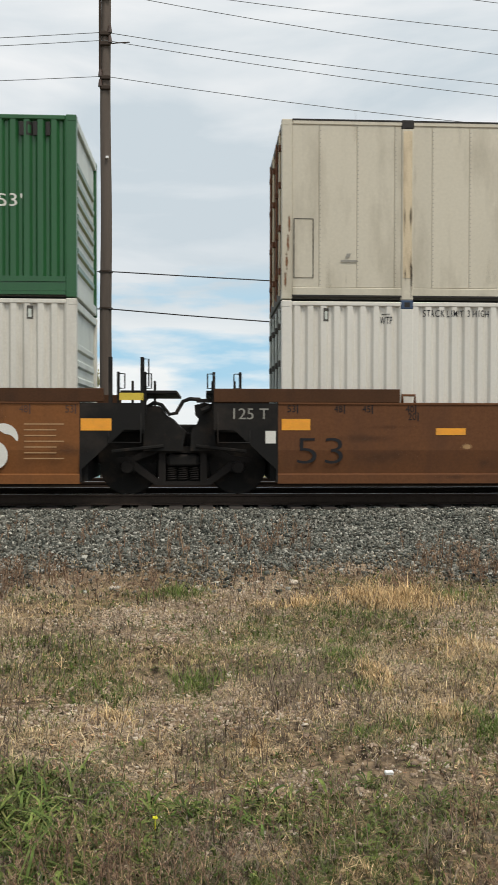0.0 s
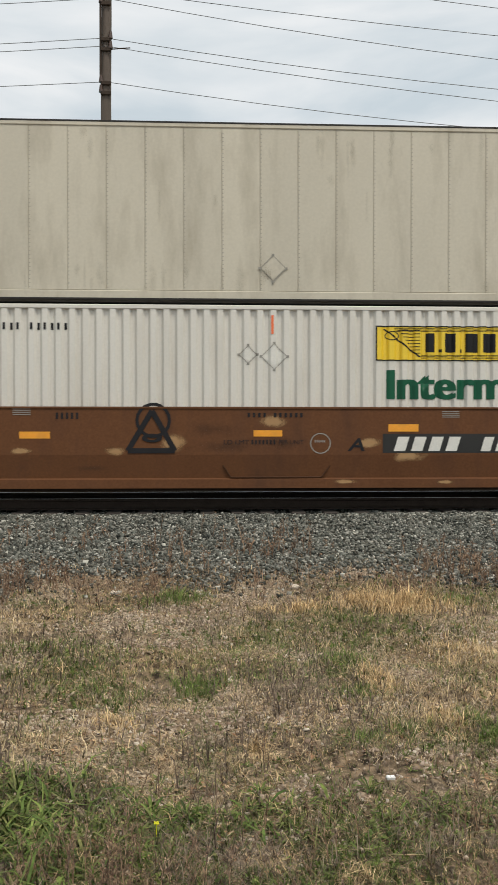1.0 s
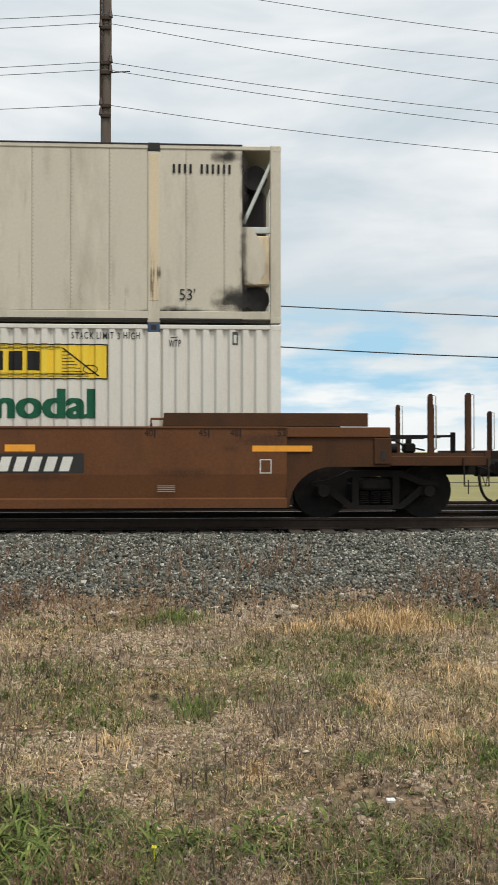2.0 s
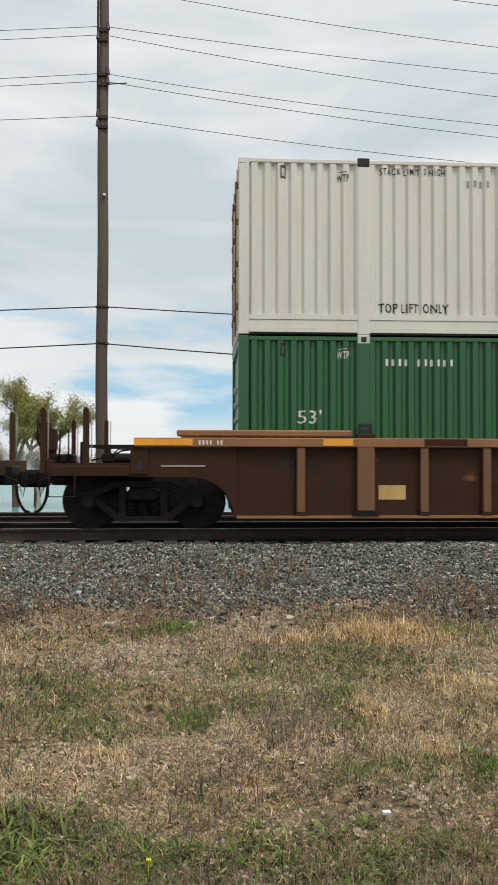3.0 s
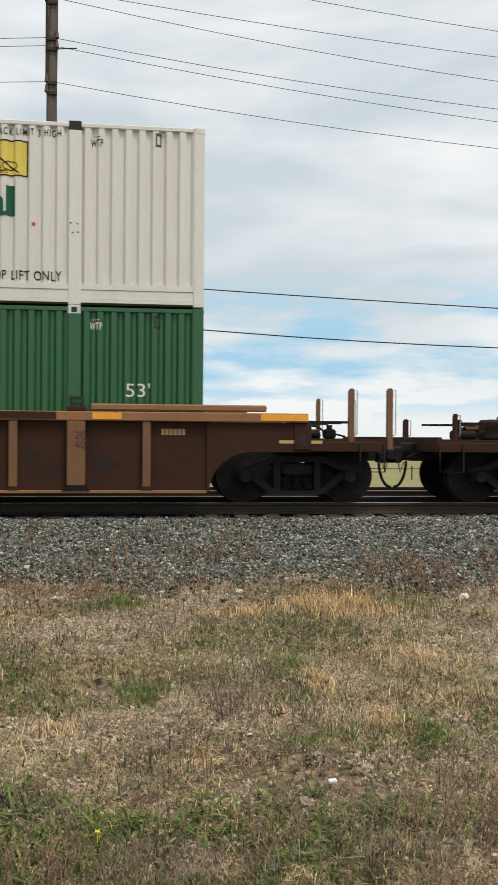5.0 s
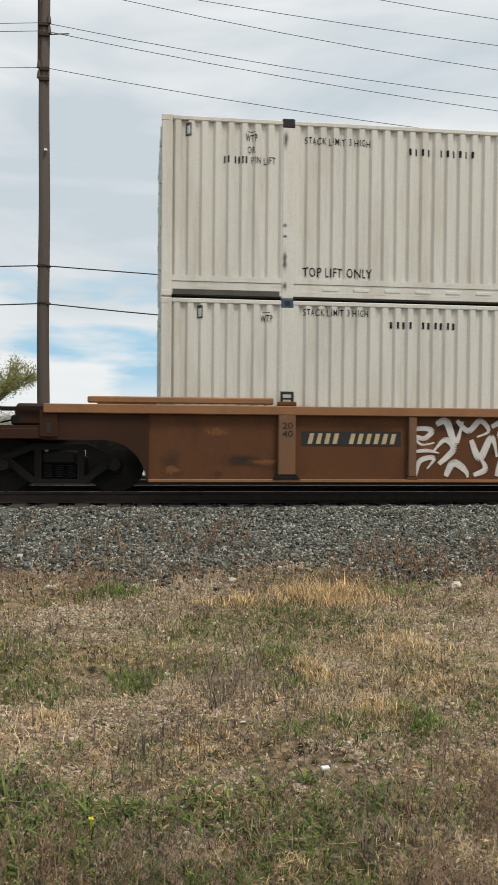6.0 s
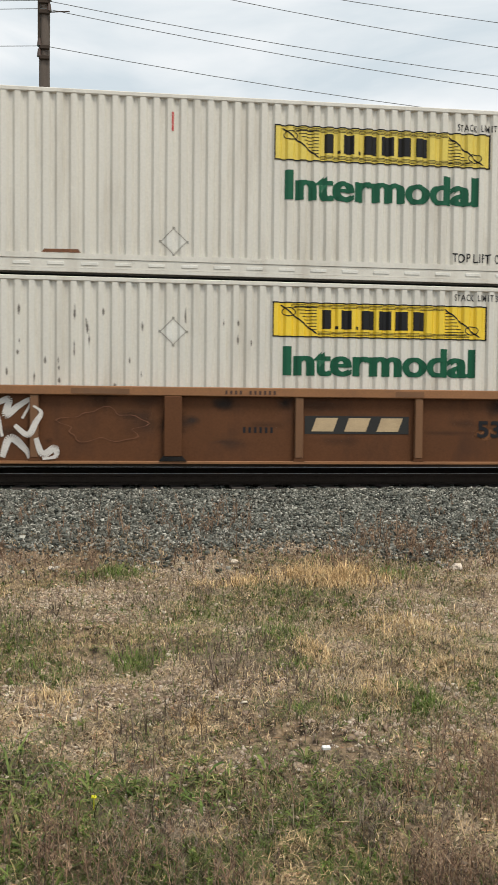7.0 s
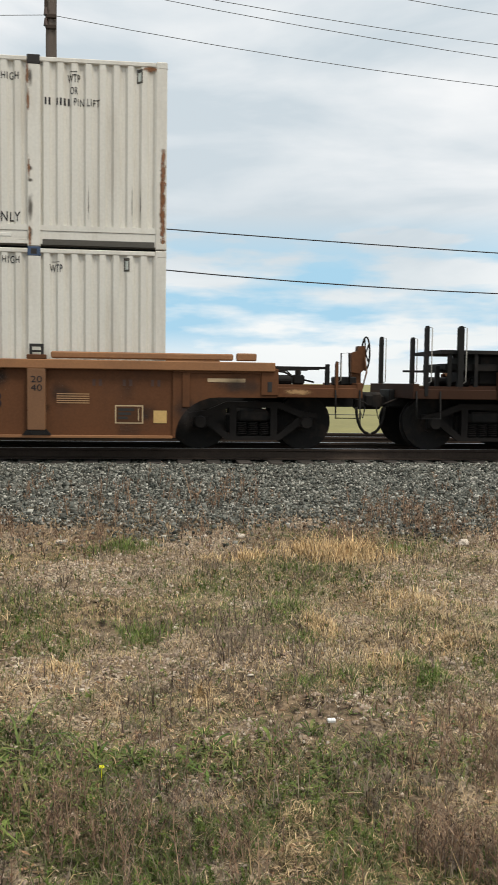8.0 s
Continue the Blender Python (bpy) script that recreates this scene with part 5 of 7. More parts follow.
    for k in range(24):
        s0, s1 = 6.2832 * k / 24, 6.2832 * (k + 1) / 24
        quad(bm, [(X(10.09) + r * math.cos(s), Z(1.315) + r * math.sin(s)) for r, s in ((.15, s0), (.165, s0), (.165, s1), (.15, s1))])
    mark(a, bm, y, M_GHOST)
    mark(a, glyph_bars("######", X(10.0), X(10.18), Z(1.33), Z(1.37)), y, M_GHOST)
    mark(a, letters("A", X(10.523), X(10.80), Z(1.194), Z(1.40), slant=.05, bold=.02), y, M_INK)
    rect(a, X(11.091), X(14.252), Z(1.162), Z(1.469), y + .002, M_DECAL, "number_panel", "black panel behind the car's number")
    mark(a, glyph_bars("####", X(11.267), X(12.38), Z(1.191), Z(1.421), slant=.07, fill=.66), y - .004, M_WINK)
    mark(a, glyph_bars("######", X(12.675), X(14.1), Z(1.188), Z(1.418), slant=.07, fill=.66), y - .004, M_WINK)
    mark(a, letters("LD LMT", X(8.553), X(8.95), Z(1.30), Z(1.37)), y, M_INK)
    mark(a, glyph_bars("#######", X(8.99), X(9.4), Z(1.30), Z(1.37)), y, M_INK)
    mark(a, letters("PER UNIT", X(9.43), X(9.817), Z(1.30), Z(1.37)), y, M_INK)
    mark(a, glyph_bars("#### ######", X(8.93), X(9.85), Z(1.73), Z(1.80)), y, M_INK)
    mark(a, glyph_bars("#####", X(5.92), X(6.31), Z(1.70), Z(1.80)), y, M_INK)
    for v, tx in ((2.05, "48"), (2.5, "45"), (3.2, "40"), (3.24, "20"), (1.3, "53"), (15.2, "40"), (16.05, "45"), (16.55, "48"), (17.3, "53")):
        lo = 1.62 if tx == "20" else 1.74
        mark(a, letters(tx, X(v), X(v + .13), Z(lo), Z(lo + .11)), y, M_INK)
        rect(a, X(v + .15), X(v + .17), Z(lo - .02), Z(lo + .12), y, M_INK)
    for x0_, z0_ in ((12.05, 1.73), (15.4, .86), (5.25, 1.76)):
        bm = bmesh.new()
        for k in range(4):
            quad(bm, [(X(x0_), Z(z0_ + k * .03)), (X(x0_ + .28), Z(z0_ + k * .03)), (X(x0_ + .28), Z(z0_ + k * .03 + .012)), (X(x0_), Z(z0_ + k * .03 + .012))])
        mark(a, bm, y, M_GHOST)
    bm = bmesh.new()
    for q in ((17.02, 17.20, 1.15, 1.165), (17.02, 17.20, 1.36, 1.375), (17.02, 17.035, 1.15, 1.375), (17.19, 17.205, 1.15, 1.375)):
        quad(bm, [(X(q[0]), Z(q[2])), (X(q[1]), Z(q[2])), (X(q[1]), Z(q[3])), (X(q[0]), Z(q[3]))])
    mark(a, bm, y, M_WINK)
    for q in (3.25, 15.4):
        part("lift_bracket", tube(bmesh.new(), [(X(q) - .1, -1.4, 1.5), (X(q) - .1, -1.4, 1.62), (X(q) + .1, -1.4, 1.62), (X(q) + .1, -1.4, 1.5)], .022), M_BROWN, a)
    xl = 17.45 - XA
    end_deck(a, xl, 1, 18.95 - XA, 21.15 - XA, [(19.78 - XA, 2.03, .035, -1.33), (20.40 - XA, 2.05, .04, -1.33), (19.85 - XA, 2.0, .035, 1.3), (20.50 - XA, 2.02, .045, 1.3)], M_BROWNDK)
    part("top_chord", B(xl, xl + 1.66, -1.435, -1.31, 1.33, 1.49, bev=.01), M_BROWN, a)
    part("top_chord", B(xl, xl + 1.66, 1.31, 1.435, 1.33, 1.49, bev=.01), M_BROWN, a)
    # ribbed car under the green container
    c, c0, c1 = well_ribbed(XC, 24.60, 40.84, [25.62, 27.61, 28.63, 29.62, 30.66, 31.71, 33.86, 34.87, 35.89, 36.83, 37.84, 39.89], [26.66, 32.81, 38.80], M_BROWN2, M_CHORD, "weathered brown ribbed well car with amber reflectors on its chord")
    X = lambda v: v - XC
    end_deck(c, c0, -1, X(23.10), X(21.21), [(X(21.55), 1.95, .04, -1.33), (X(22.22), 1.96, .045, -1.33), (X(21.64), 1.88, .035, 1.3), (X(22.25), 1.88, .035, 1.3)], M_BROWN2, wheel=True)
    end_deck(c, c1, 1, X(42.36), X(44.17), [(X(43.19), 1.90, .045, -1.33), (X(43.83), 1.91, .045, -1.33), (X(43.16), 1.85, .035, 1.3), (X(43.81), 1.85, .035, 1.3)], M_BROWN2, post_mat=M_RIB)
    yc = -1.476
    for q in ((22.98, 23.90), (25.97, 26.45), (29.14, 29.37), (29.45, 29.59), (32.95, 33.39), (35.98, 36.44), (39.05, 39.5), (41.69, 42.46)):
        rect(c, X(q[0]), X(q[1]), 1.36, 1.465, yc, M_AMBER, "reflector", "amber reflector strip")
    for a_, b_, m_ in ((31.30, 32.05, M_TAN), (27.6, 28.3, M_BROWN2), (33.5, 34.3, M_BROWN2), (37.6, 38.5, M_BROWN2), (30.2, 30.7, M_RIB)):
        rect(c, X(a_), X(b_), 1.355, 1.47, yc + .003, m_, "worn_patch", "worn patch of paint on the chord")
    for q in (34.3, 35.3, 36.2, 37.1):
        mark(c, glyph_bars("## #", X(q), X(q + .5), .80, 1.05, fill=.7), -1.3625, M_BROWNDK, label="ghost of painted-out lettering")
    rect(c, X(26.88), X(27.32), .50, .73, -1.366, M_TAN, "plate", "tan stencil plate")
    rect(c, X(23.4), X(24.1), 1.02, 1.05, -1.406, M_GHOST)
    rect(c, X(42.0), X(42.7), 1.0, 1.05, -1.406, M_TAN)
    mark(c, glyph_bars("#### ##", X(24.0), X(24.4), 1.37, 1.44), yc, M_WINK)
    for a_, b_ in ((40.12, 40.5),):
        bm = bmesh.new()
        for k in range(6):
            quad(bm, [(X(a_ + k * .065), 1.12), (X(a_ + k * .065 + .05), 1.12), (X(a_ + k * .065 + .05), 1.22), (X(a_ + k * .065), 1.22)])
        mark(c, bm, -1.366, M_PATCH)
    mark(c, letters("20", X(38.78), X(38.95), 1.05, 1.17), -1.476, M_DARKBROWN_INK)
    mark(c, letters("40", X(38.78), X(38.95), .9, 1.02), -1.476, M_DARKBROWN_INK)
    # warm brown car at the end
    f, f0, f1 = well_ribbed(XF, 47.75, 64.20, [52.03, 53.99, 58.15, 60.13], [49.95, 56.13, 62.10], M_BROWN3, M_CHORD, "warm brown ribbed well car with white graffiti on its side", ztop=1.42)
    X = lambda v: v - XF
    end_deck(f, f0, -1, X(46.34), X(44.20), [(X(44.94), 1.51, .03, -1.33), (X(44.90), 1.47, .045, 1.3)], M_BROWN2)
    part("valve_box", B(X(45.65), X(46.35), -1.0, -.5, 1.08, 1.43, bev=.04), M_BROWN2, f)
    end_deck(f, f1, 1, X(65.53), X(67.66), [(X(66.83), 1.46, .02, -1.38)], M_BROWN3, wheel=True)
    yf_ = -1.366
    rect(f, X(50.20), X(51.85), .79, 1.02, yf_, M_DECAL, "number_panel", "dark panel behind the car's number")
    mark(f, glyph_bars("#### ######", X(50.30), X(51.80), .82, .99, slant=.04, fill=.52), yf_ - .004, M_TANINK)
    rect(f, X(58.25), X(59.98), .69, .98, yf_, M_DECAL, "number_panel")
    bm = bmesh.new()
    for a_, b_ in ((58.36, 58.72), (58.90, 59.26), (59.44, 59.80)):
        quad(bm, [(X(a_), .73), (X(b_), .73), (X(b_ + .08), .95), (X(a_ + .08), .95)])
    mark(f, bm, yf_ - .004, M_TANINK, label="tan block emblem")
    mark(f, letters("53", X(61.15), X(61.56), .64, .92, bold=.03), yf_ - .004, M_INK)
    mark(f, glyph_bars("######", X(57.25), X(57.78), .70, .79), yf_, M_INK)
    for wx in (49.87, 62.02):
        mark(f, letters("20", X(wx), X(wx + .17), 1.06, 1.16), -1.476, M_INK)
        mark(f, letters("40", X(wx), X(wx + .17), .93, 1.03), -1.476, M_INK)
    rect(f, X(63.30), X(63.74), .43, .72, yf_, M_TANINK, "data_plate", "black data plate with a tan frame")
    rect(f, X(63.32), X(63.72), .45, .70, yf_ - .003, M_BROWNDK, "data_plate")
    for k in range(3):
        rect(f, X(63.35), X(63.50 + .05 * k), .50 + k * .065, .54 + k * .065, yf_ - .006, M_DECAL, "stencil")
    rect(f, X(63.66), X(63.672), .47, .68, yf_ - .006, M_TANINK, "stencil")
    rect(f, X(63.90), X(64.11), .44, .64, yf_, M_TAN, "placard_plate", "pale placard")
    bm = bmesh.new()
    for k in range(5):
        quad(bm, [(X(62.40), .74 + k * .035), (X(62.90), .74 + k * .035), (X(62.90), .755 + k * .035), (X(62.40), .755 + k * .035)])
    mark(f, bm, yf_, M_PATCH)
    bm = bmesh.new(); loop = []
    for k in range(48):
        a_ = 6.2832 * k / 48
        r_ = 1 + .16 * math.sin(5 * a_) + .10 * math.sin(9 * a_ + 1)
        loop.append((X(55.05) + .62 * r_ * math.cos(a_), .80 + .25 * r_ * math.sin(a_)))
    for p, q in zip(loop, loop[1:] + loop[:1]):
        c_ = (X(55.05), .80)
        quad(bm, [p, q, (c_[0] + (q[0] - c_[0]) * .965, c_[1] + (q[1] - c_[1]) * .955), (c_[0] + (p[0] - c_[0]) * .965, c_[1] + (p[1] - c_[1]) * .955)])
    mark(f, bm, yf_ - .006, M_RUST, "graffiti", "faded outline of old graffiti")
    mark(f, glyph_bars("#### ######", X(56.95), X(57.80), 1.31, 1.37), -1.476, M_DARKBROWN_INK)
    for a_, b_ in ((54.55, 55.45), (59.72, 60.2)):
        rect(f, X(a_), X(b_), 1.30, 1.38, -1.475, M_RIB, "stencil_plate", "worn stencil plate on the chord")
    part("guide_stop", B(X(65.20), X(65.52), -1.46, -1.34, 1.44, 1.56, bev=.015), M_CHORD, f)
    part("inner_rib", B(X(64.35), X(64.47), -1.425, -1.40, .70, 1.28, bev=.006), M_BROWN3, f)
    part("lower_lip", B(X(64.2), X(65.6), -1.43, -1.40, 1.24, 1.29, bev=.006), M_BROWN3, f)
    for q in (62.95, 63.42, 63.86):
        mark(f, glyph_bars("##", X(q), X(q + .2), 1.02, 1.12), yf_, M_DARKBROWN_INK)
    rect(f, X(64.75), X(65.35), 1.10, 1.16, -1.406, M_TANINK, "stencil", "faded tan stencil line")
    blot(f, X(65.2), 1.05, .55, .2, -1.408, M_SMUDGE, "dark smudge"); blot(f, X(64.4), .6, .3, .35, -1.409, M_SMUDGE, "dark smudge")
    blot(f, X(66.2), .96, .3, .07, -1.408, M_PRIMER, "patch of paler primer")
    graffiti(f, X)
    g, g0, g1 = well_ribbed(71.0, 71.2, 87.4, [73.2, 75.2, 79.3, 81.3], [71.9, 77.3, 86.0], M_BROWN2, M_CHORD, "dark weathered ribbed well car coupled behind", ztop=1.42)
    end_deck(g, g0, -1, 69.45 - 71.0, 67.70 - 71.0, [(68.32 - 71, 2.06, .03, -1.36), (68.90 - 71, 2.07, .045, -1.33), (68.28 - 71, 2.02, .035, 1.3), (68.90 - 71, 2.02, .035, 1.3)], M_BROWN2, post_mat=M_BLACK)
    part("walkway", B(68.6 - 71, 71.0 - 71, -1.3, .2, 1.62, 1.68), M_BLACK, g)
    for q in (68.75, 69.2, 69.65, 70.1):
        part("walkway_leg", B(q - 71.03, q - 70.97, -1.28, -1.22, 1.08, 1.64), M_BLACK, g)
    part("walkway_beam", B(68.7 - 71, 71.0 - 71, -1.2, 0, 1.34, 1.46, bev=.01), M_BLACK, g)
    part("machinery_box", B(69.3 - 71, 70.4 - 71, -1.1, .4, 1.1, 1.62, bev=.04), M_TRUCK, g)
    end_deck(g, g1, 1, 89.0 - 71, 91.0 - 71, [(90.0 - 71, 1.9, .05, -1.33)], M_BROWN2)

def graffiti(f, X):
    """Sprayed white strokes: crossed, curled bands of changing width."""
    rnd = random.Random(21)
    def stroke(pts, w):
        bm = bmesh.new()
        n = 10
        P = [Vector(p) for p in pts]
        line = []
        for i in range(len(P) - 1):
            p0, p1, p2, p3 = P[max(i - 1, 0)], P[i], P[i + 1], P[min(i + 2, len(P) - 1)]
            for k in range(n):
                t = k / n
                line.append(.5 * ((2 * p1) + (p2 - p0) * t + (2 * p0 - 5 * p1 + 4 * p2 - p3) * t * t + (3 * p1 - p0 - 3 * p2 + p3) * t ** 3))
        line.append(P[-1])
        for i in range(len(line) - 1):
            d = (line[i + 1] - line[i])
            if d.length < 1e-5: continue
            u = i / len(line)
            ww = 1.2 * w * (.35 + .65 * math.sin(math.pi * min(1, .15 + u)))
            nn = Vector((-d.y, d.x)).normalized() * ww
            quad(bm, [tuple(line[i] - nn), tuple(line[i + 1] - nn), tuple(line[i + 1] + nn), tuple(line[i] + nn)])
        mark(f, bm, (-1.37 if pts[-1][0] < 6.0 else -1.455) - .0015 * rnd.random(), M_SPRAY, "graffiti", "white sprayed stroke")
    for pts, w in (
        ([(52.0, .98), (52.15, 1.08), (52.38, 1.05), (52.25, .92), (52.08, .95), (52.2, .82), (52.42, .85)], .035),
        ([(52.45, 1.15), (52.62, 1.2), (52.78, .85), (52.9, 1.2)], .05), ([(52.5, .5), (52.75, .75), (52.6, .9), (52.4, .7)], .045),
        ([(52.8, 1.22), (53.0, 1.05), (53.2, 1.22), (53.35, 1.05), (53.15, .95)], .04), ([(52.62, .3), (52.75, .52), (52.95, .4), (53.0, .28)], .05),
        ([(53.05, .9), (53.2, .6), (53.4, .95), (53.5, .62)], .05), ([(53.1, .32), (53.3, .42), (53.2, .62)], .04),
        ([(53.4, 1.12), (53.6, 1.2), (53.55, .95), (53.75, 1.1), (53.95, 1.2), (53.8, .9)], .045), ([(53.5, .3), (53.62, .6), (53.85, .42), (53.9, .28)], .05),
        ([(53.7, .8), (53.9, .65), (54.02, .85), (54.1, 1.0), (53.98, 1.1)], .04), ([(54.02, .6), (54.12, .35), (54.3, .45), (54.32, .32), (54.12, .28)], .045),
        ([(52.1, .3), (52.18, .55), (52.42, .6), (52.3, .42)], .035), ([(52.05, .7), (52.3, .72), (52.5, .68)], .025)):
        stroke([(X(a), b) for a, b in pts], w)

# ---------------------------------------------------------------- ground
def vnoise(x, y, seed=0):
    """Smooth value noise on arrays, 0 to 1."""
    rs = np.random.RandomState(seed)
    tab = rs.rand(256, 256)
    xi, yi = np.floor(x).astype(int), np.floor(y).astype(int)
    fx, fy = x - xi, y - yi
    fx, fy = fx * fx * (3 - 2 * fx), fy * fy * (3 - 2 * fy)
    g = lambda a, b: tab[a % 256, b % 256]
    return (g(xi, yi) * (1 - fx) + g(xi + 1, yi) * fx) * (1 - fy) + (g(xi, yi + 1) * (1 - fx) + g(xi + 1, yi + 1) * fx) * fy

def height(x, y):
    """Height of the ground."""
    x, y = np.asarray(x, float), np.asarray(y, float)
    z = np.interp(y, [-40, 2, 9.2, 10.2, 12.55, 12.8, 13.2, 13.5, 16.4, 17.2, 18.3, 21.6, 23.0, 27, 38, 44, 60, 70, 4000],
                  [0, 0, 0.0, 0.05, 0.335, 0.345, 0.335, 0.315, 0.315, 0.30, 0.30, 0.28, -0.2, -0.55, -0.6, -0.6, -0.55, -1.6, -1.6])
    z = z + 1.05 * np.clip((y - 62) / 8, 0, 1) * np.clip((x - .02 * y) / (.04 * np.abs(y) + 1), 0, 1)
    shore = np.clip((y - 36) / 4, 0, 1) * np.clip((3.5 - x) / 3, 0, 1)
    z = z - shore * 0.8
    near = (y < 13)
    rough = (vnoise(x * 1.1, y * 1.1, 1) - .5) * .07 + (vnoise(x * 5, y * 5, 2) - .5) * .06 + (vnoise(x * 12, y * 12, 3) - .5) * .034
    rut = -.10 * np.exp(-((y - 6.93 - .06 * np.sin(x * 2.3)) / .07) ** 2) * np.clip((-.25 - x) / .3, 0, 1)
    heap = .035 * np.sin(np.pi * x / .5) ** 2 * np.clip(1 - np.abs(y - 13.05) / .4, 0, 1)
    return z + heap + rut + rough * np.where(near, 1.0, 0.3)

def build_ground():
    xs = np.concatenate([[-1500, -600, -250, -120, -60, -30, -16], np.arange(-9, 10.01, .05), [16, 30, 60, 120, 250, 600, 1500]])
    ys = np.concatenate([[-60, -20, -6, 0], np.arange(2.2, 13.9, .05), np.arange(14, 28, .6), [30, 33, 36, 37, 38, 39, 40, 42, 44, 50, 56, 60, 64, 70, 120, 400, 1500, 4000]])
    gx, gy = np.meshgrid(xs, ys)
    gz = height(gx, gy)
    v = np.stack([gx, gy, gz], -1).reshape(-1, 3)
    nx, ny = len(xs), len(ys)
    i = np.arange(nx - 1)[None, :] + np.arange(ny - 1)[:, None] * nx
    f = np.stack([i, i + 1, i + 1 + nx, i + nx], -1).reshape(-1, 4)
    me = bpy.data.meshes.new("ground"); me.from_pydata(v.tolist(), [], f.tolist())
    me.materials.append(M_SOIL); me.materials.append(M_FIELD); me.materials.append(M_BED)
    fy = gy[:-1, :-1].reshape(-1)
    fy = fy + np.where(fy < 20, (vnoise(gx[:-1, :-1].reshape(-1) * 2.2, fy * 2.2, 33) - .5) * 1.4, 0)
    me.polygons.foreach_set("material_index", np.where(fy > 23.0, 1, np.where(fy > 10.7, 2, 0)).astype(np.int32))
    me.polygons.foreach_set("use_smooth", np.ones(len(f), bool))
    tagged(new("ground", me), "gravelly trackside ground with dry soil, field beyond the line", "ground", kind="structure")
    bm = bmesh.new(); bmesh.ops.create_grid(bm, x_segments=1, y_segments=1, size=1)
    for q in bm.verts: q.co = (q.co.x * 2500, 2030 + q.co.y * 1996, -.95)
    tagged(finish("water", bm, M_WATER), "pale lake under the overcast sky", "lake", kind="structure")

def raw(name, verts, faces, material, label, category, kind="stuff", smooth=False):
    """A large mesh from arrays; faces: a list of equal-sized index arrays."""
    me = bpy.data.meshes.new(name)
    loops = np.concatenate([f.reshape(-1) for f in faces]).astype(np.int32)
    sizes = np.concatenate([np.full(len(f), f.shape[1]) for f in faces]).astype(np.int32)
    me.vertices.add(len(verts)); me.vertices.foreach_set("co", verts.astype(np.float32).reshape(-1))
    me.loops.add(len(loops)); me.loops.foreach_set("vertex_index", loops)
    me.polygons.add(len(sizes))
    me.polygons.foreach_set("loop_start", np.concatenate([[0], np.cumsum(sizes)[:-1]]).astype(np.int32))
    if smooth: me.polygons.foreach_set("use_smooth", np.ones(len(sizes), bool))
    me.update(calc_edges=True)
    me.materials.append(material)
    return tagged(new(name, me), label, category, kind=kind)

def stones(name, x, y, z, size, material, label, category, seed=0, angular=False):
    rs = np.random.RandomState(seed)
    bm = bmesh.new(); bmesh.ops.create_cube(bm, size=1.25) if angular else bmesh.ops.create_icosphere(bm, subdivisions=1, radius=1)
    bv = np.array([q.co[:] for q in bm.verts]); bf = np.array([[q.index for q in f.verts] for f in bm.faces]); bm.free()
    n = len(x)
    k = rs.normal(0, .30 if angular else .2, (n, len(bv), 3 if angular else 1)) + 1
    v = bv[None] * k
    v = v * rs.uniform(.6, 1.25, (n, 1, 3)) * np.array([1, 1, .75])
    a = rs.uniform(0, 6.283, n); c, s = np.cos(a)[:, None], np.sin(a)[:, None]
    b = rs.normal(0, 1.1 if angular else .5, n); cb, sb = np.cos(b)[:, None], np.sin(b)[:, None]
    vx, vy, vz = v[..., 0], v[..., 1], v[..., 2]
    vy, vz = vy * cb - vz * sb, vy * sb + vz * cb
    vx, vy = vx * c - vy * s, vx * s + vy * c
    v = np.stack([vx, vy, vz], -1) * size[:, None, None] + np.stack([x, y, z], -1)[:, None, :]
    f = bf[None] + (np.arange(n) * len(bv))[:, None, None]
    return raw(name, v.reshape(-1, 3), [f.reshape(-1, bf.shape[1])], material, label, category)

def blades(name, x, y, h, w, lean, material, label, category, seed=0, wilt=1.0, z=None, least=0.0):
    """Bent blades: a quad below, a triangle on top."""
    rs = np.random.RandomState(seed)
    n = len(x)
    z = height(x, y) - .01 if z is None else z
    a = rs.uniform(0, 6.283, n); d = np.stack([np.cos(a), np.sin(a)], -1)
    q = np.stack([-d[:, 1], d[:, 0]], -1) * w[:, None] / 2
    tilt = least + np.abs(rs.normal(0, lean, n))
    base = np.stack([x, y], -1)
    m = base + d * (h * tilt * .35)[:, None]
    t = base + d * (h * tilt * 1.1)[:, None]
    zm, zt = z + h * .55 * np.cos(np.minimum(tilt, 1.2) * .5), z + h * np.cos(np.minimum(tilt * wilt, 1.5))
    c3 = lambda p, zz: np.concatenate([p, zz[:, None]], 1)
    v = np.stack([c3(base - q, z), c3(base + q, z), c3(m + q * .8, zm), c3(m - q * .8, zm), c3(t, zt)], 1)
    o = (np.arange(n) * 5)[:, None]
    return raw(name, v.reshape(-1, 3), [o + np.array([[0, 1, 2, 3]]), o + np.array([[3, 2, 4]])], material, label, category)

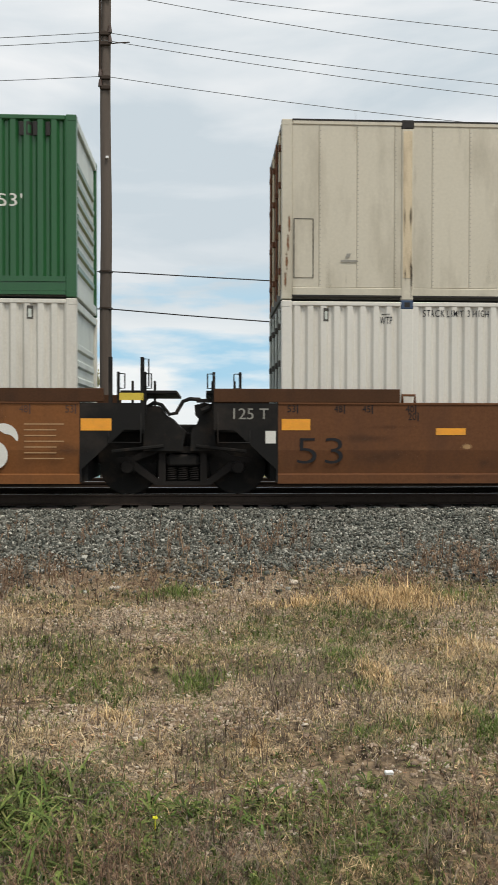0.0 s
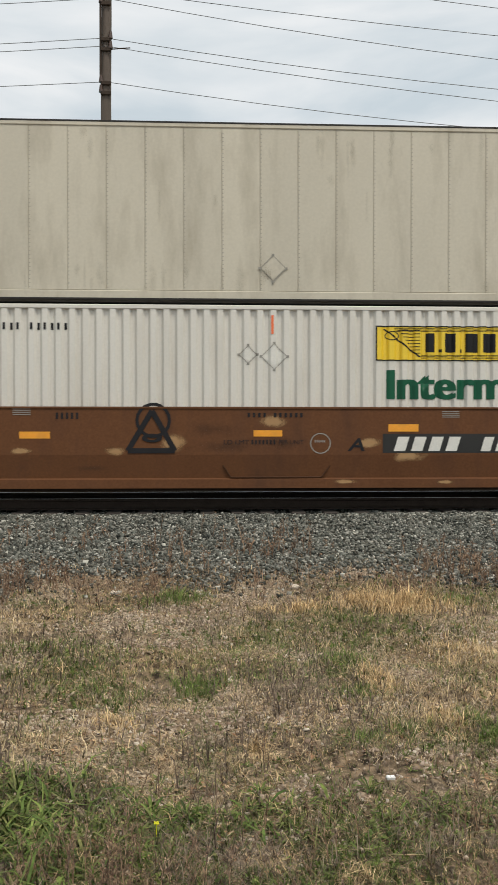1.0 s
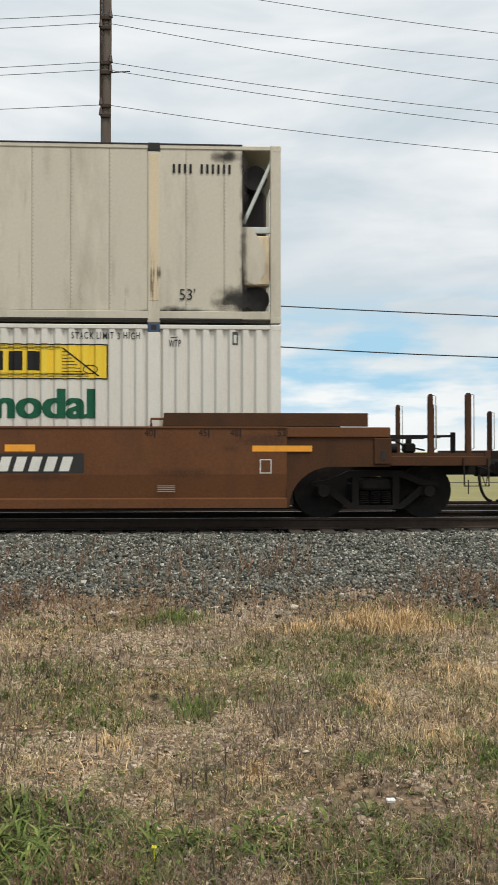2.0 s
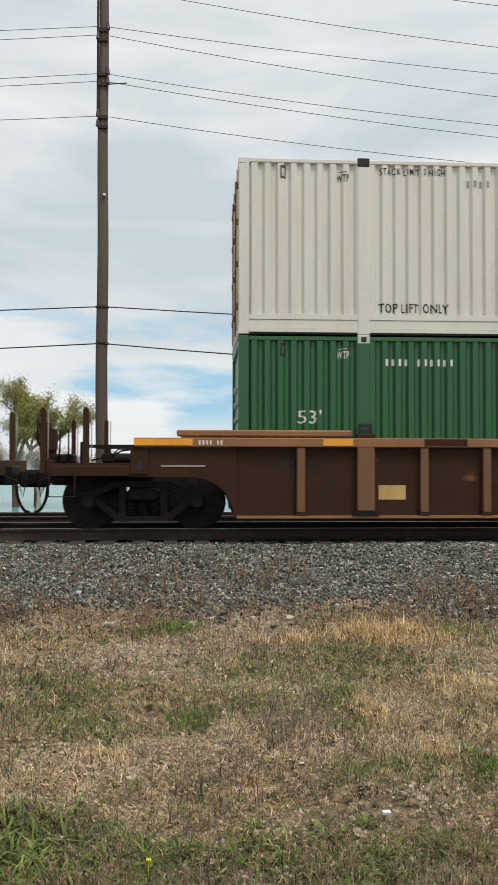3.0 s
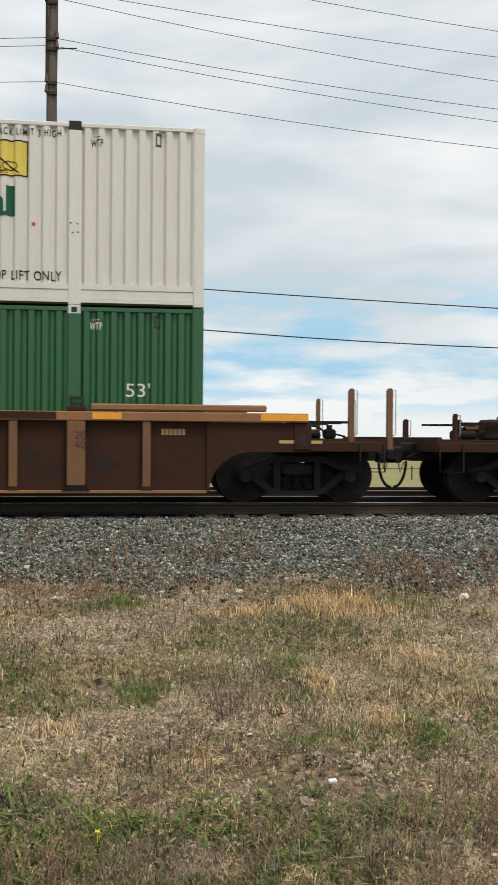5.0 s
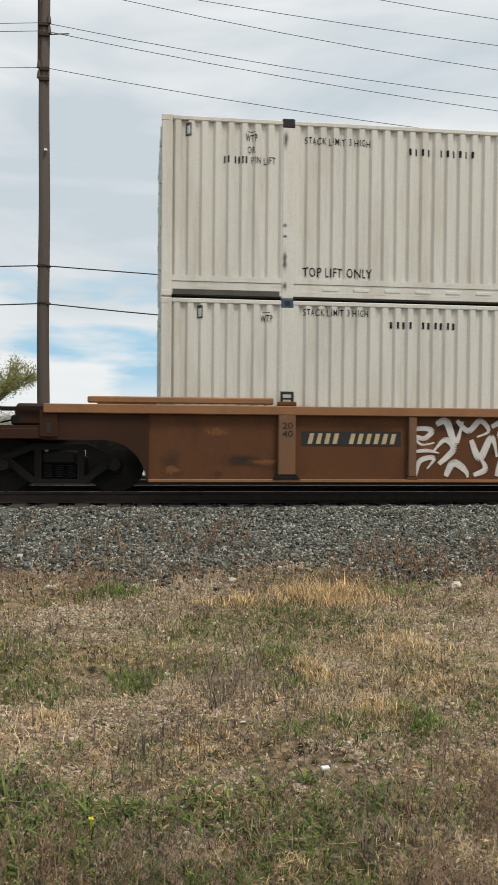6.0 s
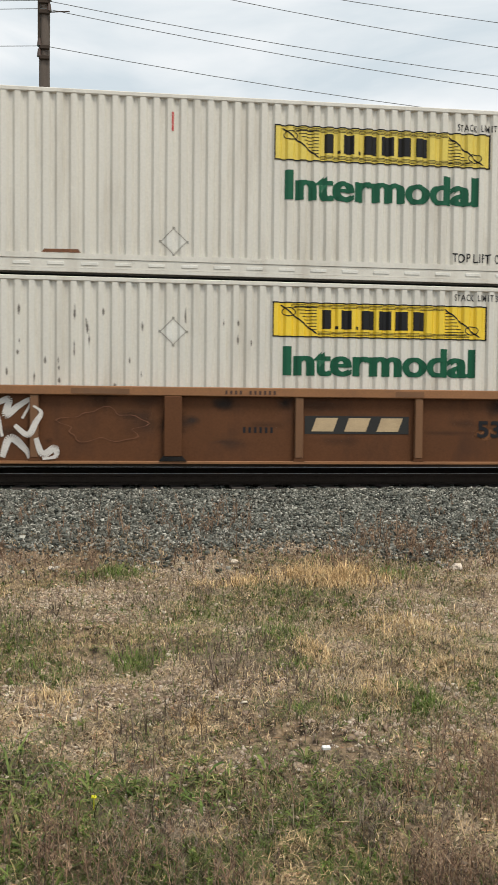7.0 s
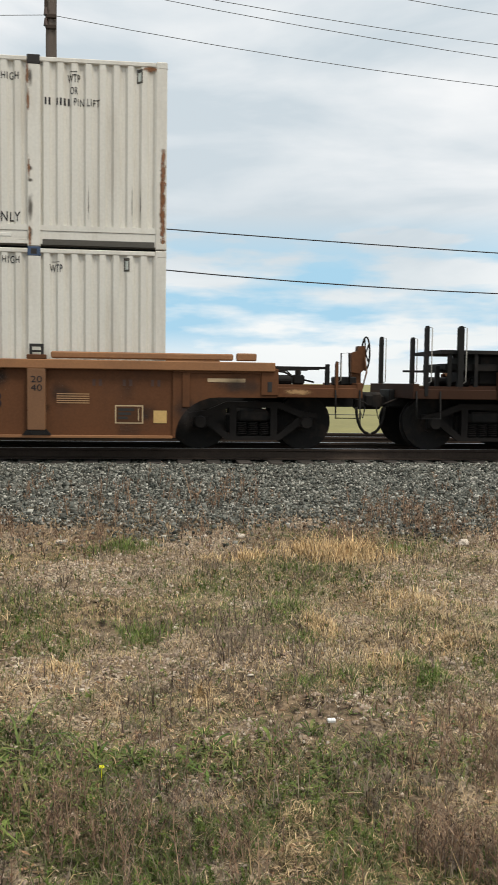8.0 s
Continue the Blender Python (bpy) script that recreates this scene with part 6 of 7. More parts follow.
def weeds(name, x, y, h, material, label, seed=0, twigs=9, leafy=.018, stem=1.0):
    """Upright stalks with short side twigs and seed heads."""
    rs = np.random.RandomState(seed)
    V, F3 = [], []
    z = height(x, y) - .01
    n = 0
    def tri(p, q, w):
        nonlocal n
        d = np.array([w, w * .3, 0])
        V.extend([p - d, p + d, q]); F3.append([n, n + 1, n + 2]); n += 3
    for i in range(len(x)):
        b = np.array([x[i], y[i], z[i]]); ln = rs.normal(0, .18, 2) * h[i]
        tip = b + np.array([ln[0], ln[1], h[i]])
        tri(b, tip, .0028 * stem)
        for k in range(twigs):
            u = rs.uniform(.25, 1)
            p = b + (tip - b) * u
            a = rs.uniform(0, 6.283); L = h[i] * rs.uniform(.06, .24) * (1.15 - u * .6)
            e = p + np.array([math.cos(a) * L, math.sin(a) * L, L * rs.uniform(.4, 1.3)])
            tri(p, e, .0017 * stem)
            for j in range(3):
                c = p + (e - p) * rs.uniform(.35, 1.05)
                s = leafy * rs.uniform(.4, 1)
                r = rs.normal(0, 1, (2, 3)) * s
                V.extend([c, c + r[0], c + r[1]]); F3.append([n, n + 1, n + 2]); n += 3
    return raw(name, np.array(V), [np.array(F3)], material, label, "weeds")

def rosettes(name, x, y, size, material, label, seed=0, leaves=9):
    """Low plants: broad folded leaves fanning out from one crown, lifted and drooping at the tip."""
    rs = np.random.RandomState(seed)
    n = len(x) * leaves
    cx, cy, sz = np.repeat(x, leaves), np.repeat(y, leaves), np.repeat(size, leaves) * rs.uniform(.6, 1.2, n)
    a = np.tile(np.arange(leaves) * 6.2832 / leaves, len(x)) + rs.normal(0, .35, n)
    d = np.stack([np.cos(a), np.sin(a)], -1); q = np.stack([-d[:, 1], d[:, 0]], -1)
    w = sz * rs.uniform(.05, .10, n); up = rs.uniform(.1, .8, n)
    z = height(cx, cy) + .004
    def at(u, side, lift):
        p = np.stack([cx, cy], -1) + d * (sz * u)[:, None] + q * (w * side)[:, None]
        return np.concatenate([p, (z + sz * lift)[:, None]], 1)
    v = np.stack([at(.05, -.3, .02), at(.05, .3, .02), at(.5, 1, up * .62), at(.5, 0, up * .55), at(.5, -1, up * .62), at(.8, .8, up * .75), at(.8, 0, up * .68), at(.8, -.8, up * .75), at(1.05, 0, up * .6)], 1)
    o = (np.arange(n) * 9)[:, None]
    quads = o + np.array([[3, 2, 5, 6]])
    more = o + np.array([[4, 3, 6, 7]])
    tris = np.concatenate([o + np.array([[0, 1, 3]]), o + np.array([[1, 2, 3]]), o + np.array([[0, 3, 4]]), o + np.array([[6, 5, 8]]), o + np.array([[7, 6, 8]])])
    return raw(name, v.reshape(-1, 3), [quads, more, tris], material, label, "weeds")

def scatter(n, x0, x1, y0, y1, seed, dens=None):
    """Random places, thinner with distance, where the ground widens; kept by a density from 0 to 1."""
    rs = np.random.RandomState(seed)
    y = y0 * (y1 / y0) ** rs.rand(n)
    x = y * .085 + (2 * rs.rand(n) - 1) * (y * .36 + .35)
    keep = (x > x0) & (x < x1)
    if dens is not None:
        keep &= rs.rand(n) < dens(x, y)
    return x[keep], y[keep]

def bump01(x, y, cx, cy, rx, ry):
    return np.exp(-(((x - cx) / rx) ** 2 + ((y - cy) / ry) ** 2))

def build_plants():
    R = np.random.RandomState(5)
    # ballast shoulder
    shoulder = lambda x, y: np.clip(.012 + np.clip((y - 8.7 + (vnoise(x * 1.3, y * 1.6, 34) - .5) * 1.3) / 1.9, 0, 1) ** 2.3, 0, 1)
    x, y = scatter(150000, -7, 9, 8.4, 13.55, 1, shoulder)
    s = R.uniform(.011, .028, len(x)) * np.where(R.rand(len(x)) < .05, 1.5, 1)
    stones("ballast_stones", x, y, height(x, y) + R.uniform(-.012, .030, len(x)), s, M_STONE, "grey crushed stone ballast on the track shoulder", "ballast", 2, True)
    x, y = scatter(9000, -7, 9, 13.5, 17.5, 31)
    s = R.uniform(.02, .042, len(x))
    stones("ballast_stones", x, y, height(x, y) + .0, s, M_STONE, "grey crushed stone between and behind the ties", "ballast", 32, True)
    # the same shoulder, thinner, up and down the line
    rs = np.random.RandomState(71)
    x, y = rs.uniform(-40, 45, 26000), rs.uniform(9.6, 13.5, 26000)
    k = np.abs(x - y * .085) > y * .36 + .2
    x, y = x[k], y[k]
    stones("ballast_stones", x, y, height(x, y), rs.uniform(.03, .07, len(x)), M_STONE, "grey crushed stone ballast further along the line", "ballast", 72, True)
    x, y = rs.uniform(-22, 26, 70000), rs.uniform(-6, 10.3, 70000)
    k = np.abs(x - y * .085) > np.abs(y) * .36 + .2
    x, y = x[k], y[k]
    k = vnoise(x * .8, y * .8, 73) > .5
    blades("dry_grass", x[k], y[k], rs.uniform(.04, .12, k.sum()), rs.uniform(.006, .014, k.sum()), .5, M_DRY, "dry brown grass along the line", "grass", 74, 1.0, None, .5)
    blades("green_grass", x[~k], y[~k], rs.uniform(.04, .11, (~k).sum()), rs.uniform(.006, .014, (~k).sum()), .5, M_GRASS, "patches of green grass along the line", "grass", 75, 1.0, None, .4)
    patch = lambda x, y, k, seed, lo=.9: np.clip(vnoise(x * k, y * k * 1.3, seed) * 2.8 - lo, 0, 1)
    # pebbles and gravel in the soil
    def bare(x, y):
        s = 0
        for cx, cy, rx, ry in ((-1.35, 6.6, .6, .2), (-.6, 6.7, .5, .16), (-.3, 4.95, 1.1, .18), (1.2, 5.0, .8, .2), (1.6, 5.6, .4, .2), (-.1, 7.4, .4, .14), (1.95, 4.75, .4, .28), (-.1, 4.85, .6, .2), (1.3, 4.25, .35, .16), (.35, 6.3, .3, .2), (-.9, 4.7, .35, .16), (.5, 8.5, .5, .2), (2.0, 6.7, .3, .2), (.95, 5.25, .3, .14)):
            s = s + bump01(x, y, cx, cy, rx, ry)
        return np.clip(s * (.4 + vnoise(x * 4, y * 5, 51)), 0, 1)
    gravel = lambda x, y: np.clip((vnoise(x * .9, y * 1.6, 12) - .25) * 1.3 + bare(x, y) * 1.2, 0.08, 1) * np.clip((y - 2.9) / 1.2, 0.08, 1)
    x, y = scatter(120000, -5, 6, 2.5, 11.0, 3, gravel)
    s = np.minimum((R.gamma(1.8, .0026, len(x)) + .0022) * (.7 + y * .08), .018)
    stones("pebbles", x, y, height(x, y) + s * .2, s, M_PEBBLE, "pale pebbles scattered in the dry soil", "pebbles", 4, True)
    # short dry thatch, lying every way
    dryd = lambda x, y: np.clip(vnoise(x * 1.3, y * 1.8, 21) * 1.5 - .10, .15, 1) * (1 - .7 * bare(x, y)) * (.32 + .68 * patch(x, y, 7, 81))
    x, y = scatter(230000, -5, 6.5, 2.5, 10.4, 6, lambda x, y: dryd(x, y) * (.35 + .65 * patch(x, y, 13, 96, 1.0)))
    k = (R.gamma(3, .011, len(x)) + .012) * (.8 + y * .05)
    blades("dry_grass", x, y, k, R.uniform(.002, .0052, len(x)) * (.7 + y * .09), .5, M_DRY, "short dry brown grass over gravel", "grass", 7, 1.0, None, .75)
    # flat flakes of dead leaf and stem
    x, y = scatter(120000, -5, 6.5, 2.5, 10.4, 41, lambda x, y: np.clip(vnoise(x * 1.9 + 3, y * 2.6, 42) * 2 - .5, .08, 1) * (1 - .6 * bare(x, y)) * (.15 + .85 * patch(x, y, 8, 82)))
    n = len(x)
    c = np.stack([x, y, height(x, y) + R.uniform(.002, .02, n)], -1)
    sz = np.minimum((R.gamma(2.2, .0016, n) + .0018) * (.7 + y * .10), .0075)[:, None]
    d1 = R.normal(0, 1, (n, 3)) * np.array([1, 1, .35]) * sz * 1.6
    d2 = R.normal(0, 1, (n, 3)) * np.array([1, 1, .35]) * sz * .7
    v = np.stack([c - d1, c - d2, c + d1, c + d2], 1).reshape(-1, 3)
    raw("dead_leaves", v, [(np.arange(n) * 4)[:, None] + np.array([[0, 1, 2, 3]])], M_FLAKE, "flakes of dead leaf and stem on the soil", "leaf litter")
    # grey-brown low dead growth
    x, y = scatter(120000, -5, 6.5, 2.5, 10.8, 8, lambda x, y: np.clip(vnoise(x * 2.1 + 9, y * 2.4, 22) * 1.8 - .5, .05, 1) * (.08 + .92 * patch(x, y, 8, 83, 1.1)))
    blades("dead_grass", x, y, R.gamma(3, .017, len(x)) + .015, R.uniform(.002, .0045, len(x)) * (.6 + y * .09), .5, M_GREYWEED, "grey-brown dead growth", "grass", 9, 1.0, None, .4)
    # green grass: thick along the near edge, tufts further out
    def greend(x, y):
        edge = .80 * np.clip((4.2 - y + (vnoise(x * 1.5, y * 1.5, 23) - .5) * 1.3) * 1.3, 0, 1) * (.55 + .35 * bump01(x, y, -.75, 3.5, .7, 1.2) + .35 * bump01(x, y, 1.0, 3.3, .8, .8)) * np.clip(vnoise(x * 7, y * 6, 29) * 3.0 - .9, .04, 1)
        tuft = .75 * np.clip(vnoise(x * 1.7 + 4, y * 1.7, 24) * 2.6 - 1.3, 0, 1) * np.clip(vnoise(x * 6, y * 5, 28) * 3 - 1.0, 0, 1) + .05
        for cx, cy, r in ((-.41, 8.4, .22), (.98, 5.75, .2), (-.05, 5.47, .13), (.83, 4.47, .12), (2.35, 8.3, .3), (-1.1, 6.4, .3), (.4, 6.9, .35), (1.2, 7.2, .5), (2.1, 4.9, .3), (1.5, 4.5, .16), (-.9, 5.9, .25)):
            tuft = tuft + .85 * bump01(x, y, cx, cy, r, r * 1.3)
        return np.clip(edge + tuft, 0, 1)
    x, y = scatter(230000, -3.6, 4.6, 2.5, 9.5, 10, greend)
    hh = (R.gamma(4, .011, len(x)) + .012) * np.where(y < 4.3, .75, .8)
    blades("green_grass", x, y, hh, R.uniform(.0025, .0065, len(x)) * (.75 + y * .06), 1.2, M_GRASS, "green grass tufts", "grass", 11, 1.0, None, .3)
    x, y = scatter(9500, -2.4, 3.2, 2.5, 4.6, 12, lambda x, y: np.clip(bump01(x, y, -.85, 3.45, .45, .45) + .75 * bump01(x, y, -.25, 3.6, .35, .22) + .35 * bump01(x, y, .95, 3.5, .6, .3) + .5 * bump01(x, y, -1.05, 3.9, .3, .3), 0, 1))
    blades("broad_leaves", x, y, R.uniform(.03, .085, len(x)), R.uniform(.006, .013, len(x)), .9, M_BROADLEAF, "broad bright green grass leaves at the near edge", "grass", 13, 1.0, None, .75)
    # straw stands
    def strawd(x, y):
        s = 0
        for cx, cy, rx, ry, a in ((1.76, 7.95, .36, .34, 1), (.89, 7.75, .13, .2, .5), (.62, 7.9, .2, .12, .15), (-1.39, 7.8, .35, .3, .22), (1.12, 5.5, .13, .3, .7), (1.36, 4.75, .16, .25, .8), (-.52, 4.85, .14, .18, .5), (.27, 4.42, .05, .14, .9), (1.95, 6.15, .3, .4, .45), (-1.9, 7.2, .4, .4, .3), (1.0, 4.9, .4, .3, .3), (-.9, 4.5, .4, .25, .3), (1.9, 5.2, .3, .35, .4)):
            s = s + a * bump01(x, y, cx, cy, rx, ry)
        return np.clip(s, 0, 1)
    x, y = scatter(150000, -3.6, 4.6, 3.6, 9.2, 14, strawd)
    blades("straw_grass", x, y, R.gamma(4, .014, len(x)) * (.55 + y * .06) + .015, R.uniform(.0024, .006, len(x)) * (.6 + y * .08), .9, M_STRAW, "stand of pale yellow straw grass", "grass", 15, 1.0, None, .3)
    x, y = scatter(150000, -3.6, 4.6, 3.6, 8.6, 85, lambda x, y: patch(x, y, 4.5, 86, 1.35) * (.2 + .8 * patch(x, y, 1.2, 87, .7)) * .6)
    blades("pale_tufts", x, y, (R.gamma(4, .010, len(x)) + .012) * (.6 + y * .06), R.uniform(.0016, .004, len(x)) * (.6 + y * .07), .8, M_STRAW, "small pale tufts of dead grass", "grass", 88, 1.0, None, .5)
    x, y = scatter(130000, -3.6, 4.6, 3.8, 8.8, 89, lambda x, y: patch(x, y, 5, 90, 1.3) * (.15 + .85 * patch(x, y, 1.0, 91, .8)) * .5)
    blades("green_tufts", x, y, (R.gamma(4, .009, len(x)) + .010) * (.6 + y * .06), R.uniform(.0018, .0042, len(x)) * (.6 + y * .07), .8, M_TUFT, "small green tufts in the dry ground", "grass", 92, 1.0, None, .5)
    # thick clumps: centre, spread, blades, height
    def clump(rows, name, material, label, wmin, wmax, seed, least, tall=1.0):
        rs = np.random.RandomState(seed)
        X = np.concatenate([rs.normal(cx, rx, n) for cx, cy, rx, ry, n, h in rows])
        Y = np.concatenate([rs.normal(cy, ry, n) for cx, cy, rx, ry, n, h in rows])
        H = np.concatenate([rs.gamma(5, h * tall / 5, n) for cx, cy, rx, ry, n, h in rows])
        blades(name, X, Y, H, rs.uniform(wmin, wmax, len(X)), .45, material, label, "grass", seed + 1, 1.0, None, least)
    clump([(1.78, 7.95, .24, .2, 2200, .16), (1.5, 8.2, .1, .1, 400, .19), (2.0, 8.1, .08, .08, 300, .2), (.89, 7.8, .09, .13, 420, .13), (.62, 7.85, .12, .1, 150, .09), (2.4, 8.1, .2, .15, 150, .08), (-1.4, 7.85, .3, .2, 260, .07), (-1.0, 8.2, .3, .15, 160, .06), (1.12, 5.5, .07, .15, 420, .09), (1.36, 4.75, .07, .10, 420, .09), (-.5, 4.85, .08, .09, 320, .07), (.27, 4.42, .025, .05, 200, .08), (1.95, 6.15, .2, .2, 600, .08), (.62, 4.9, .2, .2, 350, .05), (1.9, 5.2, .16, .16, 400, .08), (-1.2, 6.0, .2, .2, 300, .05)],
          "straw_clumps", M_GOLD, "thick clump of golden straw grass", .003, .008, 61, .45, .72)
    clump([(-.30, 8.4, .16, .12, 700, .09), (.97, 6.0, .11, .10, 700, .055), (.95, 5.27, .09, .06, 500, .05), (-.04, 5.6, .09, .09, 520, .055), (1.53, 4.78, .07, .08, 420, .06), (-1.1, 6.5, .3, .12, 900, .05), (.25, 5.9, .3, .2, 900, .045), (-.75, 5.5, .25, .15, 700, .045), (1.1, 4.65, .12, .06, 400, .05), (.83, 4.47, .05, .05, 260, .04), (2.35, 8.3, .25, .14, 900, .08), (1.3, 7.2, .3, .15, 700, .05), (-.9, 6.0, .18, .15, 500, .045), (1.55, 4.55, .1, .1, 500, .06), (.3, 6.6, .25, .2, 500, .04), (-.65, 5.4, .15, .15, 400, .04), (2.1, 6.8, .25, .2, 500, .05), (1.0, 6.4, .2, .15, 400, .045), (-.2, 6.2, .2, .12, 350, .04), (1.75, 5.6, .15, .15, 350, .05)],
          "green_clumps", M_TUFT, "low tuft of green grass in the dry ground", .0025, .006, 63, .35)
    clump([(-.85, 3.5, .2, .22, 700, .12), (-.62, 3.4, .16, .2, 300, .10), (-.95, 3.9, .15, .12, 400, .08), (-.22, 3.75, .12, .08, 260, .07), (.25, 3.6, .13, .08, 260, .06), (.95, 3.55, .2, .12, 300, .05), (1.35, 3.6, .15, .12, 220, .05)],
          "leafy_clumps", M_BROADLEAF, "bright broad-leaved grass clump at the near edge", .007, .016, 65, .75, .8)
    # russet weeds on the shoulder and through the field
    stand = lambda x, y: np.clip(vnoise(x * 1.9 + 2, y * 1.3, 25) * 3.0 - 1.65, .02, .5) * np.clip((11.9 - y) / 1.6, 0, 1)
    x, y = scatter(4400, -5.5, 7, 8.0, 12.4, 16, stand)
    weeds("russet_weeds", x, y, R.uniform(.08, .36, len(x)), M_WEED, "thin russet weeds growing through the ballast", 17, 9, .017, 2.4)
    x, y = scatter(12000, -5.5, 7, 8.3, 11.0, 97, lambda x, y: np.clip(1.1 - np.abs(y - 9.3) / 1.1 + (vnoise(x * 2.5, y * 2.5, 98) - .5), 0, 1) * (.2 + .8 * patch(x, y, 6, 99)))
    blades("russet_grass", x, y, R.gamma(3, .022, len(x)) + .02, R.uniform(.004, .009, len(x)), .6, M_WEED, "low russet growth where the ballast meets the soil", "grass", 100, 1.0, None, .6)
    x, y = scatter(340, -2, 3.2, 3.0, 8.8, 101, lambda x, y: np.clip((6.5 - y) / 3 + .15, .12, 1))
    rosettes("leafy_rosettes", x, y, R.uniform(.02, .05, len(x)), M_BROADLEAF, "low leafy green weeds among the dry grass", 102)
    x, y = np.concatenate([R.normal(-.85, .22, 60), R.normal(-.2, .12, 14), R.normal(.85, .3, 16), R.normal(.25, .12, 10)]), np.concatenate([R.normal(3.5, .22, 60), R.normal(3.65, .1, 14), R.normal(3.6, .18, 16), R.normal(3.75, .08, 10)])
    rosettes("broad_leaf_weeds", x, y, R.uniform(.04, .10, len(x)), M_BROADLEAF, "broad-leaved green weeds at the near edge", 103, 10)
    x, y = scatter(3800, -3, 4, 2.6, 8.6, 18, lambda x, y: np.clip(vnoise(x * 1.6 + 7, y * 1.6, 26) * 2.4 - .95, .05, 1))
    weeds("dead_weeds", x, y, R.uniform(.05, .18, len(x)), M_GREYWEED, "dry grey-brown weed stalks", 19, 7, .007, 1.5)
    x, y = scatter(5200, -1.6, 3.0, 2.5, 4.2, 20, lambda x, y: np.clip(vnoise(x * 4, y * 4, 44) * 2.4 - .6, 0, 1) * np.clip(.65 * bump01(x, y, -.28, 2.98, .30, .22) + .5 * bump01(x, y, .35, 3.15, .15, .25) + 1.3 * bump01(x, y, 1.25, 2.95, .5, .35) + .8 * bump01(x, y, 1.75, 3.3, .35, .4) + .4 * bump01(x, y, -.62, 3.15, .2, .2) + .35 * bump01(x, y, 1.6, 3.4, .3, .4) + .03, 0, 1))
    weeds("near_weeds", x, y, R.uniform(.07, .25, len(x)), M_WEED, "bushy reddish-brown weeds close by", 21, 22, .0046, 1.0)
    x, y = scatter(2200, -2.5, 4, 2.6, 9.5, 22, greend)
    weeds("green_weeds", x, y, R.uniform(.03, .08, len(x)), M_BROADLEAF, "small leafy green weeds", 23, 10, .010)
    x, y = scatter(70, .3, 2.4, 2.5, 3.4, 24)
    blades("long_stalks", x, y, R.uniform(.12, .42, len(x)), R.uniform(.0018, .0032, len(x)), .5, M_DRY, "long fallen straw stalks", "grass", 25, 1.0, None, .75)

def rock(x, y, r, label, material, seed, name="rock"):
    rs = random.Random(seed)
    bm = bmesh.new(); bmesh.ops.create_icosphere(bm, subdivisions=2, radius=r)
    for v in bm.verts:
        v.co *= 1 + .5 * (noise.noise(v.co / r * 1.3 + Vector((seed, 0, 0))))
        v.co.z *= .6
    ob = finish(name, bm, material)
    ob.location = (x, y, float(height(x, y)) + r * .25)
    tagged(ob, label, "rock")

def build_loose():
    for x, y, r, sd in ((-.958, 8.81, .042, 1), (.934, 8.96, .045, 2), (.55, 8.95, .025, 3), (-.09, 8.83, .028, 4), (3.22, 8.53, .06, 5), (-.547, 4.53, .020, 6), (-.37, 4.56, .014, 7), (.034, 4.5, .018, 8), (.156, 5.7, .022, 9), (-2.6, 9.8, .04, 10)):
        rock(x, y, r, "pale rounded stone lying among dry grass", M_PEBBLE, sd)
    bm = B(-.021, .021, -.010, .010, 0, .016, bev=.003)
    ob = finish("litter", bm, M_LITTER); ob.location = (.835, 3.84, float(height(.835, 3.84)) + .045); ob.rotation_euler = (.3, .1, .3)
    tagged(ob, "small crumpled white scrap lying in the grass", "litter")
    bm = bmesh.new()
    for k in range(7):
        a = k * .9
        bmesh.ops.create_icosphere(bm, subdivisions=1, radius=.0042, matrix=Matrix.Translation((.008 * math.cos(a), .008 * math.sin(a), .003 * (k % 2))))
    rod(bm, (0, 0, -.12), (0, 0, 0), .0018, 5)
    ob = finish("flower", bm, M_PETAL); ob.location = (-.205, 3.5, float(height(-.205, 3.5)) + .06)
    tagged(ob, "small yellow flower among the grass", "flower")

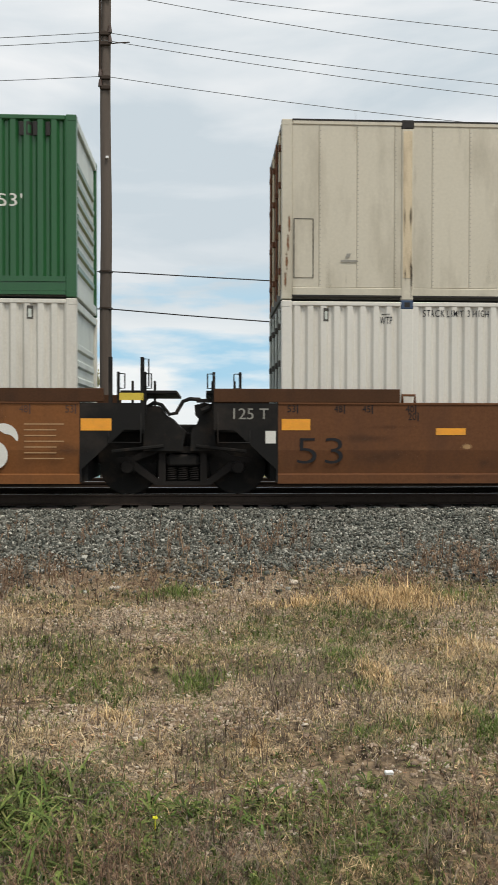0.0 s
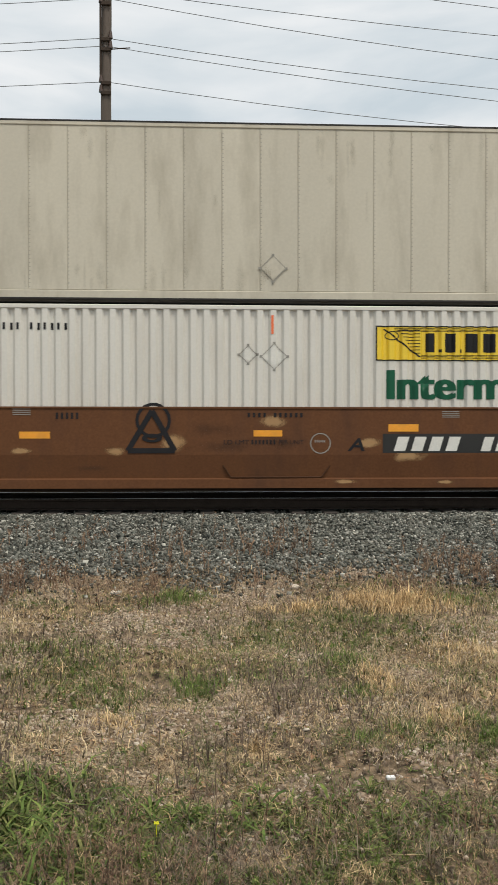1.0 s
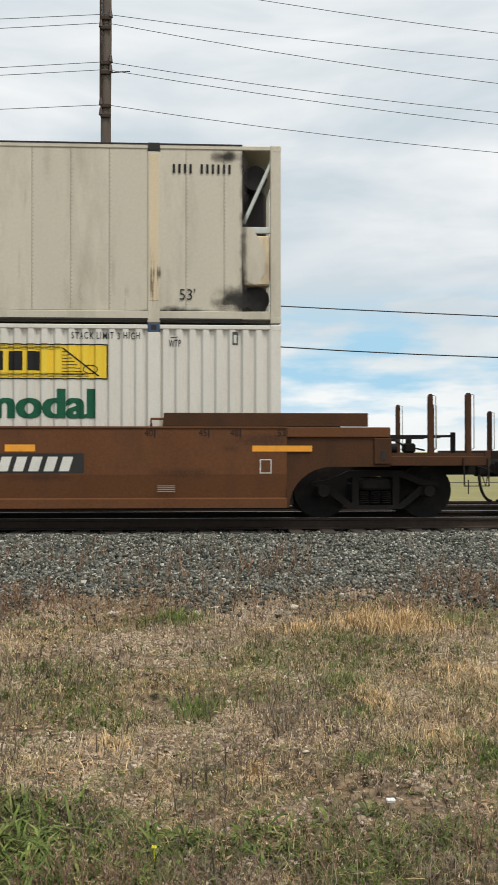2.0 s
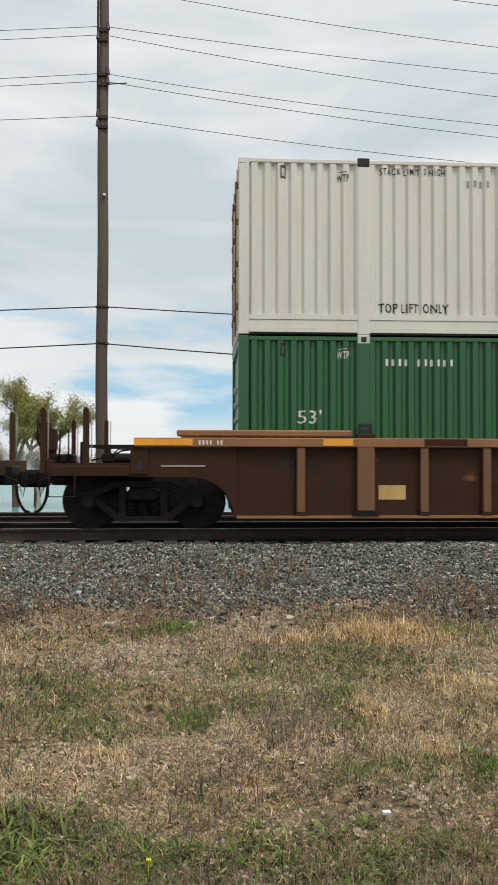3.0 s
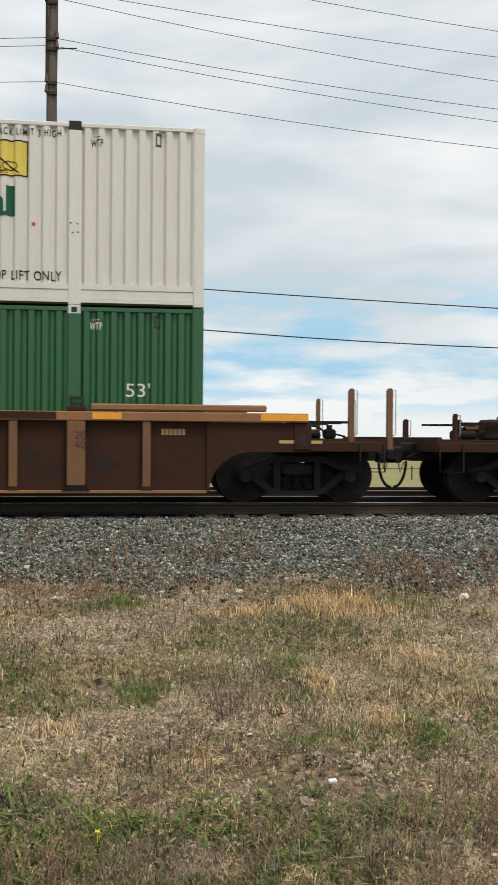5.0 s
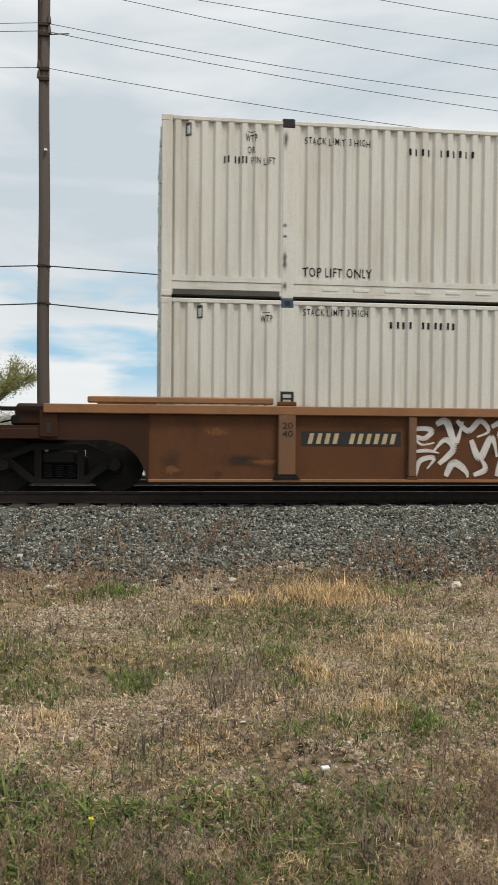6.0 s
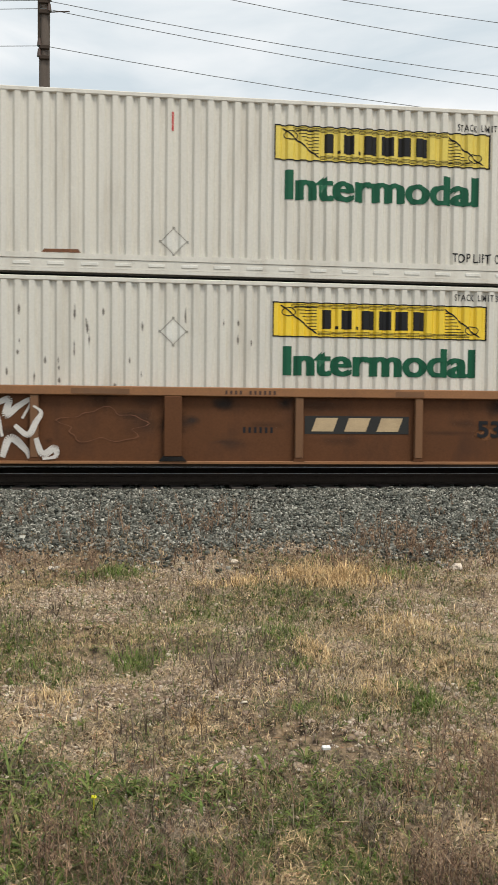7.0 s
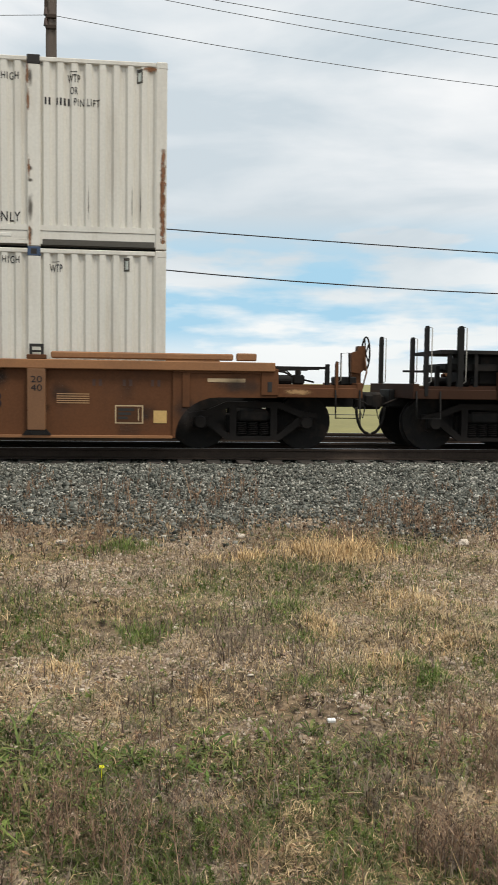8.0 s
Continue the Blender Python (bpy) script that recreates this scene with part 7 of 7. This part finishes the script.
# ---------------------------------------------------------------- pole and wires
POLE = (-2.53, 22.0)
def build_pole():
    p = thing("utility_pole", "tall weathered wooden utility pole behind the track", "utility pole")
    px, py = POLE
    z0 = float(height(px, py)) - .3
    bm = bmesh.new()
    rings = []
    for k in range(24):
        z = z0 + (16.5 - z0) * k / 23
        r = .165 - .055 * k / 23
        rings.append([bm.verts.new((px + .012 * math.sin(k * .8) + r * math.cos(6.2832 * j / 16), py + r * math.sin(6.2832 * j / 16), z)) for j in range(16)])
    for a, b in zip(rings, rings[1:]):
        for j in range(16):
            f = bm.faces.new((a[j], a[(j + 1) % 16], b[(j + 1) % 16], b[j])); f.smooth = True
    bm.faces.new(rings[-1])
    part("pole_shaft", bm, M_POLE, p)
    for z in (13.9, 12.7, 12.45, 11.55, 11.3, 10.45, 10.2):
        part("bracket", B(px - .13, px + .13, py - .18, py - .10, z - .05, z + .05, bev=.015), M_RAIL, p)
        s = 1 if int(z * 10) % 2 else -1
        part("insulator", rod(bmesh.new(), (px + s * .12, py - .14, z + .02), (px + s * .12, py - .14, z + .2), .06, 12, .035), M_PORCELAIN, p)
    part("conduit", rod(bmesh.new(), (px - .13, py - .12, 10.6), (px - .13, py - .12, 16), .03, 8), M_RAIL, p)
    for z in (5.60, 4.67):
        part("cable_clamp", rod(bmesh.new(), (px, py, z - .02), (px, py, z + .02), .172, 16), M_RAIL, p)
    part("guy_hook", tube(bmesh.new(), [(px, py - .15, 11.28), (px + .35, py - .2, 11.30), (px + .62, py - .2, 11.32)], .014), M_RAIL, p)
    part("guy_hook", B(px + .02, px + .09, py - .22, py - .15, 8.42, 8.47), M_LITTER, p)
    # wires: height at the pole, slope to the left, slope and sag to the right, radius
    for z, ls, a, b, r in ((4.655, .062, -.084, .0029, .016), (5.595, .052, -.050, .0008, .015), (10.49, .068, -.134, .0031, .008), (11.39, .081, -.146, .0027, .008), (11.59, .082, -.140, .0032, .008),
                           (12.59, .083, -.1665, .0035, .008), (12.81, .076, -.113, .0020, .008), (13.87, .07, -.164, .0036, .008), (14.9, .07, -.150, .0030, .008)):
        bm = bmesh.new()
        pts = []
        for k in range(-14, 20):
            d = k * 2.0
            pts.append((px + d, py - .12, z + (ls * d + .0012 * d * d if d < 0 else a * d + b * d * d)))
        tube(bm, pts, r, 6)
        tagged(finish("overhead_wire", bm, M_WIRE if z < 8 else M_WIRE2), "dark overhead wire sagging from the pole", "wire", "overhead wires")

# ---------------------------------------------------------------- trees and far things
def tree(x, y, h, spread, leaves, seed, label, leaf=True):
    t = thing("tree", label, "tree", "trees by the lake")
    rs = random.Random(seed)
    z0 = float(height(x, y)) - .2
    bm = bmesh.new(); tips = []
    def limb(p, d, L, r, lev):
        q = p + d * L
        rod(bm, p, q, r, 7 if lev < 2 else 4, r * .62)
        if lev >= 3: tips.append((p, q))
        if lev >= 4: return
        for k in range(rs.choice((2, 3, 3))):
            a = rs.uniform(0, 6.283); s = rs.uniform(.35, .8)
            nd = (d + Vector((math.cos(a) * s, math.sin(a) * s, rs.uniform(-.05, .3)))).normalized()
            limb(p + d * L * rs.uniform(.6, 1), nd, L * rs.uniform(.6, .82), r * .58, lev + 1)
    limb(Vector((x, y, z0)), Vector((rs.uniform(-.08, .08), 0, 1)), h * .30, h * .022, 0)
    part("trunk", bm, M_BARK if leaf else M_TWIG, t)
    n = leaves
    rn = np.random.RandomState(seed)
    P = np.array([[*a, *b] for a, b in tips]); i = rn.randint(0, len(P), n); u = rn.rand(n, 1)
    c = P[i, :3] + (P[i, 3:] - P[i, :3]) * u + rn.normal(0, spread, (n, 3))
    s = .036 if leaf else .030
    d = rn.normal(0, s, (n, 3, 3)); v = (c[:, None, :] + d).reshape(-1, 3)
    o = (np.arange(n) * 3)[:, None]
    cr = raw("crown", v, [o + np.array([[0, 1, 2]])], M_LEAF if leaf else M_TWIG, "", "", kind="")
    cr.parent = t
    return t

def build_far():
    tree(-13.4, 50, 8.4, .20, 13000, 3, "autumn tree with thinning yellow-green leaves")
    tree(-10.6, 50, 10.0, .22, 26000, 8, "autumn tree with thinning yellow-green leaves")
    tree(-9.6, 51, 10.2, .20, 15000, 12, "smaller autumn tree with olive leaves")
    for x, h, sd in ((-11.6, 5.2, 5), (-9.2, 5.6, 6), (-7.3, 5.4, 14), (-6.2, 5.0, 15), (-5.2, 3.8, 16)):
        tree(x, 49, h, .25, 9000, sd, "bare pale grey shrub with a few dry leaves", leaf=False)
    s = thing("shed", "low red clad shed beyond the line", "shed")
    part("wall", B(4.6, 7.75, 41, 43, -.9, .42, bev=.02), M_REDWALL, s)
    for k in range(4):
        part("batten", B(4.6, 7.75, 40.97, 41.0, -.5 + k * .22, -.47 + k * .22), M_REDWALL, s)
    part("roof", prism(bmesh.new(), [(4.4, .42), (7.95, .42), (7.95, .50), (4.4, .50)], 40.8, 43.2), M_GREYEND, s)
    f = thing("fence", "dark wire fence across the olive field", "fence")
    for k in range(12):
        part("fence_post", B(5 + k * 3, 5.06 + k * 3, 45, 45.06, -.7, .15), M_TIE, f)
    part("fence_wire", rod(bmesh.new(), (5, 45.03, .0), (40, 45.03, .0), .02, 5), M_WIRE, f)

# ---------------------------------------------------------------- build
build_ground()
build_far()
build_pole()
build_containers()
build_train()
track(TRACK_Y, RAIL_Z, "railway track on stone ballast, rails polished on top")
track(20.0, 0.44, "second railway track behind the train", ties=False)
build_loose()
build_plants()

# ---------------------------------------------------------------- what moves
TRAVEL = [(0, 0), (.5, -4.20), (1, -8.276), (1.5, -12.217), (1.7, -13.79), (2.8, -22.449), (3, -24.03), (3.5, -27.98), (4, -31.79), (4.5, -35.76), (5, -39.96), (5.2, -41.45), (6.5, -51.62), (7, -55.71), (7.5, -59.92), (8, -63.90)]
def gone(t):
    """How far the train has rolled along x at t seconds."""
    T = [q[0] for q in TRAVEL]; S = [q[1] for q in TRAVEL]
    i = max(0, min(len(T) - 2, sum(1 for q in T if q <= t) - 1))
    def slope(k):
        a, b = max(k - 1, 0), min(k + 1, len(T) - 1)
        return (S[b] - S[a]) / (T[b] - T[a])
    h = T[i + 1] - T[i]; u = (t - T[i]) / h
    return ((2 * u ** 3 - 3 * u * u + 1) * S[i] + (u ** 3 - 2 * u * u + u) * h * slope(i) + (3 * u * u - 2 * u ** 3) * S[i + 1] + (u ** 3 - u * u) * h * slope(i + 1))

def motions():
    steps = [k / 10 for k in range(81)]
    for ob, x, *z in MOVERS:
        walk(ob, [(t, pose(x + gone(t), TRACK_Y, RAIL_Z + (z[0] if z else 0))) for t in steps])
    quick = [k / 15 for k in range(121)]
    for w, x in WHEELS:
        walk(w, [(t, pose(x, 0, WHEEL_R, 0, math.degrees(gone(t) / WHEEL_R), 0)) for t in quick])

motions()
